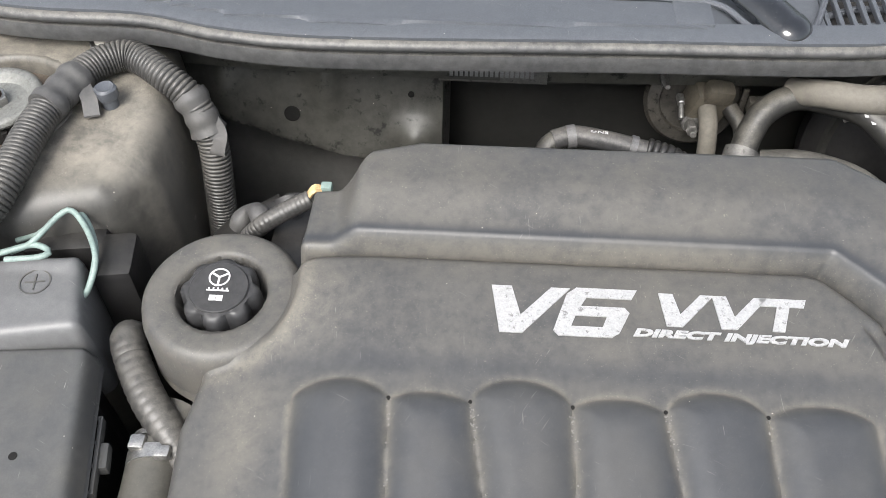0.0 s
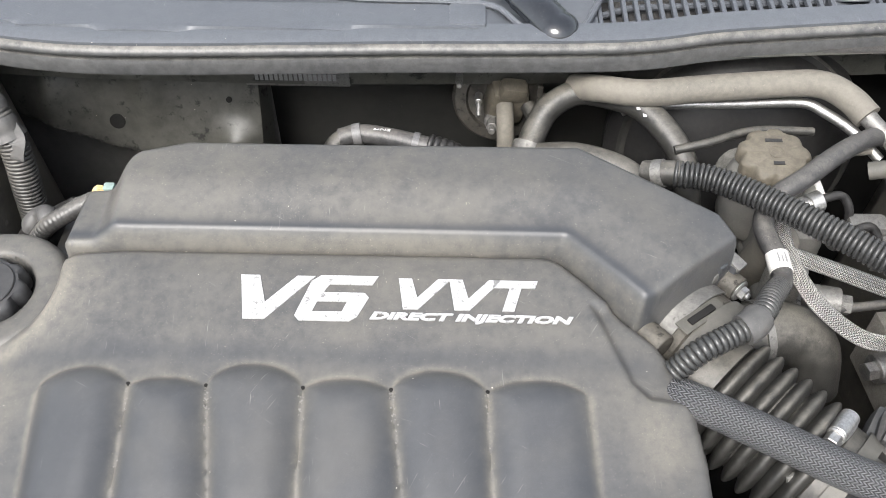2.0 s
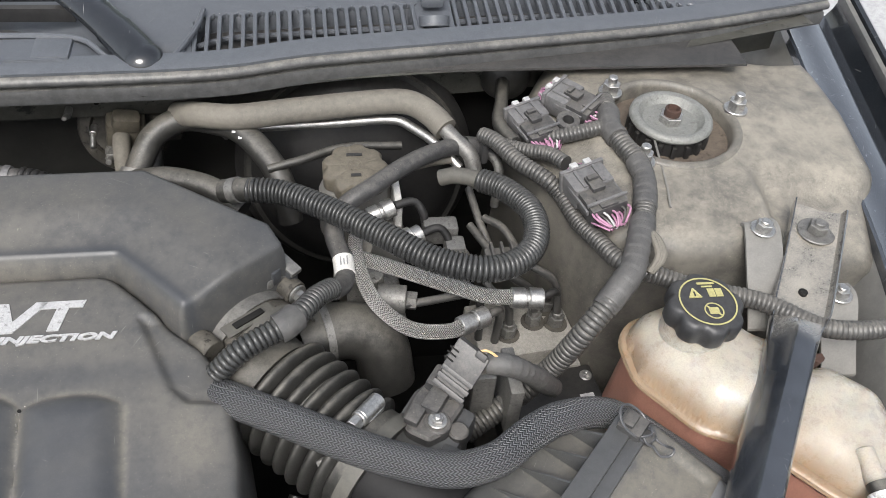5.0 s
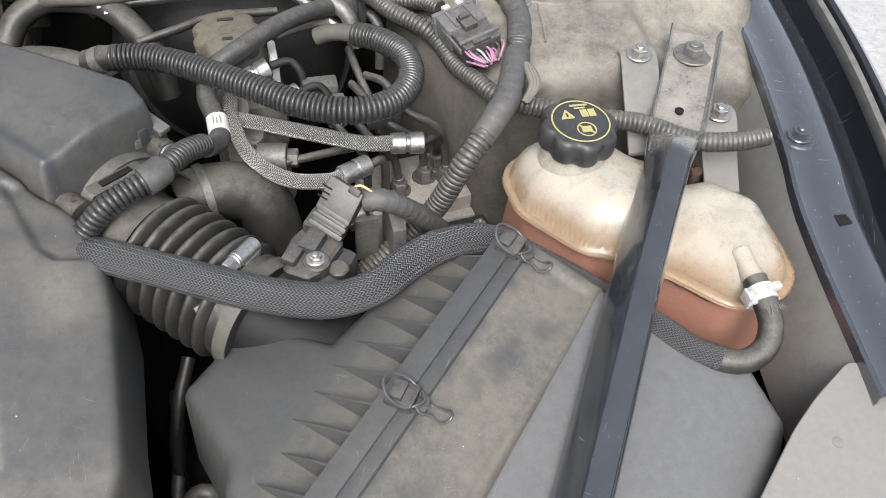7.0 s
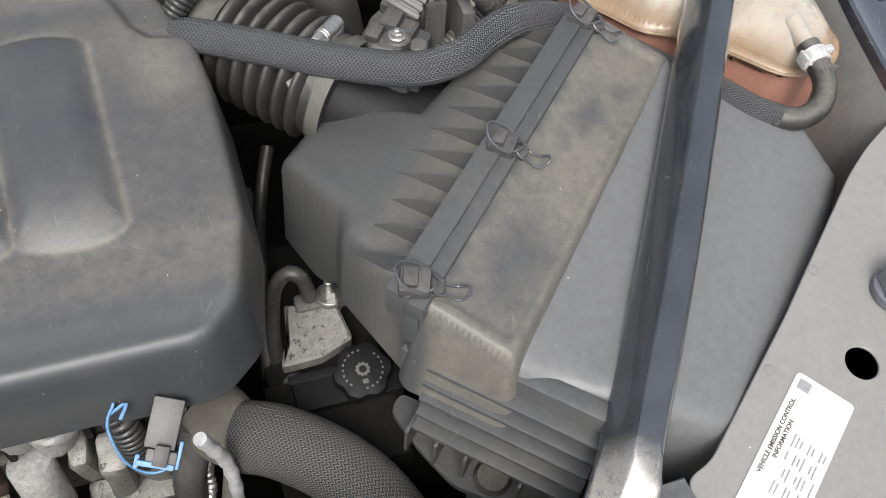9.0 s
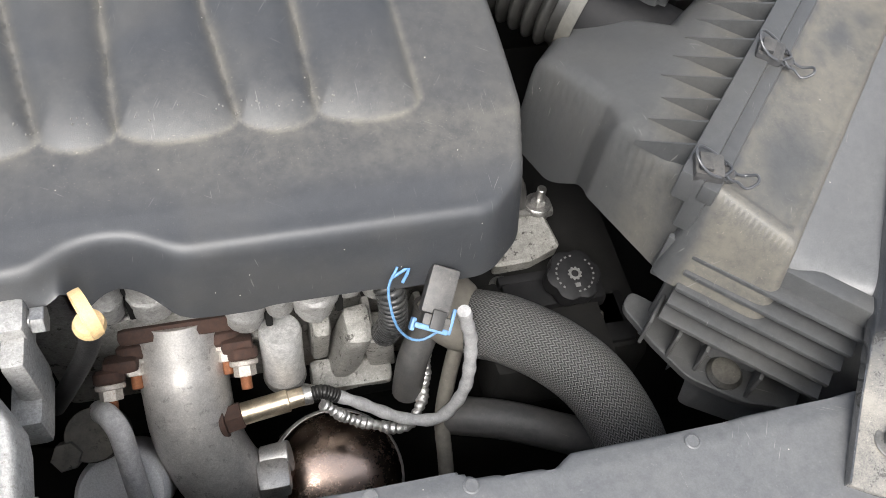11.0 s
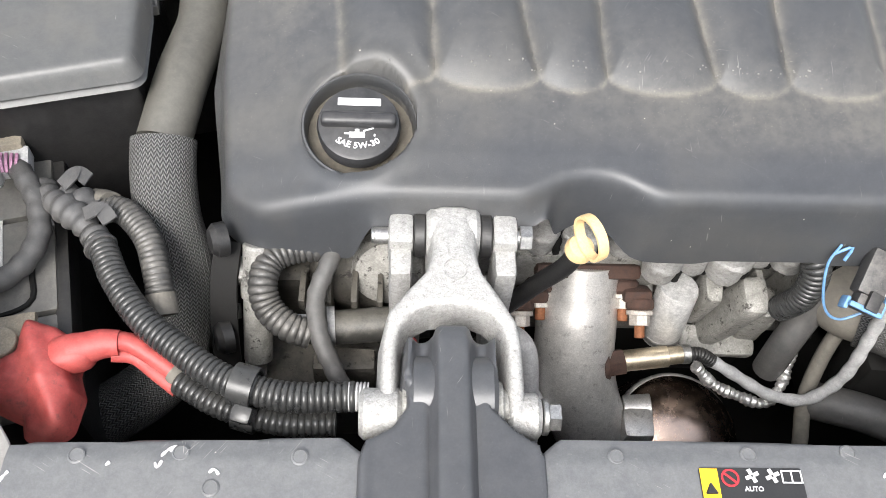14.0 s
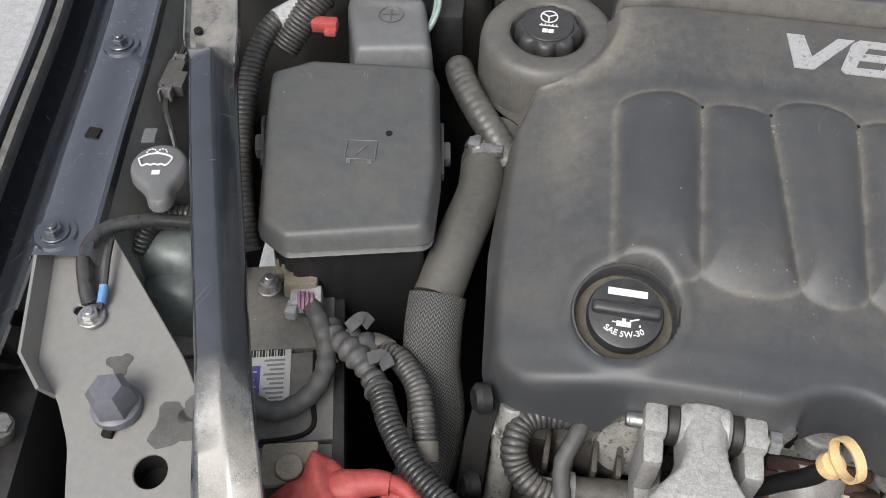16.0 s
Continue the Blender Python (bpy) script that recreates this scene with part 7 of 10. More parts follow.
# ---- support braces to the front ----
def brace(way, label, turn=1, pan=(0.16, 0.225), tail=(0.76, 0.88)):
    """A pressed black tube brace with flattened ends, from the inner wing to the front support."""
    t = thing("support_brace", way[-1], label, "brace", group="support braces")
    line, run = spline(way, 0.005)
    bm = bmesh.new()
    soil = bm.verts.layers.float.new("dust")
    rings = []
    for i, c in enumerate(line):
        f = run[i] / run[-1]
        d = (line[min(i + 1, len(line) - 1)] - line[max(i - 1, 0)]).normalized()
        side = Vector((d.y, -d.x, 0)).normalized()
        a = float(step01(np.array(f), *pan) * (1 - step01(np.array(f), *tail)))
        w = 0.0245 + (0.0192 - 0.0245) * a
        hgt = 0.0025 + 0.0135 * a
        lip = (1 - a) * (0.010 if f < 0.5 else 0.006)
        prof = [(-w, -hgt), (-w * 0.995, -hgt * 0.6 * a + lip), (-w * 0.95, -hgt * 0.38 * a + lip * 1.05), (-w * 0.86, -hgt * 0.22 * a + lip * 0.3), (-w * 0.16, hgt * 0.98), (-w * 0.06, hgt * 1.10 - 0.001 * (1 - a)), (w * 0.06, hgt * 1.12 - 0.001 * (1 - a)), (w * 0.80, hgt * 0.88 + lip * 0.3), (w * 0.93, hgt * 0.72 + lip * 1.05), (w, hgt * 0.45 + lip), (w, -hgt)]
        ring = [bm.verts.new(c + side * turn * u + Vector((0, 0, v))) for u, v in prof]
        for v, (u, _) in zip(ring, prof):
            v[soil] = (1 - a) ** 0.4 * (1.0 if abs(u) < 0.9 * w else 0.15)
        rings.append(ring)
    for a, b in zip(rings, rings[1:]):
        for j in range(len(a)):
            k = (j + 1) % len(a)
            bm.faces.new((a[j], a[k], b[k], b[j]))
    bm.faces.new(rings[0])
    bm.faces.new(rings[-1][::-1])
    bmesh.ops.recalc_face_normals(bm, faces=bm.faces)
    part("bar", bm, M_BRACE, t, sharp=28)
    return t


br_r = brace([(0.745, 0.526, 0.934), (0.722, 0.485, 0.928), (0.676, 0.408, 0.920), (0.598, 0.288, 0.912), (0.483, 0.102, 0.884), (0.398, -0.030, 0.858), (0.345, -0.115, 0.842)], "glossy black pressed steel support brace over the air box", -1, tail=(0.85, 0.93))
part("brace_bolt", bolt((0.731, 0.500, 0.9325), (0, 0, 1), 0.0095, 0.009, 1.9), M_DULL, br_r, "dark flanged brace bolt")
part("brace_hole", cyl((0.690, 0.433, 0.920), (0.690, 0.433, 0.9275), 0.004), M_DARK, br_r)
br_l = brace([(-0.722, 0.530, 0.928), (-0.703, 0.475, 0.928), (-0.676, 0.395, 0.926), (-0.642, 0.295, 0.918), (-0.594, 0.160, 0.896), (-0.550, 0.035, 0.868), (-0.519, -0.055, 0.845), (-0.500, -0.12, 0.842)], "glossy black pressed steel support brace over the battery", 1, (0.245, 0.29), (0.70, 0.86))
part("brace_bolt", cyl((-0.700, 0.458, 0.925), (-0.694, 0.440, 0.944), 0.005), M_RUSTBOLT, br_l, "rusty brace stud")
part("brace_hole", cyl((-0.682, 0.375, 0.925), (-0.682, 0.375, 0.9335), 0.004), M_DARK, br_l)
part("front_bolt", bolt((-0.517, -0.064, 0.8485), (0, 0, 1), 0.0078, 0.008, 1.65), M_DULL, br_l, "grey flanged front bolt")
part("front_bolt", bolt((0.365, -0.085, 0.8485), (0, 0, 1), 0.0078, 0.008, 1.65), M_DULL, br_r, "grey flanged front bolt")

# ---- front support ----
support = thing("radiator_support", (0.0, -0.10, 0.80), "wide dusty grey steel front radiator support with bolt holes", "radiator support")


def tie_z(y):
    return 0.840 + 0.15 * y


def sloped(bm, lift=0.0):
    for v in bm.verts:
        v.co.z += tie_z(v.co.y) + lift
    return bm


L_PLATE = [(-0.704, 0.186), (-0.730, 0.176), (-0.744, 0.160), (-0.716, 0.062), (-0.690, 0.040), (-0.668, 0.008), (-0.652, -0.036), (-0.600, -0.080), (-0.550, -0.200), (-0.470, -0.200), (-0.470, -0.050), (-0.4985, -0.013), (-0.520, -0.012), (-0.560, 0.030), (-0.603, 0.086)]
R_PLATE = [(0.742, 0.190), (0.700, 0.166), (0.672, 0.146), (0.560, 0.046), (0.461, -0.036), (0.440, -0.042), (0.440, -0.200), (0.600, -0.200), (0.700, -0.06), (0.745, 0.05), (0.765, 0.170)]
part("left_plate", sloped(plate(rounded(L_PLATE, 0.010), 0.003, holes=((-0.600, 0.0, 0.0125), (-0.702, 0.112, 0.004)))), M_TIE, support, "dusty grey end plate")
# black cup added under the plate's hole to give its shade
part("hole_shade_cup", lathe([(0.0128, 0.0005), (0.0136, -0.001), (0.0136, -0.022), (0.0, -0.0225), (0.0, -0.0215), (0.0128, -0.021), (0.0128, 0.0005)], Matrix.Translation((-0.600, 0.0, tie_z(0.0) - 0.002)), 32), M_DARK, support, "added black cup painting the hole's shade")
part("right_plate", sloped(plate(rounded(R_PLATE, 0.010), 0.003, holes=((0.600, 0.0, 0.0125),))), M_TIE, support, "dusty grey end plate")
part("plate_lip", sweep([(-0.001, -0.002), (0.006, 0.018), (0.0085, 0.018), (0.002, -0.004)], [(-0.742, 0.158, tie_z(0.158)), (-0.716, 0.064, tie_z(0.064)), (-0.692, 0.042, tie_z(0.042))], True), M_TIE, support)


def bar_top(x, y):
    return 0.8365 + 0.004 * step01(-y, 0.042, 0.060) + 0 * x - 0.002 * step01(-y, 0.11, 0.14)


BAR_L = [(-0.472, -0.200), (-0.472, -0.048), (-0.455, -0.046), (-0.276, -0.041), (-0.262, -0.052), (-0.258, -0.200)]
BAR_R = [(-0.156, -0.200), (-0.155, -0.052), (-0.143, -0.041), (0.088, -0.043), (0.100, -0.050), (0.150, -0.054), (0.162, -0.046), (0.225, -0.046), (0.44, -0.040), (0.44, -0.200)]
bar_l = part("bar", moulded(-0.50, -0.23, -0.22, -0.02, 0.0022, lambda x, y: sd_poly(BAR_L, x, y, 0.0), bar_top, 0.003, 0.003, lambda x, y: 0.80 + 0 * x), M_TIE_BLACK, support, "dark grey front bar", sharp=50)
bar_r = part("bar", moulded(-0.18, 0.46, -0.22, -0.02, 0.0022, lambda x, y: sd_poly(BAR_R, x, y, 0.0), bar_top, 0.003, 0.003, lambda x, y: 0.80 + 0 * x), M_TIE_BLACK, support, "dark grey front bar", sharp=50)
for x, y, b in ((-0.028, -0.052, bar_r), (0.035, -0.050, bar_r), (-0.110, -0.054, bar_r), (0.095, -0.056, bar_r), (0.24, -0.056, bar_r), (-0.30, -0.056, bar_l), (-0.37, -0.054, bar_l), (-0.43, -0.056, bar_l), (-0.35, -0.075, bar_l)):
    z = float(bar_top(np.array(x), np.array(y)))
    part("push_pin", lathe([(0.0052, -0.001), (0.0052, 0.0006), (0.0042, 0.0012), (0.0040, 0.0007), (0, 0.0007)], Matrix.Translation((x, y, z)), 20), M_TIE_BLACK, b)
for x, y in ((-0.49, -0.035), (-0.565, 0.055), (0.60, 0.075), (0.53, 0.012), (0.70, 0.13), (-0.56, -0.09)):
    part("spot_weld", lathe([(0.0045, -0.001), (0.0045, 0.0006), (0.0035, 0.0009), (0, 0.0009)], Matrix.Translation((x, y, tie_z(y))), 18), M_TIE, support)
# chips in the paint of the front bar
for k, pts in enumerate(([(-0.487, -0.074), (-0.481, -0.074), (-0.478, -0.081), (-0.474, -0.076), (-0.472, -0.078)], [(-0.4715, -0.076), (-0.469, -0.070), (-0.4665, -0.066)], [(-0.381, -0.056), (-0.378, -0.052), (-0.374, -0.049), (-0.376, -0.053)], [(-0.384, -0.060), (-0.382, -0.063), (-0.380, -0.059)], [(-0.412, -0.062), (-0.410, -0.060)], [(-0.352, -0.066), (-0.349, -0.064), (-0.346, -0.067)], [(0.052, -0.066), (0.055, -0.063)])):
    top = [(x, y, (tie_z(y) if x < -0.473 else float(bar_top(np.array(x), np.array(y)))) + 0.0004) for x, y in pts]
    part("paint_chip", tube(top, lambda s, l: 0.0006 + 0.0005 * abs(math.sin(700 * s)), 6, 0.0012), M_WHITE, support, "pale chip in the paint")
# wet stains on the end plate
M_STAIN = material("damp_stain", (0.085, 0.082, 0.076), 0.45, bump=0.1, vary=0.2)
rs = random.Random(9)
for cx, cy, r in ((-0.652, 0.074, 0.011), (-0.594, 0.034, 0.021), (-0.583, 0.048, 0.013)):
    pts = []
    for k in range(26):
        a = 2 * math.pi * k / 26
        q = r * (0.86 + 0.22 * math.sin(3 * a + cx * 50) + rs.uniform(-0.06, 0.06))
        pts.append((cx + q * math.cos(a), cy + q * math.sin(a) * 0.9))
    part("damp_stain", sloped(plate(pts, 0.0003, b=0), 0.0005), M_STAIN, support, "dark damp stain")


def rest(x, y):
    b = thing("hood_bump_stop", (x, y, tie_z(y)), "tall grey hexagonal hood bump stop on the front support", "bump stop", group="hood bump stops")
    part("hex_head", lathe([(0.0160, 0.006), (0.0172, 0.010), (0.0168, 0.026), (0.0118, 0.0335), (0, 0.0345)], Matrix.Translation((x, y, tie_z(y))) @ Matrix.Rotation(0.3, 4, 'Z'), 6), M_HEX, b)
    part("collar", lathe([(0.0178, 0), (0.0190, 0.002), (0.0185, 0.008), (0.015, 0.010)], Matrix.Translation((x, y, tie_z(y))), 28), M_HEX, b)
    part("shank", box((x, y - 0.020, tie_z(y) - 0.001), (0.008, 0.006, 0.006), 0.001), M_DARK, b)


rest(-0.640, 0.040)
rest(0.652, 0.042)

# labels on the support
el = thing("emission_label", (0.52, -0.03, 0.843), "white printed emission control label on the support", "label")
ang = math.atan2(0.71, 0.86)
lm = Matrix.Translation((0.516, -0.050, tie_z(-0.050) + 0.0008)) @ Matrix.Rotation(math.atan(0.15), 4, 'X') @ Matrix.Rotation(ang, 4, 'Z')
part("paper", plate(rounded([(-0.075, -0.022), (0.062, -0.022), (0.062, 0.022), (-0.075, 0.022)], 0.004), 0.0004, lm, 0), M_PAPER, el)
part("lettering", letters("VEHICLE EMISSION CONTROL", 0.0046, lm @ Matrix.Translation((0.010, 0.0165, 0.0002)), 0, 0.0001, 1.0, 0.00012), M_BLACKPRINT, el, "black lettering reading VEHICLE EMISSION CONTROL")
part("lettering", letters("INFORMATION", 0.0046, lm @ Matrix.Translation((0.010, 0.0115, 0.0002)), 0, 0.0001, 1.0, 0.00012), M_BLACKPRINT, el, "black lettering reading INFORMATION")
for k in range(9):
    for j in range(7):
        if (k * 5 + j * 3) % 7 < 5:
            part("print_bar", box((-0.062 + 0.0125 * j, 0.0050 - 0.0029 * k, 0.0003), (0.0105 - 0.002 * ((k + j) % 3), 0.0010, 0.0003), 0, lm), M_GREYPRINT, el)
part("black_square", box((-0.068, 0.013, 0.0003), (0.008, 0.008, 0.0003), 0, lm), M_BLACKPRINT, el)
part("code_patch", box((0.054, 0.014, 0.0003), (0.008, 0.009, 0.0003), 0, lm), M_GREYPRINT, el, "grey patch of fine print")
fl = thing("fan_warning_label", (-0.03, -0.07, 0.841), "black warning label with yellow and white symbols", "label")
fm = Matrix.Translation((-0.031, -0.0735, 0.8415)) @ Matrix.Scale(0.9, 4)
part("backing", plate(rounded([(-0.034, -0.016), (0.036, -0.016), (0.036, 0.014), (-0.034, 0.014)], 0.002), 0.0004, fm, 0), M_BLACKPRINT, fl)
part("yellow_field", box((-0.0275, -0.001, 0.0003), (0.012, 0.0285, 0.0004), 0, fm), M_AMBER, fl, "yellow field")
part("triangle", plate([(-0.0045, 0), (0.0045, 0), (0, 0.008)], 0.0004, fm @ Matrix.Translation((-0.0275, -0.004, 0.0008))), M_BLACKPRINT, fl)
part("no_entry_sign", merged(lathe(ring_mark(0.0048, 0.0013), fm @ Matrix.Translation((-0.0135, 0.007, 0.0003)), 28), box((0, 0, 0.0003), (0.011, 0.0014, 0.0004), 0, fm @ Matrix.Translation((-0.0135, 0.007, 0.0003)) @ Matrix.Rotation(-0.7, 4, 'Z'))), M_REDPRINT, fl, "red prohibition sign")
for cx in (0.0015, 0.0155):
    part("fan_symbol", merged(*[box((0.0028, 0, 0.0003), (0.0042, 0.0026, 0.0004), 0, fm @ Matrix.Translation((cx, 0.0085, 0.0003)) @ Matrix.Rotation(a * math.pi / 2 + 0.4, 4, 'Z')) for a in range(4)]), M_WHITE, fl, "white fan symbol")
part("book_symbol", merged(*[box((0.0285 + dx, 0.008 + dy, 0.0005), (sx, sy, 0.0004), 0, fm) for dx, dy, sx, sy in ((0, 0.004, 0.013, 0.001), (0, -0.004, 0.013, 0.001), (-0.0065, 0, 0.001, 0.009), (0.0065, 0, 0.001, 0.009), (0, 0, 0.001, 0.009))]), M_WHITE, fl, "white handbook symbol")
part("lettering", letters("AUTO", 0.0046, fm @ Matrix.Translation((0.0015, -0.0005, 0.0004)), 0, 0.00008, 1.0, 0.00012), M_WHITE, fl, "white lettering reading AUTO")

# ---- engine mount and torque strut ----
mount = thing("engine_mount_bracket", (-0.207, 0.06, 0.81), "rough cast aluminium forked engine mount bracket", "engine mount")
FORK = [(-0.2235, 0.128), (-0.1885, 0.128), (-0.1895, 0.084), (-0.186, 0.073), (-0.172, 0.051), (-0.1645, 0.038), (-0.162, 0.024), (-0.1610, -0.028), (-0.1735, -0.028), (-0.1740, 0.022), (-0.178, 0.035), (-0.185, 0.0425), (-0.195, 0.0465), (-0.209, 0.0475), (-0.224, 0.0460), (-0.234, 0.0405), (-0.241, 0.031), (-0.2430, 0.020), (-0.2430, -0.028), (-0.2555, -0.028), (-0.2545, 0.026), (-0.251, 0.043), (-0.238, 0.060), (-0.226, 0.074), (-0.2225, 0.086)]
fork_top = lambda x, y: 0.846 - 0.0009 * np.maximum(0, 0.09 - y) / 0.012 - 0.06 * np.maximum(0, 0.05 - y) - 0.0035 * step01(np.abs(x + 0.2065), 0.006, 0.016) * step01(y, 0.084, 0.094)
part("fork", moulded(-0.28, -0.135, -0.045, 0.145, 0.0016, lambda x, y: sd_poly(FORK, x, y, -0.0008), fork_top, 0.0045, 0.003, lambda x, y: fork_top(x, y) - 0.028), M_CAST, mount, "forked arm with rounded edges", sharp=60)
part("leg_boss", cyl((-0.267, -0.020, 0.820), (-0.240, -0.020, 0.820), 0.0165, seg=28, b=0.003), M_CAST, mount)
part("leg_boss", cyl((-0.173, -0.020, 0.818), (-0.151, -0.020, 0.818), 0.0150, seg=28, b=0.003), M_CAST, mount)
part("top_boss", merged(cyl((-0.2250, 0.116, 0.826), (-0.1870, 0.116, 0.826), 0.019, seg=28, b=0.003), box((-0.206, 0.118, 0.832), (0.036, 0.03, 0.02), 0.004)), M_CAST, mount)
part("cast_mark", lathe(ring_mark(0.0075, 0.0009, 0.0008), Matrix.Translation((-0.206, 0.074, 0.8456)), 24), M_CAST, mount, "raised round casting mark")
part("leg_bolt", merged(cyl((-0.150, -0.020, 0.818), (-0.146, -0.020, 0.818), 0.012), hexnut((-0.147, -0.020, 0.818), (-0.138, -0.020, 0.818), 0.0095)), M_STEEL, mount, "steel bolt head")
part("cross_bolt", merged(cyl((-0.262, 0.113, 0.826), (-0.15, 0.113, 0.826), 0.006), hexnut((-0.158, 0.113, 0.826), (-0.149, 0.113, 0.826), 0.0095), cyl((-0.264, 0.113, 0.826), (-0.252, 0.113, 0.826), 0.0055)), M_STEEL, mount, "steel cross bolt")
clev = thing("mount_clevis", (-0.206, 0.12, 0.80), "rough cast aluminium clevis bolted to the engine", "bracket")
for x in (-0.2425, -0.1690):
    part("arm", merged(box((x, 0.112, 0.822), (0.0185, 0.026, 0.034), 0.005), box((x, 0.095, 0.795), (0.0165, 0.034, 0.07), 0.006), box((x + (0.004 if x < -0.2 else -0.004), 0.085, 0.765), (0.022, 0.05, 0.035), 0.006)), M_CAST, clev)
for x in (-0.2295, -0.1825):
    part("bush", cyl((x - 0.004, 0.114, 0.826), (x + 0.004, 0.114, 0.826), 0.016), M_BLACK, clev, "black rubber bush")
strut = thing("torque_strut", (-0.209, -0.06, 0.80), "black pressed steel engine torque strut on the support", "torque strut")
ST = [(-0.2365, 0.022), (-0.2205, 0.024), (-0.218, 0.029), (-0.198, 0.029), (-0.1955, 0.024), (-0.1815, 0.022), (-0.1830, -0.008), (-0.1860, -0.011), (-0.1855, -0.024), (-0.170, -0.040), (-0.158, -0.048), (-0.155, -0.056), (-0.155, -0.205), (-0.264, -0.205), (-0.2645, -0.058), (-0.261, -0.047), (-0.245, -0.038), (-0.2355, -0.024), (-0.2360, -0.011), (-0.2385, -0.008)]


def strut_top(x, y):
    c = np.abs(x + 0.2085)
    ridge = np.exp(-(c / 0.0118) ** 8)
    z = 0.8440 + 0.0095 * ridge - 0.0015 * np.exp(-((c - 0.0145) / 0.002) ** 2) * (y < 0)
    z = z - 0.0065 * np.exp(-((c - 0.019) / 0.0050) ** 4) * step01(y, -0.006, -0.002) + 0.004 * step01(c, 0.024, 0.027) * step01(y, -0.006, 0.0)
    z = z - 0.35 * np.maximum(0, y - 0.019)
    return z + 0.003 * np.exp(-((y + 0.008) / 0.006) ** 2) * (1 - ridge) * (np.abs(x + 0.2095) > 0.018) + 0.0015 * np.exp(-((np.abs(x + 0.2085) - 0.0535) / 0.004) ** 2) * (y < -0.04)


part("pressing", moulded(-0.29, -0.13, -0.22, 0.04, 0.0022, lambda x, y: sd_poly(ST, x, y, 0.0015), strut_top, 0.004, 0.003, lambda x, y: 0.815 + 0 * x), M_STRUT, strut, sharp=50)
part("eye", cyl((-0.236, -0.008, 0.822), (-0.180, -0.008, 0.822), 0.026, seg=32, b=0.003), M_STRUT, strut)
part("bush", merged(cyl((-0.246, -0.016, 0.820), (-0.172, -0.016, 0.820), 0.013), cyl((-0.240, -0.016, 0.820), (-0.176, -0.016, 0.820), 0.018)), M_CASTDARK, strut, "stained rubber and metal bush")
part("spring_stub", tube([(-0.206, 0.016, 0.84), (-0.206, 0.030, 0.826), (-0.206, 0.045, 0.80)], ribbed(0.0085, 0.003, 0.15), 14, 0.0006), M_LOOM, strut)

# ---- front of the engine ----
head = thing("engine_casting", (0.0, 0.20, 0.60), "stained cast aluminium cylinder head under the cover", "cylinder head")
part("block", merged(box((-0.02, 0.255, 0.66), (0.36, 0.14, 0.22), 0.01), box((-0.02, 0.215, 0.735), (0.30, 0.06, 0.06), 0.01)), M_CASTDARK, head)
rb = random.Random(12)
for x, r, y, z in ((-0.126, 0.013, 0.152, 0.742), (-0.094, 0.0165, 0.152, 0.742), (-0.055, 0.0145, 0.152, 0.742), (-0.025, 0.0155, 0.146, 0.738), (0.001, 0.013, 0.150, 0.745), (0.030, 0.0185, 0.148, 0.742), (0.058, 0.012, 0.155, 0.748), (0.082, 0.016, 0.152, 0.748), (0.106, 0.012, 0.16, 0.75)):
    if x < -0.04:
        y, z = y + 0.011, z + 0.008
    web = box((0, 0.020, 0.006), (r * 1.35, 0.036, 0.052), 0.004, resting(x, y - 0.003, z + 0.004, -8, 0, rb.uniform(-14, 14)))
    drum = lathe([(0, -0.020), (r * 0.80, -0.0205), (r * 0.92, -0.017), (r * 0.95, -0.004), (r * 1.04, 0.000), (r * 1.04, 0.006), (r * 0.93, 0.009), (r * 0.92, 0.045), (0, 0.046)], resting(x, y + 0.004, z + 0.004, rb.uniform(-4, 8), rb.uniform(-6, 6), 0), 18)
    part("casting_boss", rough(merged(drum, web), 0.0013, 120.0, 1, x * 50), M_CAST, head)
    # near-black block painting the shade between neighbouring bosses
    part("boss_gap_shade", box((x + r + 0.002, y + 0.012, z - 0.004), (0.006, 0.02, 0.05), 0.002), M_DARK, head, "dark block painting the shade between the bosses")
part("casting_rail", box((0, 0, 0), (0.15, 0.02, 0.014), 0.005, resting(-0.075, 0.176, 0.716, 12)), M_CASTDARK, head, "rough cast rail under the bosses")
for x, z in ((0.100, 0.69), (0.118, 0.66), (0.072, 0.665)):
    part("casting_rib", box((0, 0, 0), (0.007, 0.03, 0.07), 0.003, resting(x, 0.160, z, 10, 4, 0)), M_CASTDARK, head)
for c, s, turn in (((0.058, 0.150, 0.655), (0.022, 0.035, 0.11), 6), ((0.086, 0.156, 0.64), (0.026, 0.030, 0.09), -8), ((0.034, 0.162, 0.660), (0.016, 0.03, 0.07), 0), ((0.06, 0.148, 0.602), (0.075, 0.03, 0.016), 3), ((-0.03, 0.172, 0.655), (0.03, 0.02, 0.05), 4)):
    part("lower_web", rough(box((0, 0, 0), s, 0.006, resting(*c, 12, turn, 0)), 0.0022, 70.0, 2, turn), M_CASTDARK, head)
part("port_face", merged(box((-0.080, 0.178, 0.70), (0.13, 0.03, 0.05), 0.006)), M_CASTDARK, head)
manif = thing("exhaust_flange", (-0.08, 0.16, 0.66), "rusted exhaust flange with orange rusty studs", "exhaust flange")
d = Vector((0.0, -0.85, -0.52)).normalized()
EARS = ((-0.1190, 0.1515, 0.682), (-0.0455, 0.1515, 0.682), (-0.0325, 0.1350, 0.682), (-0.1385, 0.1325, 0.682))
flange = [box((0, 0, 0), (0.092, 0.066, 0.014), 0.006, resting(-0.081, 0.176, 0.690, -48))]
for (x, y, z), (r, h) in zip(EARS, ((0.0135, 0.014), (0.0140, 0.014), (0.0125, 0.013), (0.0125, 0.013))):
    flange.append(cyl(Vector((x, y, z)) - d * h, Vector((x, y, z)), r, seg=22, b=0.003))
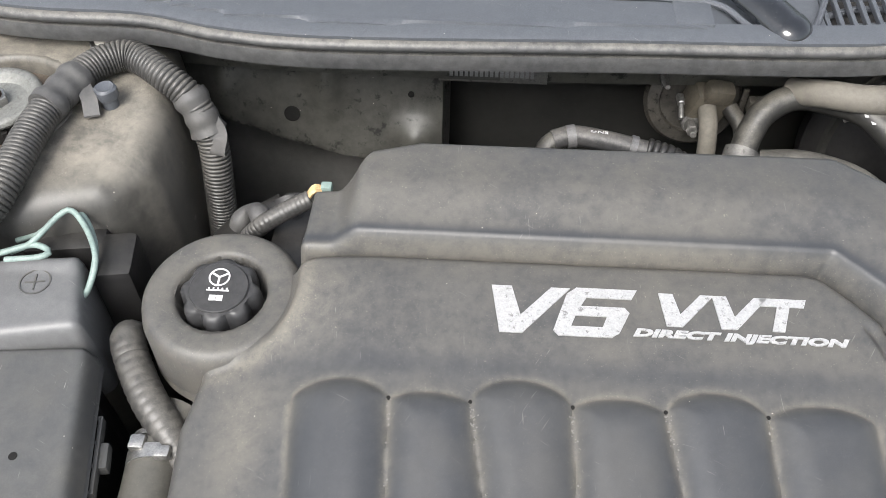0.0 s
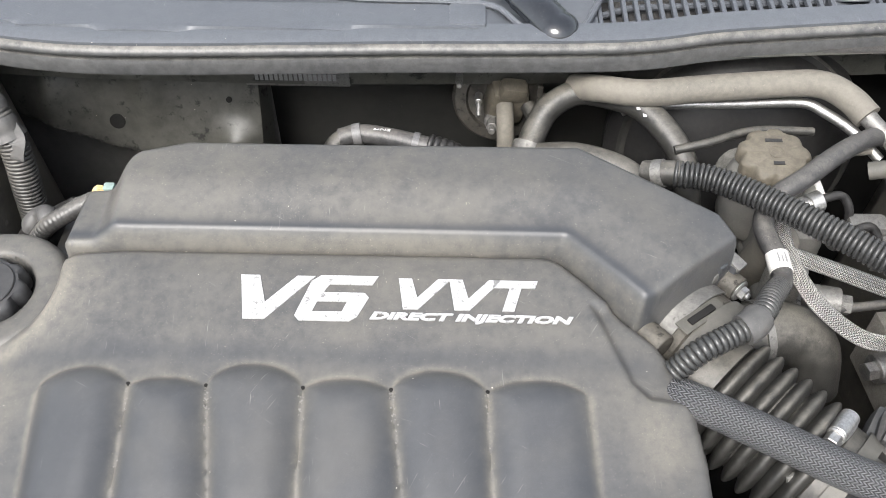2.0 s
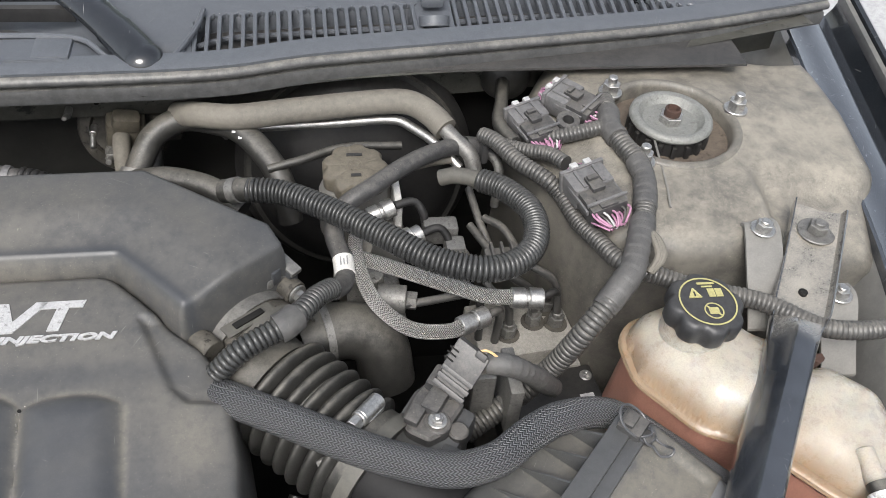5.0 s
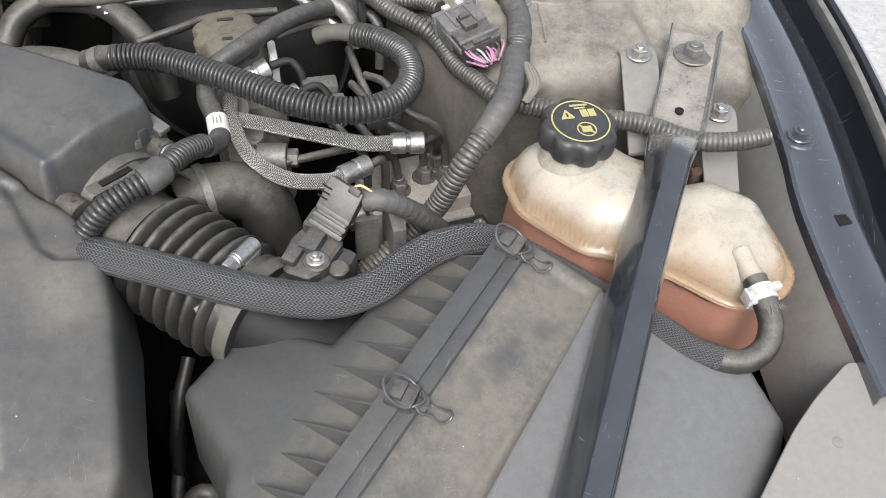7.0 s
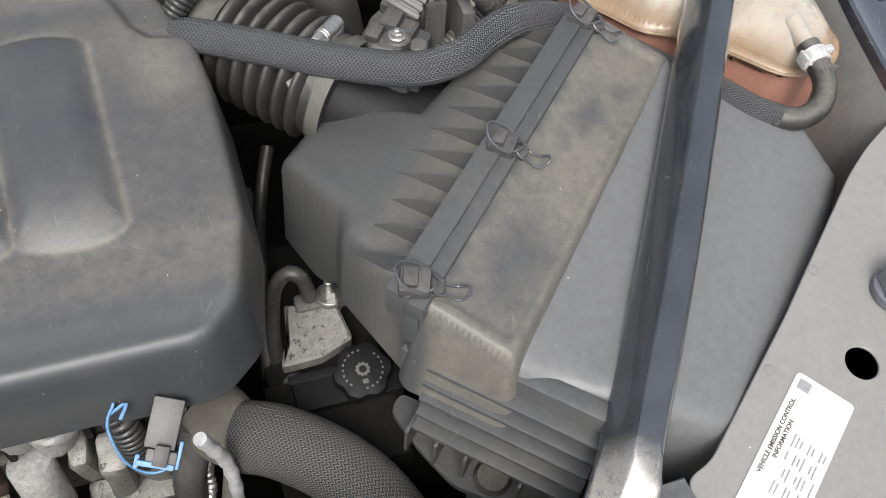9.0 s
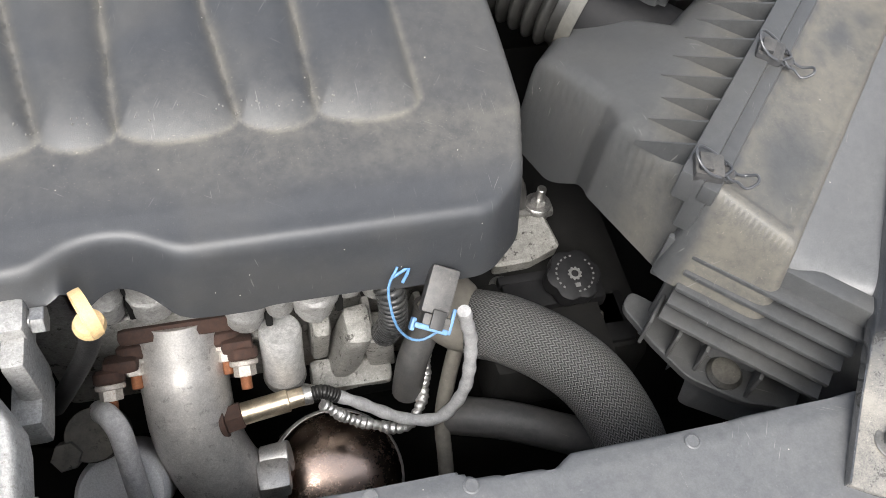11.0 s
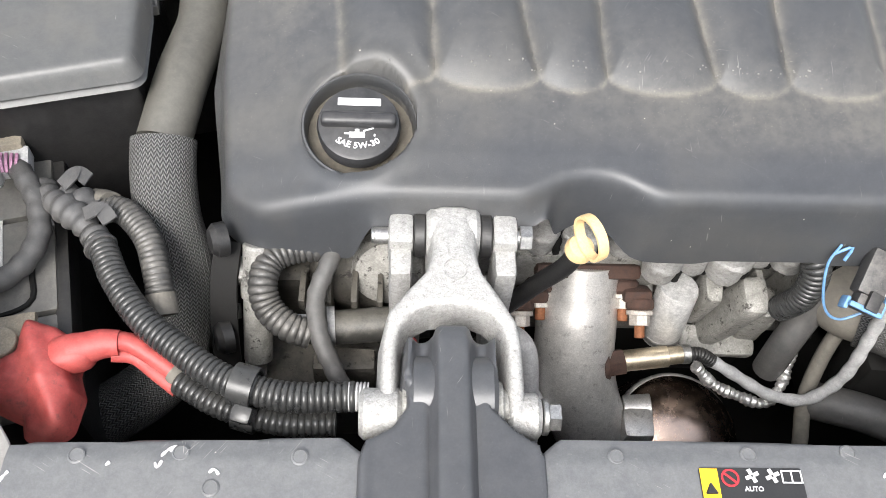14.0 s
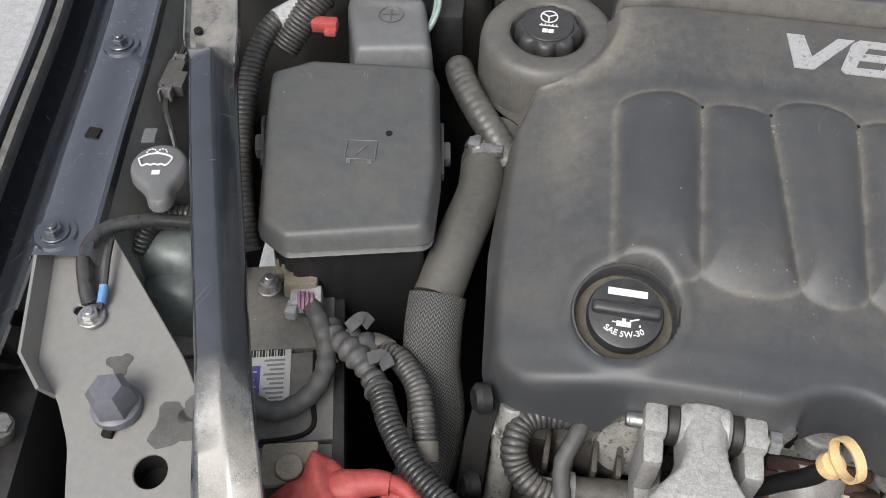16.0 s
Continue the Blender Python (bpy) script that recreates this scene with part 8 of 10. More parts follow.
flange += [box((0, 0, 0), (0.028, 0.022, 0.012), 0.005, resting(-0.128, 0.146, 0.690, -40, 0, 0)), box((0, 0, 0), (0.026, 0.022, 0.012), 0.005, resting(-0.036, 0.148, 0.690, -40, 0, 0))]
part("flange", merged(*flange), M_RUST, manif)
for x, y, z in EARS:
    p = Vector((x, y, z))
    part("stud", cyl(p, p + d * 0.0235, 0.0046, seg=14), M_RUSTBOLT, manif, "orange rusty stud")
    part("nut", merged(hexnut(p + d * 0.002, p + d * 0.0125, 0.0092), cyl(p - d * 0.001, p + d * 0.0035, 0.0118)), M_NUT, manif, "steel nut")
pipe = thing("exhaust_downpipe", (-0.07, 0.09, 0.60), "heat-tinted steel exhaust downpipe and catalytic converter", "exhaust pipe")
part("pipe", tube([(-0.0815, 0.178, 0.700), (-0.082, 0.162, 0.678), (-0.0825, 0.151, 0.664), (-0.083, 0.138, 0.650), (-0.081, 0.110, 0.616), (-0.066, 0.083, 0.576), (-0.040, 0.068, 0.535)], lambda s, l: 0.0325 + 0.0040 * min(1.0, s / 0.05), 36, 0.006), M_EXHAUST, pipe)
part("cone", lathe([(0.02, 0), (0.058, -0.004), (0.066, -0.012), (0.067, -0.06), (0.05, -0.1)][::-1] + [(0.02, 0.004), (0, 0.005)], Matrix.Translation((0.038, 0.078, 0.522)) @ Matrix.Rotation(0.35, 4, 'X') @ Matrix.Rotation(0.15, 4, 'Y'), 40), M_CAT, pipe, "coppery heat-tinted converter shell")
part("dome", lathe([(0.0665, -0.012), (0.060, 0.006), (0.045, 0.018), (0.02, 0.025), (0, 0.026)], Matrix.Translation((0.038, 0.078, 0.522)) @ Matrix.Rotation(0.35, 4, 'X') @ Matrix.Rotation(0.15, 4, 'Y'), 40), M_CAT, pipe, "coppery heat-tinted dome")
part("dome_seam", lathe([(0.0668, -0.015), (0.0680, -0.012), (0.0676, -0.009), (0.0655, -0.007)], Matrix.Translation((0.038, 0.078, 0.522)) @ Matrix.Rotation(0.35, 4, 'X') @ Matrix.Rotation(0.15, 4, 'Y'), 40), M_EXHAUST, pipe, "pale welded seam of the converter")
part("weld_lug", merged(box((-0.022, 0.066, 0.585), (0.03, 0.03, 0.03), 0.008), cyl((-0.03, 0.085, 0.58), (-0.005, 0.085, 0.585), 0.014)), M_EXHAUST, pipe)
o2 = thing("oxygen_sensor", (-0.03, 0.11, 0.63), "bronzed steel oxygen sensor with a grey sleeved wire", "sensor")
part("nut", merged(hexnut((-0.055, 0.106, 0.636), (-0.040, 0.108, 0.638), 0.0125), cyl((-0.058, 0.106, 0.636), (-0.053, 0.106, 0.637), 0.0145)), M_RUST, o2, "rusty sensor nut")
part("barrel", merged(cyl((-0.041, 0.108, 0.638), (0.0, 0.112, 0.641), 0.0098), cyl((-0.002, 0.112, 0.641), (0.014, 0.1135, 0.642), 0.0082)), M_BRASS, o2)
part("tip", cyl((0.012, 0.1135, 0.642), (0.020, 0.114, 0.642), 0.0088), M_STEEL, o2)
part("boot", tube([(0.018, 0.114, 0.642), (0.030, 0.114, 0.642), (0.042, 0.110, 0.636)], ribbed(0.0066, 0.0028, 0.2), 12, 0.0005), M_BLACK, o2)
part("sleeve", tube([(0.040, 0.111, 0.637), (0.060, 0.105, 0.626), (0.085, 0.094, 0.616), (0.103, 0.087, 0.612), (0.129, 0.080, 0.622), (0.148, 0.086, 0.66), (0.150, 0.098, 0.715), (0.141, 0.099, 0.758), (0.137, 0.098, 0.775)], lambda s, l: 0.0056 + 0.0005 * math.sin(300 * s), 12, 0.004), M_GREYWIRE, o2, "grey fabric wire sleeve")
part("foil", tube([(0.028, 0.108, 0.630), (0.050, 0.100, 0.608), (0.075, 0.092, 0.600), (0.098, 0.086, 0.598), (0.115, 0.100, 0.602), (0.124, 0.120, 0.612), (0.128, 0.142, 0.64)], lambda s, l: 0.0052 + 0.0014 * math.sin(700 * s) * math.sin(431 * s), 10, 0.002), M_FOIL, o2, "crumpled foil wrap")
kn = thing("oil_control_valve", (0.01, 0.15, 0.65), "knurled silver metal cylinder valve", "valve")
part("seam_ring", lathe([(0.0181, 0.004), (0.0188, 0.005), (0.0188, 0.009), (0.0181, 0.010)], frame_to((0.0, 0.140, 0.628), (0.0, 0.150, 0.701)), 36), M_STEEL, kn)
part("can", lathe([(0.0165, 0), (0.0180, 0.002), (0.0180, 0.070), (0.0165, 0.073), (0, 0.0735)], frame_to((0.0, 0.140, 0.628), (0.0, 0.150, 0.701)), 36), M_CAN, kn)
part("lead", tube([(0.002, 0.138, 0.63), (0.008, 0.135, 0.620), (0.022, 0.128, 0.622), (0.03, 0.115, 0.63)], 0.0035, 8), M_FOIL, kn)
dip = thing("dipstick", (-0.13, 0.10, 0.76), "cream plastic ring dipstick handle in a black tube", "dipstick")
part("tube", tube([(-0.119, 0.093, 0.842), (-0.125, 0.096, 0.815), (-0.138, 0.104, 0.778), (-0.158, 0.108, 0.735), (-0.175, 0.112, 0.70)], 0.0072, 14), M_BLACK, dip)
ringm = frame_to((-0.116, 0.0875, 0.866), (-0.116 + 0.90, 0.0875 + 0.42, 0.866 + 0.0))
part("ring", lathe([(0.0142, -0.0036), (0.0163, -0.0036), (0.0166, 0), (0.0163, 0.0036), (0.0142, 0.0036), (0.0140, 0), (0.0142, -0.0036)], ringm, 40), M_DIP, dip, "cream plastic finger ring")
part("plug", merged(lathe([(0.010, 0), (0.0105, 0.003), (0.009, 0.008), (0, 0.010)], frame_to((-0.1195, 0.0935, 0.840), (-0.117, 0.092, 0.855)), 24)), M_DIP, dip, "cream plastic plug")
bc = thing("sensor_connector", (0.12, 0.10, 0.77), "dark connector with bright blue plastic locks", "connector")
bmx = resting(0.116, 0.104, 0.793, 30, 15, -28) @ Matrix.Scale(0.72, 4)
part("body", merged(box((0, 0.006, 0), (0.030, 0.050, 0.020), 0.003, bmx), box((0.004, -0.028, 0.002), (0.030, 0.018, 0.018), 0.003, bmx)), M_CONN, bc)
part("blue_lock", merged(box((0.0, -0.034, 0.010), (0.036, 0.006, 0.006), 0.002, bmx), box((-0.018, -0.034, 0.0), (0.005, 0.014, 0.014), 0.002, bmx), box((0.020, -0.022, 0.006), (0.004, 0.028, 0.006), 0.002, bmx)), M_BLUE, bc, "bright blue plastic lock")
part("lock_tab", box((0.004, -0.024, 0.014), (0.014, 0.020, 0.006), 0.001, bmx), M_BLACK, bc)
part("blue_clip", merged(tube([(0.088, 0.122, 0.813), (0.080, 0.112, 0.800), (0.083, 0.098, 0.776), (0.092, 0.092, 0.760), (0.104, 0.090, 0.755), (0.118, 0.092, 0.762)], 0.0011, 8, 0.003), tube([(0.084, 0.118, 0.806), (0.096, 0.12, 0.812), (0.090, 0.112, 0.806)], 0.0013, 8, 0.003)), M_BLUE, bc, "thin blue tether")
part("black_loom", loom([(0.075, 0.14, 0.79), (0.085, 0.125, 0.775), (0.088, 0.12, 0.74), (0.085, 0.13, 0.70)], 0.012, 0.005), M_LOOM, bc)
lower = thing("lower_radiator_hose", (0.2, 0.08, 0.66), "large woven-sleeved lower radiator hose", "hose")
part("woven_sleeve", tube([(0.163, 0.133, 0.688), (0.190, 0.118, 0.694), (0.225, 0.090, 0.694), (0.253, 0.058, 0.686), (0.272, 0.020, 0.668), (0.283, -0.02, 0.64)], 0.0300, 32, 0.006), M_BRAIDBIG, lower)
part("rubber_neck", tube([(0.140, 0.165, 0.690), (0.152, 0.143, 0.688), (0.168, 0.130, 0.689)], lambda s, l: 0.0285 + 0.002 * math.sin(90 * s), 28, 0.005), M_RUBBER_TAN, lower, "dusty tan rubber neck")
hose("transmission_pipe", [(0.165, 0.145, 0.70), (0.153, 0.130, 0.668), (0.143, 0.112, 0.635), (0.133, 0.085, 0.607), (0.131, 0.055, 0.585), (0.13, 0.02, 0.55)], 0.0072, M_RUBBER_TAN, "bent dusty transmission cooler pipe", "pipe", 14)
hose("wrapped_cable", [(0.128, 0.150, 0.70), (0.122, 0.140, 0.67), (0.112, 0.128, 0.645), (0.108, 0.12, 0.60)], 0.014, M_TAPE, "cable wrapped in dark tape", "cable", 16)
hose("lower_wrapped_cable", [(0.14, 0.09, 0.60), (0.19, 0.07, 0.61), (0.25, 0.045, 0.605), (0.31, 0.02, 0.60)], 0.018, M_TAPE, "thick cable wrapped in dark tape", "cable", 16)
filt = thing("oil_filter", (-0.155, 0.055, 0.55), "white oil filter can with grey printed marks", "oil filter")
part("can", lathe([(0.036, -0.09), (0.038, -0.085), (0.038, 0.0), (0.034, 0.006), (0.018, 0.008), (0, 0.008)], resting(-0.146, 0.070, 0.605, 30, 0, 0), 40), M_WHITE, filt)
fm2 = resting(-0.146, 0.070, 0.605, 30)
for k in range(5):
    part("print_bar", box((0.004 + 0.004 * k, -0.0368 + 0.0022 * k, -0.03), (0.002, 0.003, 0.02 - 0.002 * k), 0, fm2), M_BLACKPRINT, filt, "dark printed bar")
for px_, pz_ in ((-0.012, -0.012), (-0.010, -0.030), (-0.016, -0.045)):
    part("print_symbol", box((px_, -0.0365, pz_), (0.010, 0.003, 0.009), 0, fm2), M_BLACKPRINT, filt, "dark printed symbol")
hose("oil_cooler_pipe", [(-0.150, 0.12, 0.665), (-0.140, 0.105, 0.682), (-0.133, 0.092, 0.675), (-0.130, 0.070, 0.645), (-0.127, 0.046, 0.605), (-0.125, 0.02, 0.56)], 0.0092, M_GREYWIRE, "pale curved oil cooler pipe", "pipe", 16)
cool = thing("cooler_fitting", (-0.17, 0.12, 0.62), "grimy round cooler fitting", "fitting")
part("body", merged(cyl((-0.158, 0.13, 0.60), (-0.156, 0.10, 0.665), 0.022), hexnut((-0.178, 0.10, 0.64), (-0.176, 0.085, 0.665), 0.012)), M_ENGINE, cool)

# gap between the cover and the air box
gear = thing("transmission_case", (0.25, 0.22, 0.50), "grimy transmission case deep in the gap", "transmission")
# case toned near black, painting the shade deep in the gap
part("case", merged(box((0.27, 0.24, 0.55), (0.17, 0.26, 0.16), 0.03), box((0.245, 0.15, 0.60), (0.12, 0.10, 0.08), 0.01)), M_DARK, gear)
part("bracket", plate(rounded([(-0.030, 0.024), (0.020, 0.022), (0.034, -0.012), (0.004, -0.030), (-0.032, -0.038), (-0.030, -0.022), (-0.026, -0.016)], 0.005), 0.022, resting(0.245, 0.232, 0.668, 8, 0, -12), 0.003), M_CASTDARK, gear, "rough cast aluminium bracket")
part("dark_box", merged(box((0.262, 0.180, 0.632), (0.10, 0.040, 0.03), 0.006), box((0.285, 0.15, 0.615), (0.10, 0.06, 0.03), 0.008), box((0.240, 0.194, 0.642), (0.06, 0.010, 0.012), 0.002)), M_JET, gear, "black plastic control housing")
part("lug", merged(box((0.255, 0.258, 0.668), (0.05, 0.020, 0.012), 0.005), cyl((0.264, 0.258, 0.66), (0.264, 0.258, 0.676), 0.013)), M_DULL, gear)
part("lug_bolt", merged(bolt((0.264, 0.258, 0.676), r=0.008, h=0.008), cyl((0.264, 0.258, 0.68), (0.264, 0.258, 0.70), 0.0045)), M_STEEL, gear, "steel bolt with a long stud")
part("low_bolt", bolt((0.217, 0.197, 0.630), r=0.008, h=0.007), M_STEEL, gear, "steel flange bolt")
part("rail", cyl((0.215, 0.158, 0.636), (0.305, 0.148, 0.634), 0.004), M_BLACK, gear)
hose("vent_pipe", [(0.205, 0.20, 0.55), (0.205, 0.235, 0.63), (0.212, 0.262, 0.685), (0.226, 0.270, 0.706), (0.240, 0.266, 0.703), (0.246, 0.260, 0.675)], 0.0075, M_LOOM_DUST, "bent grey vent pipe in the gap", "pipe", 14)
hose("shift_cable", [(0.21, 0.38, 0.70), (0.212, 0.33, 0.70), (0.205, 0.28, 0.68), (0.195, 0.23, 0.62), (0.19, 0.18, 0.55)], 0.006, M_LOOM_DUST, "thin grey cable in the gap", "cable", 12)
hose("throttle_cable", [(0.235, 0.36, 0.78), (0.222, 0.33, 0.76), (0.212, 0.31, 0.72), (0.208, 0.29, 0.66)], 0.006, M_BLACK, "black cable under the bellows", "cable", 12)
tcap = thing("transmission_fluid_cap", (0.282, 0.175, 0.655), "black round transmission fluid cap with white symbols", "filler cap")
mt = resting(0.275, 0.177, 0.656, 10)
part("grip", lathe([(0.022, 0), (0.0265, 0.002), (0.027, 0.008), (0.026, 0.018), (0.022, 0.020), (0, 0.0205)], mt, 72, 6, 0.12), M_JET, tcap)
mt2 = mt @ Matrix.Translation((0, 0, 0.0205))
part("gear_symbol", lathe([(0.0035, 0), (0.0035, 0.0004), (0.0068, 0.0004), (0.0068, 0)], mt2, 48, 10, 0.22), M_DIMPRINT, tcap, "grey gear symbol")
for k in range(22):
    if k % 11 < 9:
        part("print_bar", box((0.0, 0.0178, 0.0002), (0.0022, 0.0017, 0.0004), 0, mt2 @ Matrix.Rotation(2 * math.pi * k / 22, 4, 'Z')), M_DIMPRINT, tcap, "small printed bar")
part("book_symbol", box((0, -0.0115, 0.0002), (0.005, 0.004, 0.0004), 0, mt2), M_DIMPRINT, tcap)
hose("paper_tag", [], 0, M_PAPER, "small white printed tag on the box wall", "label", fn=box((0, 0, 0), (0.018, 0.010, 0.0008), 0, resting(0.298, 0.198, 0.757, 35, 20, -30)))

# ---- left side of the bay ----
BA = radians(14.5)
BM = Matrix.Translation((-0.588, 0.111, 0.0)) @ Matrix.Rotation(BA, 4, 'Z')
batt = thing("battery", (-0.588, 0.111, 0.575), "dusty dark grey car battery with a printed label", "battery")
part("case", box((0, 0, 0.665), (0.172, 0.256, 0.19), 0.006, BM), M_BLACK, batt)
top = part("top", box((0, 0.080, 0.764), (0.170, 0.094, 0.020), 0.003, BM), M_GASKET, batt, "dusty stepped battery top")
part("top_cover", box((0.006, -0.012, 0.762), (0.158, 0.086, 0.020), 0.003, BM), M_GASKET, batt)
part("front_shelf", box((0, -0.093, 0.760), (0.170, 0.072, 0.020), 0.003, BM), M_GASKET, batt)
part("side_rail", box((0.088, 0.0, 0.755), (0.012, 0.250, 0.030), 0.003, BM), M_BLACK, batt)
part("vent_line", tube([BM @ Vector(p) for p in ((0.068, 0.030, 0.7735), (0.068, -0.02, 0.7735), (0.060, -0.05, 0.7735), (-0.02, -0.055, 0.7735))], 0.0022, 6), M_DARK, top)
lab = part("printed_label", box((0.026, 0.008, 0.7726), (0.042, 0.072, 0.0006), 0, BM), M_PAPER, batt, "white and purple printed label")
part("purple_field", box((0.013, -0.004, 0.7732), (0.016, 0.044, 0.0004), 0, BM), M_PURPLE, lab, "purple printed field")
for k in range(13):
    part("code_bar", box((0.010 + 0.0026 * k, 0.034, 0.7732), (0.0008 + 0.0007 * (k % 3), 0.014, 0.0004), 0, BM), M_BLACKPRINT, lab)
for k in range(11):
    part("print_bar", box((0.033 + 0.0012 * (k % 3), 0.023 - 0.0046 * k, 0.7732), (0.018 - 0.003 * (k % 3), 0.0018, 0.0004), 0, BM), M_GREYPRINT, lab)
for k in range(5):
    part("print_bar", box((0.013, 0.012 - 0.0075 * k, 0.7735), (0.010 - 0.003 * (k % 2), 0.0014, 0.0004), 0, BM), M_PAPER, lab)
ylab = part("warning_label", box((-0.072, 0.028, 0.7766), (0.026, 0.055, 0.0006), 0, BM), M_PAPER, batt, "yellow edged warning label")
part("yellow_edge", box((-0.072, 0.053, 0.7772), (0.026, 0.005, 0.0004), 0, BM), M_YELLOW, ylab)
for k in range(6):
    part("print_bar", box((-0.072, 0.044 - 0.0075 * k, 0.7772), (0.018, 0.003, 0.0004), 0, BM), M_GREYPRINT, ylab)
neg = thing("negative_terminal", (-0.570, 0.226, 0.776), "corroded lead battery clamp with a dark taped cable", "battery terminal")
part("clamp", merged(box((0, 0, 0), (0.036, 0.032, 0.016), 0.005, resting(-0.568, 0.234, 0.790, 0, 0, 14)), cyl((-0.568, 0.238, 0.790), (-0.568, 0.238, 0.802), 0.0125), box((0, 0, 0), (0.030, 0.022, 0.012), 0.003, resting(-0.556, 0.212, 0.792, 0, 0, 14))), M_CORR, neg)
part("clamp_plate", merged(lathe([(0.0205, -0.006), (0.0210, 0.006), (0.0185, 0.0095), (0.0120, 0.0100), (0.0112, 0.0080), (0, 0.0078)], resting(-0.566, 0.237, 0.800, -6, 6, 0), 28), box((0, 0, 0), (0.030, 0.034, 0.014), 0.004, resting(-0.556, 0.217, 0.799, -4, 4, 14))), M_CORR, neg, "tan corroded clamp plate")
part("clamp_bolt", merged(cyl((-0.586, 0.206, 0.788), (-0.582, 0.206, 0.806), 0.0042), hexnut((-0.5845, 0.206, 0.790), (-0.583, 0.206, 0.799), 0.0085), cyl((-0.585, 0.206, 0.786), (-0.5848, 0.206, 0.790), 0.011)), M_STEEL, neg, "steel clamp bolt")
part("plug", merged(box((0, 0, 0), (0.028, 0.020, 0.016), 0.003, resting(-0.546, 0.196, 0.793, 0, 0, 14)), box((-0.556, 0.183, 0.792), (0.010, 0.014, 0.012), 0.002), box((-0.537, 0.187, 0.792), (0.009, 0.014, 0.012), 0.002)), M_GREYWIRE, neg, "pale grey cable plug")
part("pink_leads", merged(*[tube([(-0.552 + 0.004 * k, 0.197, 0.803), (-0.550 + 0.004 * k, 0.189, 0.804), (-0.548 + 0.003 * k, 0.182, 0.799)], 0.0014, 6, 0.003) for k in range(4)]), M_PINK, neg, "thin pink leads")
part("cable", tube([(-0.540, 0.190, 0.794), (-0.531, 0.178, 0.797), (-0.518, 0.157, 0.794), (-0.512, 0.130, 0.790), (-0.521, 0.104, 0.787), (-0.544, 0.088, 0.785), (-0.570, 0.096, 0.785), (-0.588, 0.116, 0.784)], lambda s, l: 0.0085 + 0.0006 * math.sin(420 * s), 14, 0.003), M_TAPE, neg, "taped dark battery cable")

red = thing("positive_terminal_boot", (-0.497, 0.02, 0.78), "red rubber boot over the positive battery terminal", "terminal cover")


def blob(c, s, m=None, sub=3):
    b = bmesh.new()
    bmesh.ops.create_icosphere(b, subdivisions=sub, radius=1.0)
    for v in b.verts:
        k = (abs(v.co.x) ** 3 + abs(v.co.y) ** 3 + abs(v.co.z) ** 3) ** (1 / 3)
        v.co = v.co / k
    bmesh.ops.scale(b, vec=s, verts=b.verts)
    if m is not None:
        b.transform(m)
    bmesh.ops.translate(b, vec=c, verts=b.verts)
    return b


BOOT = [(-0.497, 0.052), (-0.483, 0.050), (-0.471, 0.042), (-0.471, 0.022), (-0.464, 0.006), (-0.466, -0.014), (-0.474, -0.022), (-0.485, -0.016), (-0.488, -0.006), (-0.502, 0.000), (-0.515, 0.006), (-0.521, 0.016), (-0.512, 0.026), (-0.501, 0.032)]


def boot_top(x, y):
    ridge = 0.007 * np.exp(-(((x + 0.488) + 0.5 * (y - 0.03)) / 0.010) ** 2)
    return 0.798 + ridge - 0.35 * np.maximum(0, 0.012 - y) - 0.25 * np.maximum(0, -0.505 - x) + 0.0008 * np.sin(190 * x) * np.sin(230 * y)


part("boot", moulded(-0.535, -0.450, -0.036, 0.066, 0.0012, lambda x, y: sd_poly(BOOT, x, y, 0.004), boot_top, 0.009, 0.004, lambda x, y: 0.772 + 0 * x), M_RED, red, sharp=70)
part("neck", blob((-0.466, 0.033, 0.792), (0.016, 0.013, 0.012), Matrix.Rotation(0.25, 4, 'Z')), M_RED, red, sharp=70)
part("sleeve", tube([(-0.466, 0.033, 0.793), (-0.448, 0.039, 0.795), (-0.434, 0.040, 0.795)], lambda s, l: 0.0125 - 0.1 * s, 16, 0.003), M_RED, red)
part("cable", tube([(-0.440, 0.040, 0.797), (-0.428, 0.041, 0.794), (-0.413, 0.034, 0.788), (-0.396, 0.024, 0.782), (-0.384, 0.016, 0.780)], 0.0070, 14, 0.004), M_RED, red, "red battery cable")
part("cable", tube([(-0.440, 0.034, 0.790), (-0.425, 0.034, 0.786), (-0.410, 0.024, 0.782), (-0.394, 0.013, 0.778)], 0.0055, 12, 0.004), M_RED, red, "red battery cable")
part("taped_end", tube([(-0.398, 0.025, 0.783), (-0.384, 0.015, 0.780), (-0.366, 0.004, 0.780)], lambda s, l: 0.0085 + 0.0006 * math.sin(500 * s), 14, 0.003), M_RUBBER_TAN, red)
part("terminal_plate", merged(box((0, 0, 0), (0.045, 0.036, 0.008), 0.003, resting(-0.517, 0.045, 0.786, 0, 0, 14)), cyl((-0.515, 0.040, 0.786), (-0.515, 0.040, 0.796), 0.011)), M_CORR, red, "corroded terminal plate")
cab = thing("battery_cable_loom", (-0.42, 0.06, 0.78), "black corrugated battery cable looms joined by tape", "corrugated hose")
part("main_loom", loom([(-0.470, 0.128, 0.797), (-0.458, 0.112, 0.801), (-0.444, 0.086, 0.803), (-0.421, 0.056, 0.803), (-0.391, 0.032, 0.802), (-0.359, 0.011, 0.802), (-0.318, -0.001, 0.802), (-0.271, -0.001, 0.803)], 0.0106, 0.0044, 0.18, 18), M_LOOM, cab)
part("loom_end", tube([(-0.276, -0.001, 0.803), (-0.262, -0.001, 0.803)], ribbed(0.010, 0.0025, 0.2), 14, 0.0005), M_GREYWIRE, cab)
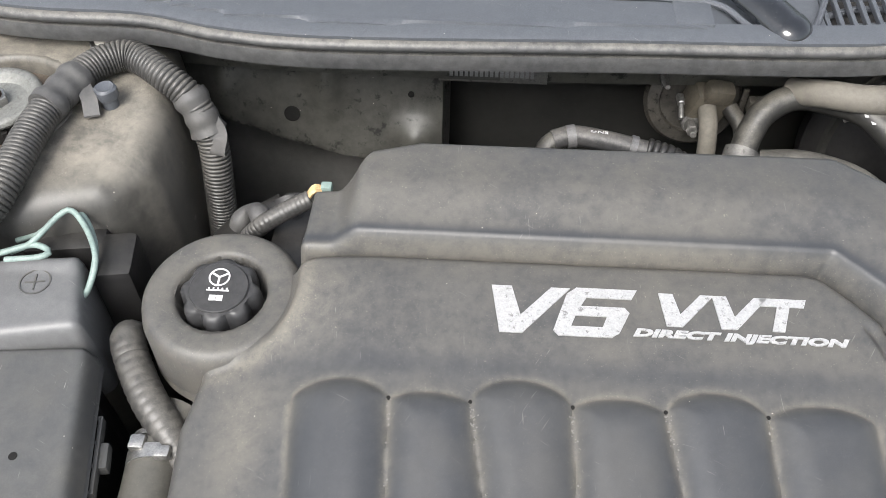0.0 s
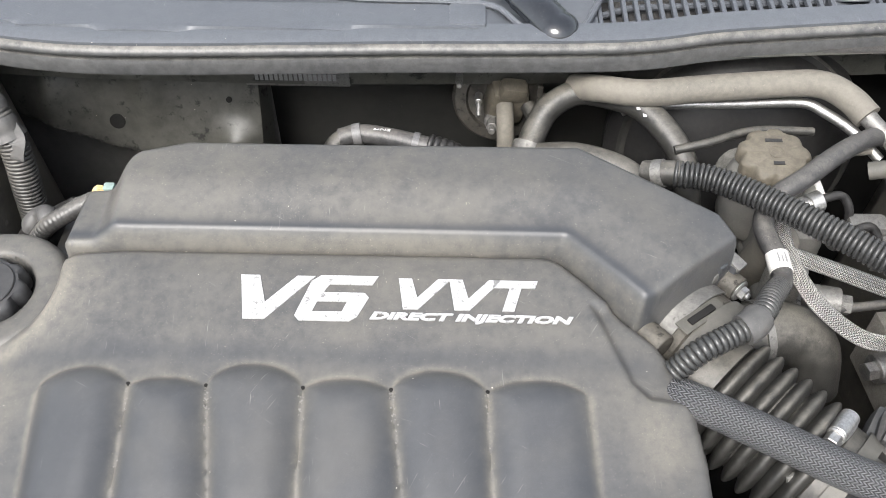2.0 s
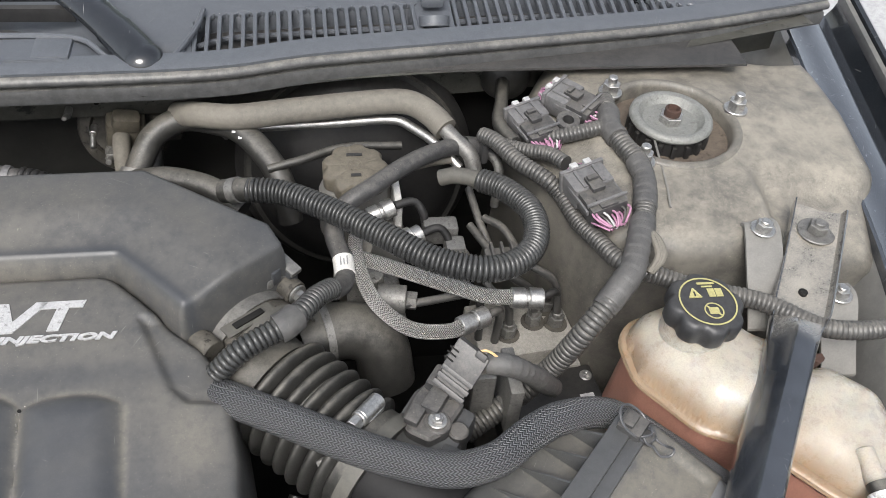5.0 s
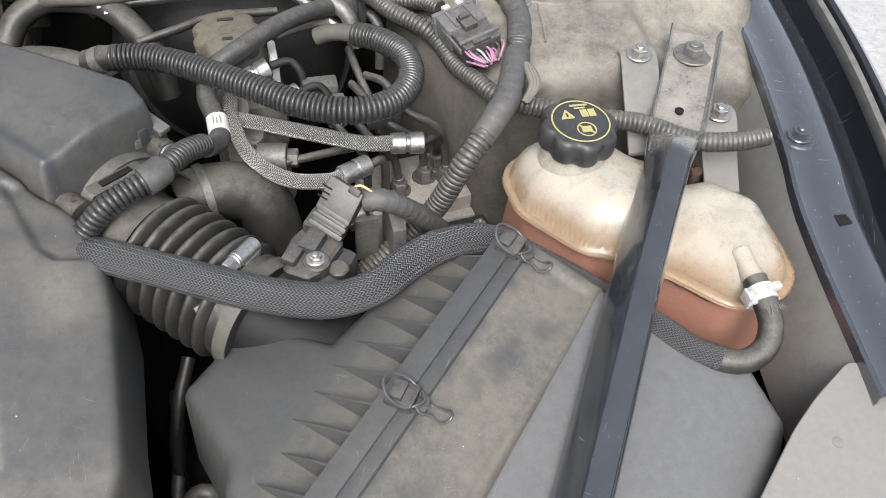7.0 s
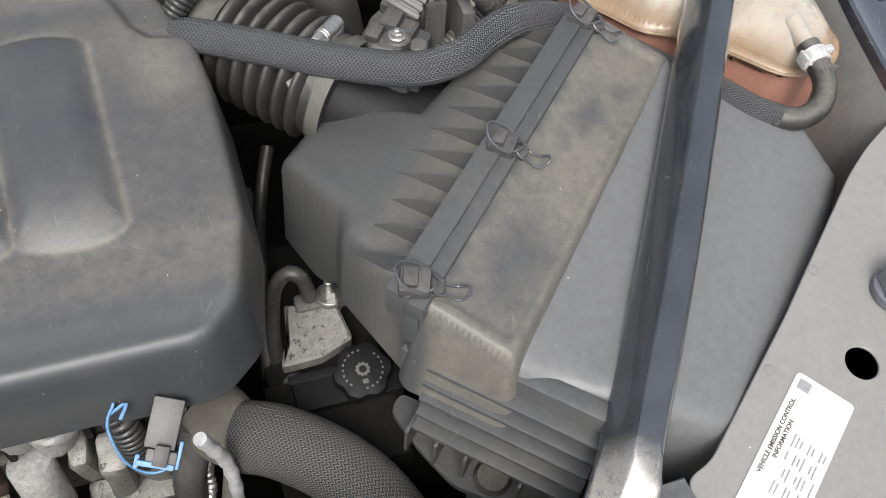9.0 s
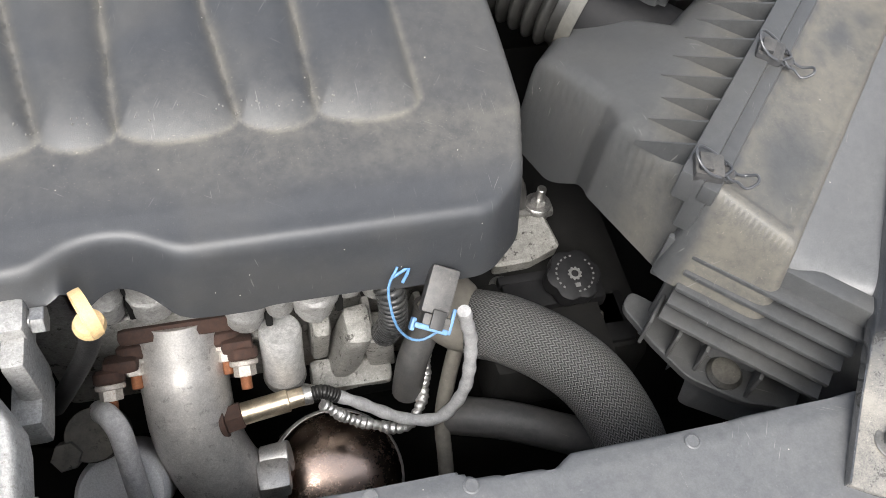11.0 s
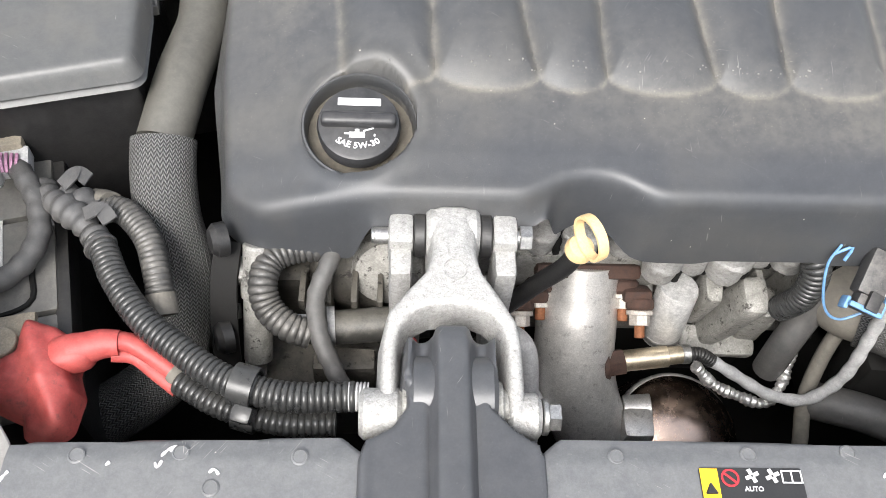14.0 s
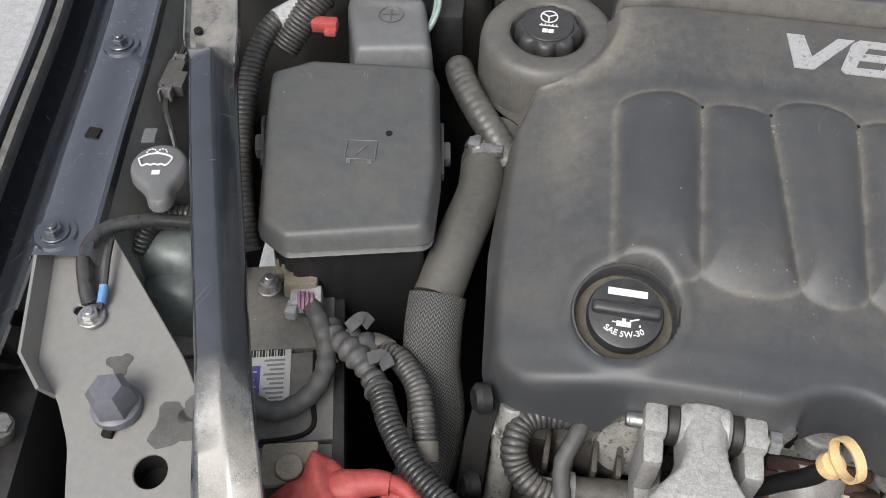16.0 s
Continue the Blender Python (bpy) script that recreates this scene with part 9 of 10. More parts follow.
part("branch_loom", loom([(-0.468, 0.158, 0.79), (-0.450, 0.150, 0.793), (-0.430, 0.126, 0.795), (-0.420, 0.100, 0.792), (-0.415, 0.080, 0.785)], 0.0106, 0.0044, 0.17, 18), M_LOOM_DUST, cab)
part("branch_end", tube([(-0.478, 0.166, 0.782), (-0.470, 0.160, 0.789), (-0.464, 0.156, 0.792)], 0.0125, 16, 0.003), M_RUBBER_TAN, cab)
part("branch_end", tube([(-0.416, 0.084, 0.787), (-0.413, 0.070, 0.780)], 0.0115, 14, 0.003), M_RUBBER_TAN, cab)
part("lower_loom", loom([(-0.394, 0.018, 0.782), (-0.362, 0.0, 0.782), (-0.320, -0.012, 0.783), (-0.284, -0.012, 0.783)], 0.0092, 0.0046, 0.16, 16), M_LOOM, cab)
part("joint_tape", tube([(-0.522, 0.176, 0.785), (-0.505, 0.158, 0.796), (-0.488, 0.145, 0.800), (-0.470, 0.128, 0.799), (-0.460, 0.114, 0.800)], lambda s, l: 0.0102 + 0.0026 * math.sin(330 * s) * math.sin(197 * s), 16, 0.002), M_TAPE, cab, "crumpled black tape")
part("joint_tape", tube([(-0.500, 0.165, 0.79), (-0.484, 0.158, 0.795), (-0.472, 0.152, 0.793)], lambda s, l: 0.0105 + 0.0022 * math.sin(420 * s), 14, 0.002), M_TAPE, cab)
for pts in ([(-0.500, 0.168, 0.802), (-0.490, 0.178, 0.806), (-0.482, 0.176, 0.800)], [(-0.474, 0.136, 0.811), (-0.463, 0.140, 0.813), (-0.456, 0.134, 0.806)], [(-0.515, 0.166, 0.800), (-0.516, 0.150, 0.798), (-0.508, 0.138, 0.788)]):
    part("tape_tail", sweep([(-0.006, -0.0008), (-0.006, 0.0008), (0.006, 0.0008), (0.006, -0.0008)], spline(pts, 0.002)[0], True), M_TAPE, cab, "loose end of tape")
part("cable_clip", merged(lathe([(0.0128, 0), (0.0148, 0), (0.0148, 0.016), (0.0128, 0.016), (0.0128, 0)], frame_to((-0.352, 0.008, 0.802), (-0.338, 0.004, 0.802)), 24), lathe([(0.0095, 0), (0.0115, 0), (0.0115, 0.016), (0.0095, 0.016), (0.0095, 0)], frame_to((-0.352, -0.004, 0.782), (-0.338, -0.008, 0.782)), 20), box((0, 0, 0), (0.014, 0.012, 0.016), 0.003, resting(-0.344, -0.012, 0.797, 20, 0, -16))), M_LOOM, cab, "black plastic cable clip")

radh = thing("upper_radiator_hose", (-0.42, 0.2, 0.75), "dusty rubber radiator hose with a woven black sleeve", "hose")
part("bare_hose", tube([(-0.400, 0.405, 0.822), (-0.413, 0.366, 0.822), (-0.412, 0.322, 0.822), (-0.421, 0.266, 0.819), (-0.431, 0.212, 0.803)], 0.0215, 24, 0.006), M_HOSE_GREY, radh)
part("woven_sleeve", tube([(-0.4305, 0.214, 0.804), (-0.430, 0.190, 0.790), (-0.427, 0.165, 0.765), (-0.418, 0.138, 0.732), (-0.420, 0.104, 0.695), (-0.441, 0.072, 0.665), (-0.489, 0.044, 0.645), (-0.54, 0.02, 0.62)], 0.0255, 28, 0.006), M_BRAIDBIG, radh, "woven black heat sleeve")
part("spring_clamp", merged(lathe([(0.022, 0), (0.0238, 0), (0.0238, 0.012), (0.022, 0.012)], frame_to((-0.4125, 0.366, 0.822), (-0.4105, 0.345, 0.822)), 32), box((-0.424, 0.366, 0.842), (0.012, 0.012, 0.010), 0.002), box((-0.402, 0.358, 0.845), (0.012, 0.010, 0.008), 0.002)), M_STEEL, radh, "bright spring clamp")
part("second_clamp", lathe([(0.022, 0), (0.0235, 0), (0.0235, 0.005), (0.022, 0.005)], frame_to((-0.4123, 0.380, 0.822), (-0.4105, 0.345, 0.822)), 32), M_STEEL, radh)
hose("heater_return_loom", [], 0, M_LOOM_DUST, "curved dusty grey corrugated hose beside the cover", "corrugated hose", fn=tube([(-0.452, 0.470, 0.82), (-0.455, 0.457, 0.852), (-0.447, 0.437, 0.853), (-0.426, 0.404, 0.848), (-0.405, 0.380, 0.838), (-0.388, 0.36, 0.825)], ribbed(0.0145, 0.0075, 0.06), 18, 0.0012))

# fuse box
fuse = thing("fuse_box", (-0.53, 0.31, 0.72), "dusty dark grey plastic fuse box with a clipped lid", "fuse box")
FUSE = [(-0.557, 0.214), (-0.452, 0.241), (-0.457, 0.300), (-0.482, 0.424), (-0.592, 0.414), (-0.620, 0.395), (-0.607, 0.340), (-0.577, 0.226)]


def fuse_top(x, y):
    z = 0.874 - 0.06 * np.maximum(0, 0.30 - y)
    for cx, cy, sx, sy in ((-0.518, 0.310, 0.0185, 0.0125),):
        q = np.maximum(np.abs(x - cx) / sx, np.abs(y - cy) / sy)
        z = z + 0.0007 * np.exp(-((q - 1) / 0.09) ** 2)
    return z + 0.0007 * np.exp(-((np.abs((x + 0.518) * 0.8 + (y - 0.31)) / 0.0016)) ** 2) * (np.abs(x + 0.518) < 0.010) * (np.abs(y - 0.31) < 0.009)


lidf = part("lid", moulded(-0.66, -0.41, 0.17, 0.46, 0.0025, lambda x, y: sd_poly(FUSE, x, y, 0.009), fuse_top, 0.008, 0.004, lambda x, y: 0.853 + 0 * x), M_FUSE, fuse, sharp=60)
part("body", moulded(-0.66, -0.41, 0.17, 0.46, 0.005, lambda x, y: sd_poly(FUSE, x, y, 0.004), lambda x, y: 0.854 + 0 * x, 0.002, 0.004, lambda x, y: 0.70 + 0 * x), M_BLACK, fuse, "black lower body", sharp=60)
for k, (z, off) in enumerate(((0.857, 0.0120), (0.850, 0.0130))):
    part("lid_rim", moulded(-0.67, -0.40, 0.17, 0.47, 0.0025, lambda x, y, off=off: sd_poly(FUSE, x, y, off - 0.003), lambda x, y, z=z: z + 0 * x, 0.003, 0.003, lambda x, y, z=z: z - 0.005 + 0 * x), M_FUSE, fuse, "stepped rim below the lid", sharp=60)


def open_clip(x, y, z, turn, side):
    """A moulded loop of two thin rungs that hooks over the lid's rim."""
    m = resting(x, y, z, 0, 0, turn)
    bars = [box((side * 0.010, 0, 0), (0.0035, 0.066, 0.010), 0.001, m)] + [box((side * 0.005, v, 0), (0.012, 0.0035, 0.010), 0.001, m) for v in (-0.0315, -0.010, 0.010, 0.0315)]
    part("lid_clip", merged(*bars, box((side * 0.014, 0, -0.004), (0.008, 0.022, 0.012), 0.002, m)), M_FUSE, fuse, "looped plastic lid clip")


open_clip(-0.614, 0.338, 0.838, 17, -1)
open_clip(-0.463, 0.353, 0.838, 11, 1)
part("dark_spot", lathe([(0.0032, -0.001), (0.0032, 0.0006), (0, 0.0008)], Matrix.Translation((-0.498, 0.334, 0.874)), 14), M_DARK, lidf)
rm = Matrix.Translation((-0.518, 0.309, 0.8745)) @ Matrix.Rotation(0.12, 4, 'Z')
part("relief", merged(*[box(c, s, 0.0003, rm, 1) for c, s in (((0, 0.0115, 0), (0.028, 0.0011, 0.0012)), ((0, -0.0115, 0), (0.028, 0.0011, 0.0012)), ((-0.0135, 0, 0), (0.0011, 0.022, 0.0012)), ((0.0135, 0, 0), (0.0011, 0.022, 0.0012)), ((-0.0095, -0.0145, 0), (0.0042, 0.005, 0.0009)), ((0.0095, -0.0145, 0), (0.0042, 0.005, 0.0009)))],
                      box((0, 0.002, 0), (0.0011, 0.011, 0.0012), 0, rm @ Matrix.Rotation(-0.7, 4, 'Z'), 1), box((0.001, -0.003, 0), (0.0011, 0.010, 0.0012), 0, rm @ Matrix.Rotation(-0.7, 4, 'Z'), 1)), M_TIE_BLACK, lidf, "moulded fuse symbol")
FLAP = [(-0.570, 0.493), (-0.504, 0.501), (-0.487, 0.443), (-0.548, 0.432)]
flap = part("terminal_flap", moulded(-0.60, -0.46, 0.41, 0.53, 0.0025, lambda x, y: sd_poly(FLAP, x, y, 0.007), lambda x, y: 0.893 - 0.12 * np.maximum(0, 0.462 - y) + 0.004 * step01(y, 0.485, 0.50), 0.010, 0.005, lambda x, y: 0.80 + 0 * x), M_BOX, fuse, "flap with a raised plus sign", sharp=60)
pm = Matrix.Translation((-0.528, 0.478, 0.8932)) @ Matrix.Rotation(0.15, 4, 'Z')
part("plus_sign", merged(lathe(ring_mark(0.0115, 0.0012, 0.0007), pm, 36), box((0, 0, 0.0004), (0.016, 0.0012, 0.0007), 0, pm), box((0, 0, 0.0004), (0.0012, 0.016, 0.0007), 0, pm)), M_FUSE, flap, "moulded plus sign in a ring")
part("rear_block", merged(box((0, 0, 0), (0.07, 0.03, 0.06), 0.006, resting(-0.525, 0.535, 0.855, 0, 0, 8)), box((0, 0, 0), (0.035, 0.05, 0.08), 0.008, resting(-0.478, 0.52, 0.845, 0, 0, 8))), M_BLACK, fuse)
part("red_terminal", merged(box((0, 0, 0), (0.026, 0.013, 0.012), 0.003, resting(-0.590, 0.455, 0.890, 0, 0, 5)), box((0, 0, 0), (0.012, 0.020, 0.006), 0.002, resting(-0.583, 0.453, 0.888, 0, 0, 5))), M_RED, fuse, "red terminal cap")
for pts in ([(-0.560, 0.508, 0.893), (-0.542, 0.514, 0.900), (-0.523, 0.537, 0.910), (-0.512, 0.541, 0.911), (-0.494, 0.522, 0.905), (-0.483, 0.499, 0.899), (-0.487, 0.481, 0.885), (-0.497, 0.471, 0.872), (-0.50, 0.466, 0.85)],
            [(-0.565, 0.528, 0.885), (-0.545, 0.532, 0.892), (-0.522, 0.548, 0.902), (-0.508, 0.545, 0.903), (-0.491, 0.520, 0.897), (-0.488, 0.495, 0.886), (-0.498, 0.47, 0.865)]):
    hose("teal_wire", pts, 0.0026, M_TEAL, "pale teal wire looping over the fuse box", "wire", 10, 0.004)
hose("teal_wire", [(-0.60, 0.500, 0.890), (-0.567, 0.504, 0.896), (-0.541, 0.513, 0.898), (-0.526, 0.508, 0.897), (-0.532, 0.502, 0.896), (-0.56, 0.498, 0.895)], 0.0028, M_TEAL, "pale teal wire looping over the fuse box", "wire", 10, 0.004)
hose("black_lead", [(-0.63, 0.53, 0.885), (-0.59, 0.540, 0.889), (-0.556, 0.543, 0.890)], 0.0052, M_LOOM, "black sleeved lead behind the fuse box", "wire", 12)
hose("terminal_lead", [(-0.640, 0.452, 0.878), (-0.615, 0.457, 0.888), (-0.598, 0.456, 0.890)], 0.0058, M_BLACK, "black lead to the red terminal", "wire", 12)

# thick loom over the left tower
tl = thing("main_wiring_loom", (-0.5, 0.66, 0.88), "thick dusty corrugated wiring loom with tape bands", "corrugated hose")
TL = [(-0.632, 0.440, 0.865), (-0.600, 0.480, 0.905), (-0.566, 0.535, 0.935), (-0.560, 0.603, 0.942), (-0.553, 0.647, 0.943), (-0.536, 0.694, 0.943), (-0.506, 0.714, 0.942), (-0.466, 0.692, 0.935), (-0.441, 0.680, 0.915), (-0.429, 0.668, 0.88), (-0.429, 0.657, 0.83), (-0.435, 0.652, 0.76), (-0.44, 0.65, 0.70)]
part("loom", loom(TL, 0.0150, 0.0042, 0.16, 20), M_LOOM_DUST, tl)
part("tape_band", tube([(-0.558, 0.632, 0.944), (-0.551, 0.655, 0.944), (-0.542, 0.680, 0.944)], lambda s, l: 0.0163 + 0.0016 * math.sin(260 * s) * math.sin(113 * s), 18, 0.0025), M_TAPE, tl, "crinkled tape band")
part("tape_tail", sweep([(-0.007, -0.001), (-0.007, 0.001), (0.007, 0.001), (0.007, -0.001)], spline([(-0.538, 0.668, 0.948), (-0.527, 0.654, 0.940), (-0.522, 0.640, 0.930)], 0.003)[0], True), M_TAPE, tl, "loose end of tape")
part("tape_band", tube([(-0.448, 0.686, 0.924), (-0.438, 0.677, 0.908), (-0.431, 0.671, 0.890)], lambda s, l: 0.0165 + 0.0018 * math.sin(260 * s) * math.sin(113 * s), 18, 0.0025), M_TAPE, tl, "crinkled tape band")
part("tape_tail", sweep([(-0.008, -0.001), (-0.008, 0.001), (0.008, 0.001), (0.008, -0.001)], spline([(-0.428, 0.672, 0.908), (-0.418, 0.660, 0.896), (-0.420, 0.650, 0.880)], 0.003)[0], True), M_TAPE, tl, "loose end of tape")
part("tape_band", tube([(-0.585, 0.505, 0.921), (-0.572, 0.527, 0.932)], lambda s, l: 0.0165 + 0.001 * math.sin(300 * s), 18, 0.003), M_TAPE, tl)
hose("fuse_box_loom", [], 0, M_LOOM_DUST, "dusty corrugated loom running down beside the fuse box", "corrugated hose", fn=loom([(-0.600, 0.505, 0.885), (-0.620, 0.480, 0.888), (-0.642, 0.455, 0.885), (-0.654, 0.425, 0.870), (-0.655, 0.380, 0.845), (-0.648, 0.330, 0.820), (-0.634, 0.285, 0.80), (-0.62, 0.25, 0.78)], 0.0115, 0.005, 0.13))
hose("loom_tag", [], 0, M_GREYWIRE, "silver printed tag wrapped round the loom", "label", fn=tube([(-0.640, 0.457, 0.885), (-0.622, 0.476, 0.888), (-0.610, 0.492, 0.887)], 0.0130, 18, 0.004))
hose("side_loom", [], 0, M_LOOM, "thin black corrugated loom in the corner", "corrugated hose", fn=loom([(-0.665, 0.36, 0.83), (-0.66, 0.31, 0.80), (-0.65, 0.27, 0.775), (-0.63, 0.24, 0.75)], 0.009, 0.0046))

# washer bottle and small things in the corner
wash = thing("washer_bottle", (-0.68, 0.24, 0.70), "grey washer bottle filler with a white symbol cap", "washer bottle")
wm = resting(-0.680, 0.246, 0.880, 4)
part("neck", lathe([(0.020, -0.09), (0.019, -0.02), (0.022, -0.006), (0.022, 0.0)], wm, 28), M_BODY, wash)
wc = part("cap", moulded(-0.725, -0.63, 0.18, 0.31, 0.0022, lambda x, y: soft_min(np.hypot(x + 0.681, y - 0.248) - 0.0245, np.hypot(x + 0.667, y - 0.213) - 0.0085, 0.022), lambda x, y: 0.8885 + 0.0015 * np.exp(-((np.hypot(x + 0.681, y - 0.248) / 0.02) ** 6)) + 0 * x, 0.004, 0.001, lambda x, y: 0.878 + 0 * x), M_BOX, wash, "grey round flip cap", sharp=50)
part("hinge_tab", box((0, 0, 0), (0.012, 0.020, 0.003), 0.001, resting(-0.703, 0.281, 0.886, -10, 0, 15)), M_BOX, wash)
sm = resting(-0.684, 0.250, 0.8903, 0, 0, 12)
SCREEN = [(-0.0145, 0.0015), (-0.008, 0.0060), (0.0, 0.0075), (0.008, 0.0060), (0.0145, 0.0015), (0.0105, -0.0065), (0.006, -0.0050), (0.003, -0.0062), (0.0, -0.0048), (-0.003, -0.0062), (-0.006, -0.0050), (-0.0105, -0.0065)]
part("screen_symbol", tube([sm @ Vector((x, y, 0.0005)) for x, y in SCREEN + SCREEN[:1]], 0.0009, 6, 0.0012), M_WHITE, wash, "white windscreen symbol")
for cx in (-0.0045, 0.0045):
    for k in range(5):
        a = math.pi * (0.05 + 0.225 * k)
        part("spray_mark", box((0.0040, 0, 0.0003), (0.0012, 0.0019, 0.0005), 0, sm @ Matrix.Translation((cx, 0.0088, 0)) @ Matrix.Rotation(a, 4, 'Z')), M_WHITE, wash)
part("book_symbol", box((0.003, -0.0145, 0.0002), (0.007, 0.005, 0.0004), 0, sm), M_WHITE, wash)
part("bottle", merged(blob((-0.665, 0.215, 0.795), (0.045, 0.040, 0.05)), blob((-0.655, 0.18, 0.775), (0.035, 0.03, 0.05))), M_BOTTLE, wash, "teal-grey washer bottle body", sharp=80)
gw = thing("ground_wire", (-0.69, 0.12, 0.862), "dark ground cable with a ring terminal and blue crimp", "cable")
part("cable", tube([(-0.615, 0.225, 0.845), (-0.650, 0.212, 0.858), (-0.679, 0.197, 0.872), (-0.703, 0.180, 0.876), (-0.710, 0.155, 0.874), (-0.699, 0.128, 0.868), (-0.692, 0.116, 0.864)], 0.0065, 14, 0.005), M_LOOM, gw)
part("ring_terminal", lathe([(0.004, 0), (0.0105, 0), (0.0105, 0.002), (0.004, 0.002)], Matrix.Translation((-0.6875, 0.1065, tie_z(0.1065) + 0.001)), 24), M_STEEL, gw)
part("bolt", bolt((-0.6875, 0.1065, tie_z(0.1065) + 0.003), r=0.007, h=0.005), M_STEEL, gw, "steel ground bolt")
part("thin_wire", tube([(-0.682, 0.112, 0.862), (-0.684, 0.13, 0.868), (-0.690, 0.155, 0.874), (-0.694, 0.172, 0.875)], 0.0022, 8, 0.004), M_LOOM, gw)
part("blue_crimp", tube([(-0.6825, 0.117, 0.864), (-0.6845, 0.131, 0.869)], 0.0038, 10, 0.003), M_BLUE, gw, "blue crimp sleeve")
hose("corner_loom", [], 0, M_LOOM, "black corrugated loom behind the end plate", "corrugated hose", fn=loom([(-0.63, 0.225, 0.85), (-0.66, 0.222, 0.857), (-0.682, 0.208, 0.852), (-0.69, 0.19, 0.835)], 0.0082, 0.0044))
gc = thing("side_connector", (-0.725, 0.36, 0.86), "grey inline connector with pale locks on the inner wing", "connector")
gm = resting(-0.722, 0.375, 0.868, -6, 0, 8)
part("body", merged(box((0, 0, 0), (0.018, 0.046, 0.016), 0.003, gm), box((0.010, -0.012, 0.003), (0.012, 0.026, 0.012), 0.002, gm)), M_CONN, gc)
for v in (0.026, -0.028):
    part("pale_lock", merged(box((0.001, v, 0.004), (0.011, 0.004, 0.012), 0.001, gm), box((-0.004, v, 0.004), (0.0025, 0.014, 0.011), 0.001, gm), box((0.006, v, 0.004), (0.0025, 0.014, 0.011), 0.001, gm)), M_CONNGREY, gc, "pale plastic lock")
part("lead", tube([(-0.718, 0.345, 0.868), (-0.712, 0.33, 0.868), (-0.700, 0.31, 0.86), (-0.69, 0.29, 0.84)], 0.003, 8), M_LOOM, gc)
part("lead", tube([(-0.727, 0.40, 0.868), (-0.730, 0.45, 0.87), (-0.733, 0.52, 0.87)], 0.003, 8), M_LOOM, gc)
hose("wing_loom", [], 0, M_LOOM, "thin corrugated loom along the inner wing", "corrugated hose", fn=loom([(-0.702, 0.40, 0.86), (-0.697, 0.37, 0.865), (-0.69, 0.34, 0.86), (-0.683, 0.32, 0.84)], 0.006, 0.004))
lamp = thing("headlamp_housing", (-0.74, 0.02, 0.70), "black plastic headlamp housing beside the support", "headlamp")
part("housing", merged(box((0, 0, 0), (0.09, 0.13, 0.14), 0.01, resting(-0.757, 0.005, 0.75, 0, 0, 12)), box((0, 0, 0), (0.12, 0.10, 0.10), 0.02, resting(-0.67, -0.11, 0.745, 0, 0, 20))), M_BLACK, lamp)
part("adjuster", merged(cyl((-0.742, 0.015, 0.80), (-0.722, 0.012, 0.845), 0.010), hexnut((-0.724, 0.0125, 0.84), (-0.719, 0.012, 0.85), 0.008)), M_DULL, lamp, "grey adjuster screw")
part("rib", box((-0.765, 0.075, 0.835), (0.035, 0.006, 0.03), 0.002), M_BLACK, lamp)
part("rib", box((-0.775, 0.11, 0.83), (0.05, 0.006, 0.02), 0.002), M_BLACK, lamp)

# hoses and pulleys in front of the engine, left of the mount
acc = thing("alternator", (-0.29, 0.13, 0.68), "grimy cast alternator and bracket under the cover", "alternator")
part("housing", rough(merged(cyl((-0.31, 0.17, 0.72), (-0.245, 0.16, 0.72), 0.05, seg=32, b=0.006), box((-0.32, 0.16, 0.68), (0.10, 0.07, 0.12), 0.01)), 0.002, 60.0, 2), M_ENGINE, acc)
part("round_cover", rough(lathe([(0.030, -0.03), (0.031, -0.004), (0.027, 0.004), (0.012, 0.007), (0, 0.007)], frame_to((-0.252, 0.128, 0.752), (-0.250, 0.096, 0.770)), 28), 0.001, 60.0), M_CASTDARK, acc, "stained round casting")
for k in range(4):
    part("housing_rib", rough(box((-0.318 + 0.020 * k, 0.112, 0.722), (0.005, 0.030, 0.070), 0.0015, None), 0.0008, 90.0, 1, k), M_ENGINE, acc)
part("bracket", merged(cyl((-0.350, 0.128, 0.79), (-0.355, 0.075, 0.70), 0.0115, b=0.002), cyl((-0.351, 0.116, 0.770), (-0.352, 0.104, 0.750), 0.0135, b=0.002), box((-0.350, 0.135, 0.775), (0.020, 0.03, 0.03), 0.006), box((0, 0, 0), (0.012, 0.02, 0.018), 0.004, resting(-0.362, 0.118, 0.765, 10, 0, 0))), M_CASTDARK, acc, "stained cast aluminium bracket")
part("bracket_bolt", hexnut((-0.3568, 0.080, 0.705), (-0.358, 0.068, 0.688), 0.009), M_STEEL, acc, "bright bolt head")
part("side_bolt", hexnut((-0.365, 0.118, 0.765), (-0.375, 0.117, 0.765), 0.007), M_DULL, acc)
part("side_bolt", hexnut((-0.367, 0.10, 0.735), (-0.377, 0.099, 0.735), 0.007), M_DULL, acc)
part("lower_case", rough(merged(box((-0.30, 0.10, 0.63), (0.11, 0.09, 0.10), 0.015), box((-0.285, 0.065, 0.70), (0.05, 0.02, 0.05), 0.005)), 0.002, 60.0, 2), M_ENGINE, acc)
hose("front_corrugated_loom", [], 0, M_LOOM_DUST, "dusty corrugated loom curling under the cover", "corrugated hose", fn=loom([(-0.280, 0.145, 0.780), (-0.300, 0.130, 0.785), (-0.324, 0.126, 0.785), (-0.340, 0.117, 0.783), (-0.345, 0.099, 0.778), (-0.340, 0.084, 0.768), (-0.325, 0.072, 0.763), (-0.308, 0.068, 0.758)], 0.0115, 0.005, 0.15))
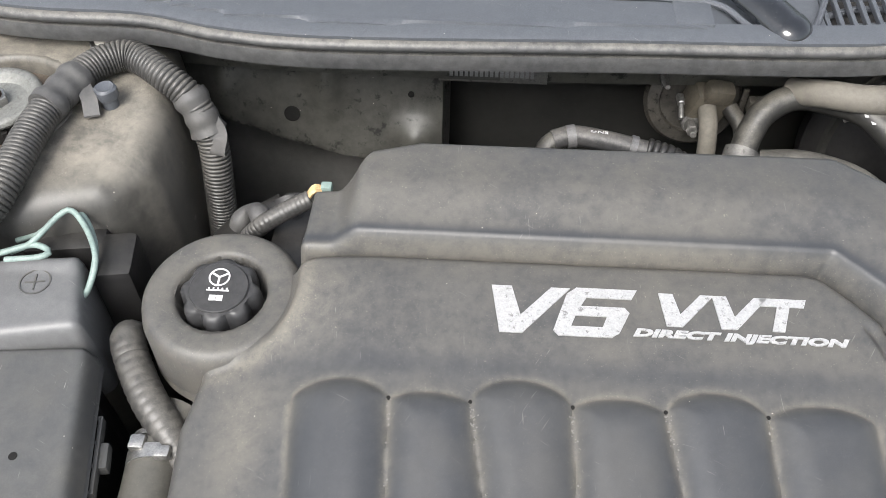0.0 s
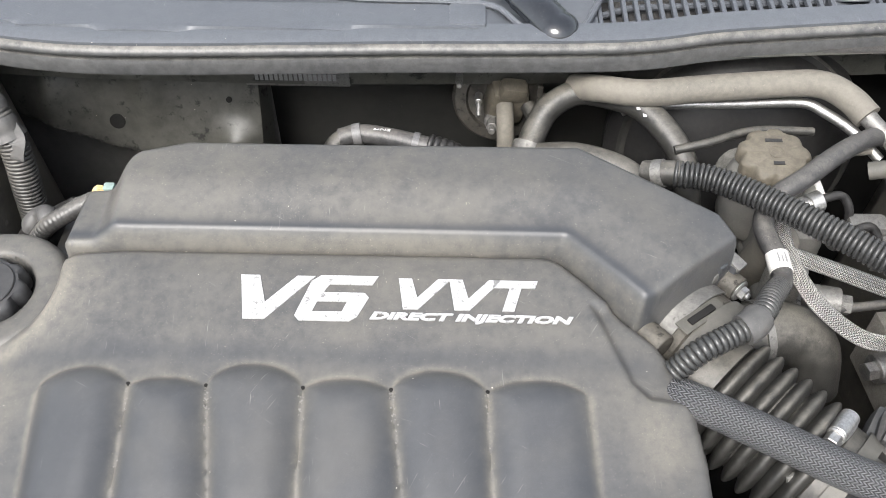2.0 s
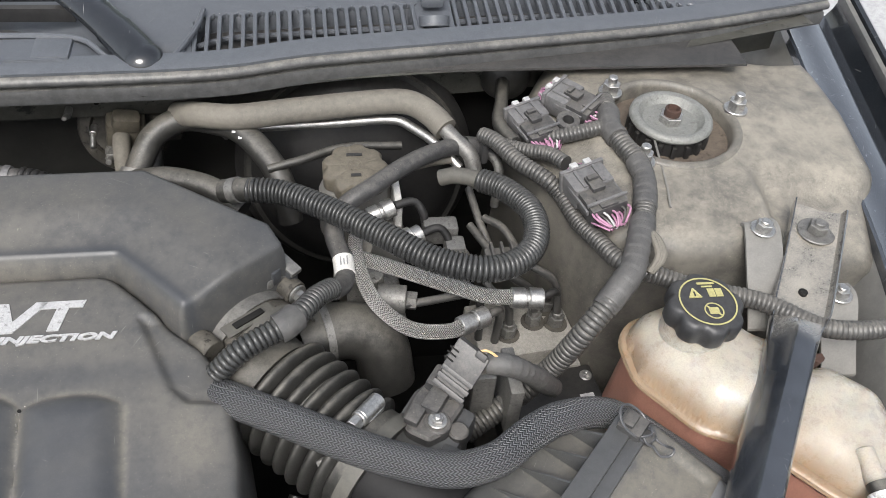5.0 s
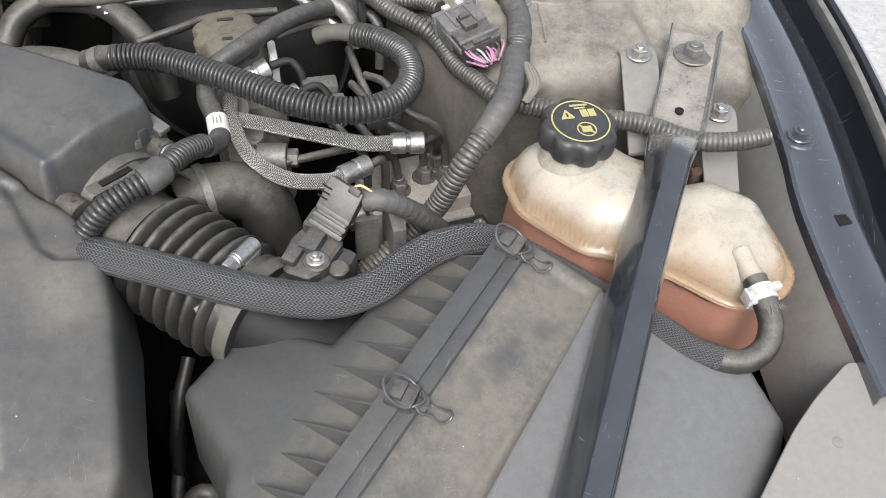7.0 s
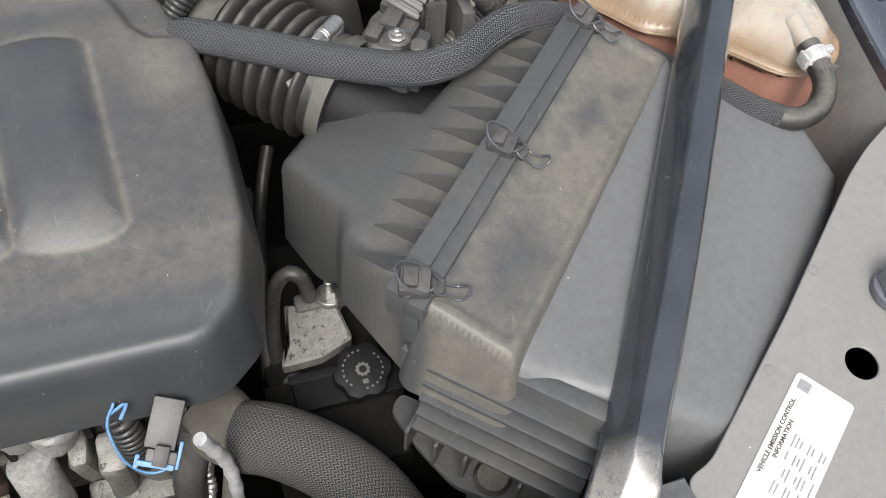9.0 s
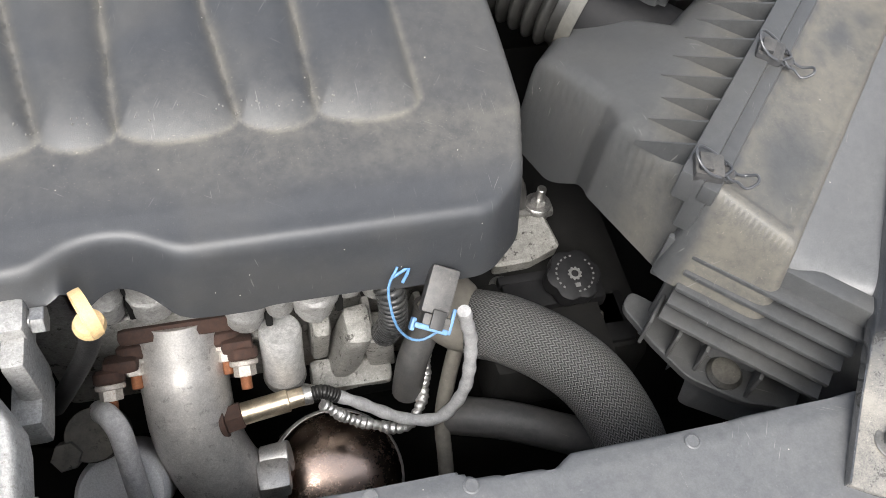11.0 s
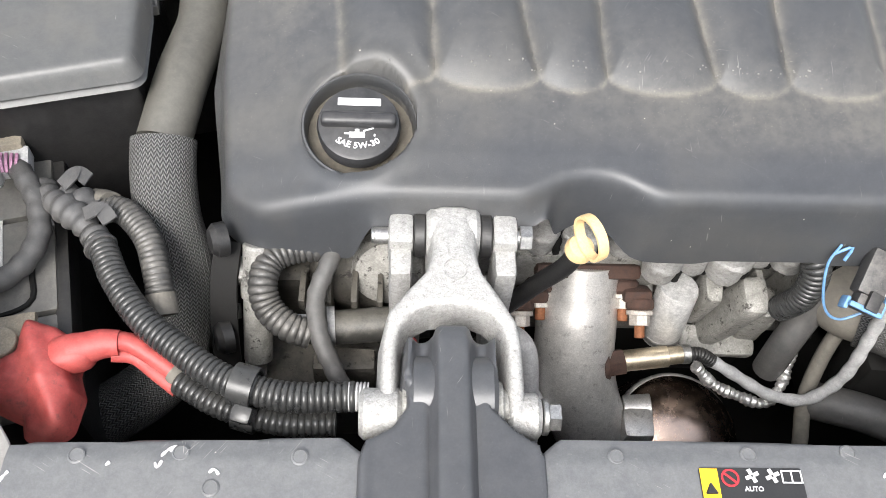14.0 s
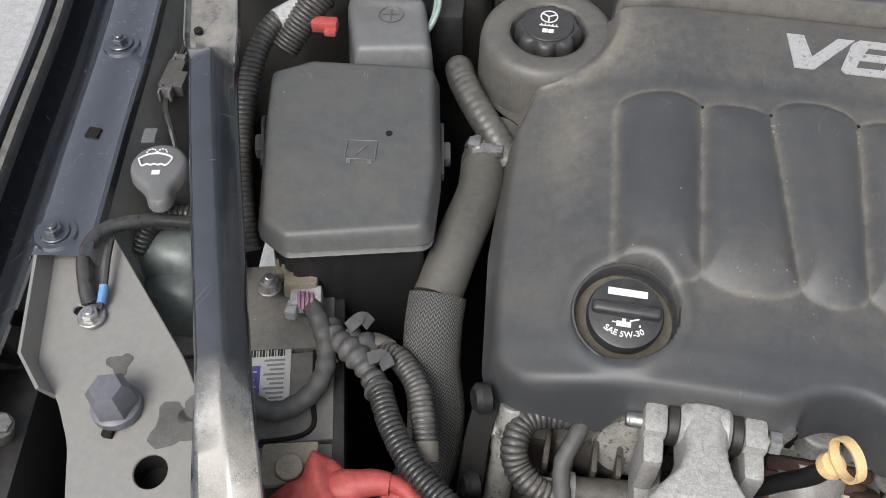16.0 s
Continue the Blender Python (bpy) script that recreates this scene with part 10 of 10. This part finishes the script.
hose("front_taped_cable", [(-0.282, 0.150, 0.785), (-0.290, 0.132, 0.787), (-0.297, 0.112, 0.785), (-0.305, 0.090, 0.775), (-0.301, 0.063, 0.766), (-0.291, 0.044, 0.752), (-0.280, 0.026, 0.738)], lambda s, l: 0.0072 + 0.0005 * math.sin(520 * s), M_TAPE, "spirally taped grey cable under the cover", "cable", 14, 0.004)
fh = thing("thermostat_hose", (-0.27, 0.085, 0.74), "short dusty rubber hose with a pale clip", "hose")
part("hose", tube([(-0.312, 0.082, 0.745), (-0.29, 0.083, 0.742), (-0.25, 0.087, 0.742), (-0.22, 0.09, 0.742)], 0.0135, 18), M_RUBBER, fh)
part("clip", merged(box((-0.316, 0.076, 0.752), (0.012, 0.018, 0.016), 0.003), lathe([(0.0138, 0), (0.0155, 0), (0.0155, 0.006), (0.0138, 0.006)], frame_to((-0.298, 0.083, 0.743), (-0.25, 0.087, 0.742)), 24)), M_GREYWIRE, fh, "pale plastic clip")
hose("red_cable_cap", [], 0, M_RED, "small red rubber cap behind the mount", "cap", fn=cyl((-0.238, 0.05, 0.77), (-0.236, 0.045, 0.79), 0.007))
strip = thing("engine_side_bracket", (-0.38, 0.12, 0.66), "dark bolted bracket beside the sleeved radiator hose", "bracket")
part("plate", sweep([(-0.010, -0.004), (-0.010, 0.002), (0.010, 0.002), (0.012, -0.010), (0.010, -0.012)], spline([(-0.372, 0.128, 0.79), (-0.376, 0.10, 0.765), (-0.376, 0.07, 0.72), (-0.374, 0.055, 0.66)], 0.006)[0], True), M_DARK, strip)
for y, z in ((0.125, 0.80), (0.078, 0.735)):
    part("round_boss", lathe([(0.013, 0), (0.013, 0.008), (0.009, 0.012), (0, 0.012)], frame_to((-0.372, y, z), (-0.39, y - 0.008, z + 0.004)), 22), M_BLACK, strip)
# near-black boxes added to fill voids and paint the shade under the cover
hose("side_void_fill", [], 0, M_DARK, "near-black box filling the dark gap at the engine's side", "engine cover", fn=box((-0.30, 0.28, 0.66), (0.14, 0.2, 0.24), 0.02))
hose("engine_void_fill", [], 0, M_DARK, "near-black block filling the dark voids under the cover", "engine", fn=merged(box((-0.06, 0.32, 0.62), (0.40, 0.26, 0.36), 0.02), box((-0.06, 0.54, 0.68), (0.46, 0.2, 0.36), 0.02)))
hose("valve_cover", [], 0, M_BLACK, "grimy black valve cover behind the filler cap", "engine part", fn=merged(box((-0.32, 0.57, 0.82), (0.07, 0.10, 0.10), 0.012), cyl((-0.335, 0.585, 0.85), (-0.345, 0.61, 0.865), 0.02)))
coil = thing("coil_connector", (-0.33, 0.56, 0.88), "grey sleeved lead with a cream and teal connector", "connector")
part("lead", tube([(-0.375, 0.56, 0.865), (-0.358, 0.562, 0.883), (-0.335, 0.572, 0.893), (-0.318, 0.580, 0.898)], ribbed(0.0085, 0.004, 0.12), 12, 0.001), M_LOOM_DUST, coil)
part("cream_wires", merged(*[tube([(-0.320, 0.578 + 0.003 * k, 0.900), (-0.314, 0.580 + 0.003 * k, 0.908), (-0.309, 0.584 + 0.002 * k, 0.905)], 0.0022, 6, 0.003) for k in range(3)]), M_DIP, coil, "cream coloured wires")
part("teal_plug", box((-0.304, 0.588, 0.904), (0.010, 0.009, 0.010), 0.002), M_TEAL, coil)
part("crinkled_tape", tube([(-0.388, 0.575, 0.86), (-0.378, 0.582, 0.876), (-0.366, 0.576, 0.882), (-0.360, 0.566, 0.876)], lambda s, l: 0.008 + 0.002 * math.sin(200 * s), 12, 0.003), M_TAPE, coil)
hose("black_elbow", [(-0.42, 0.60, 0.78), (-0.40, 0.59, 0.82), (-0.375, 0.585, 0.845), (-0.345, 0.60, 0.855)], 0.022, M_BLACK, "black moulded elbow below the duct", "hose", 18)
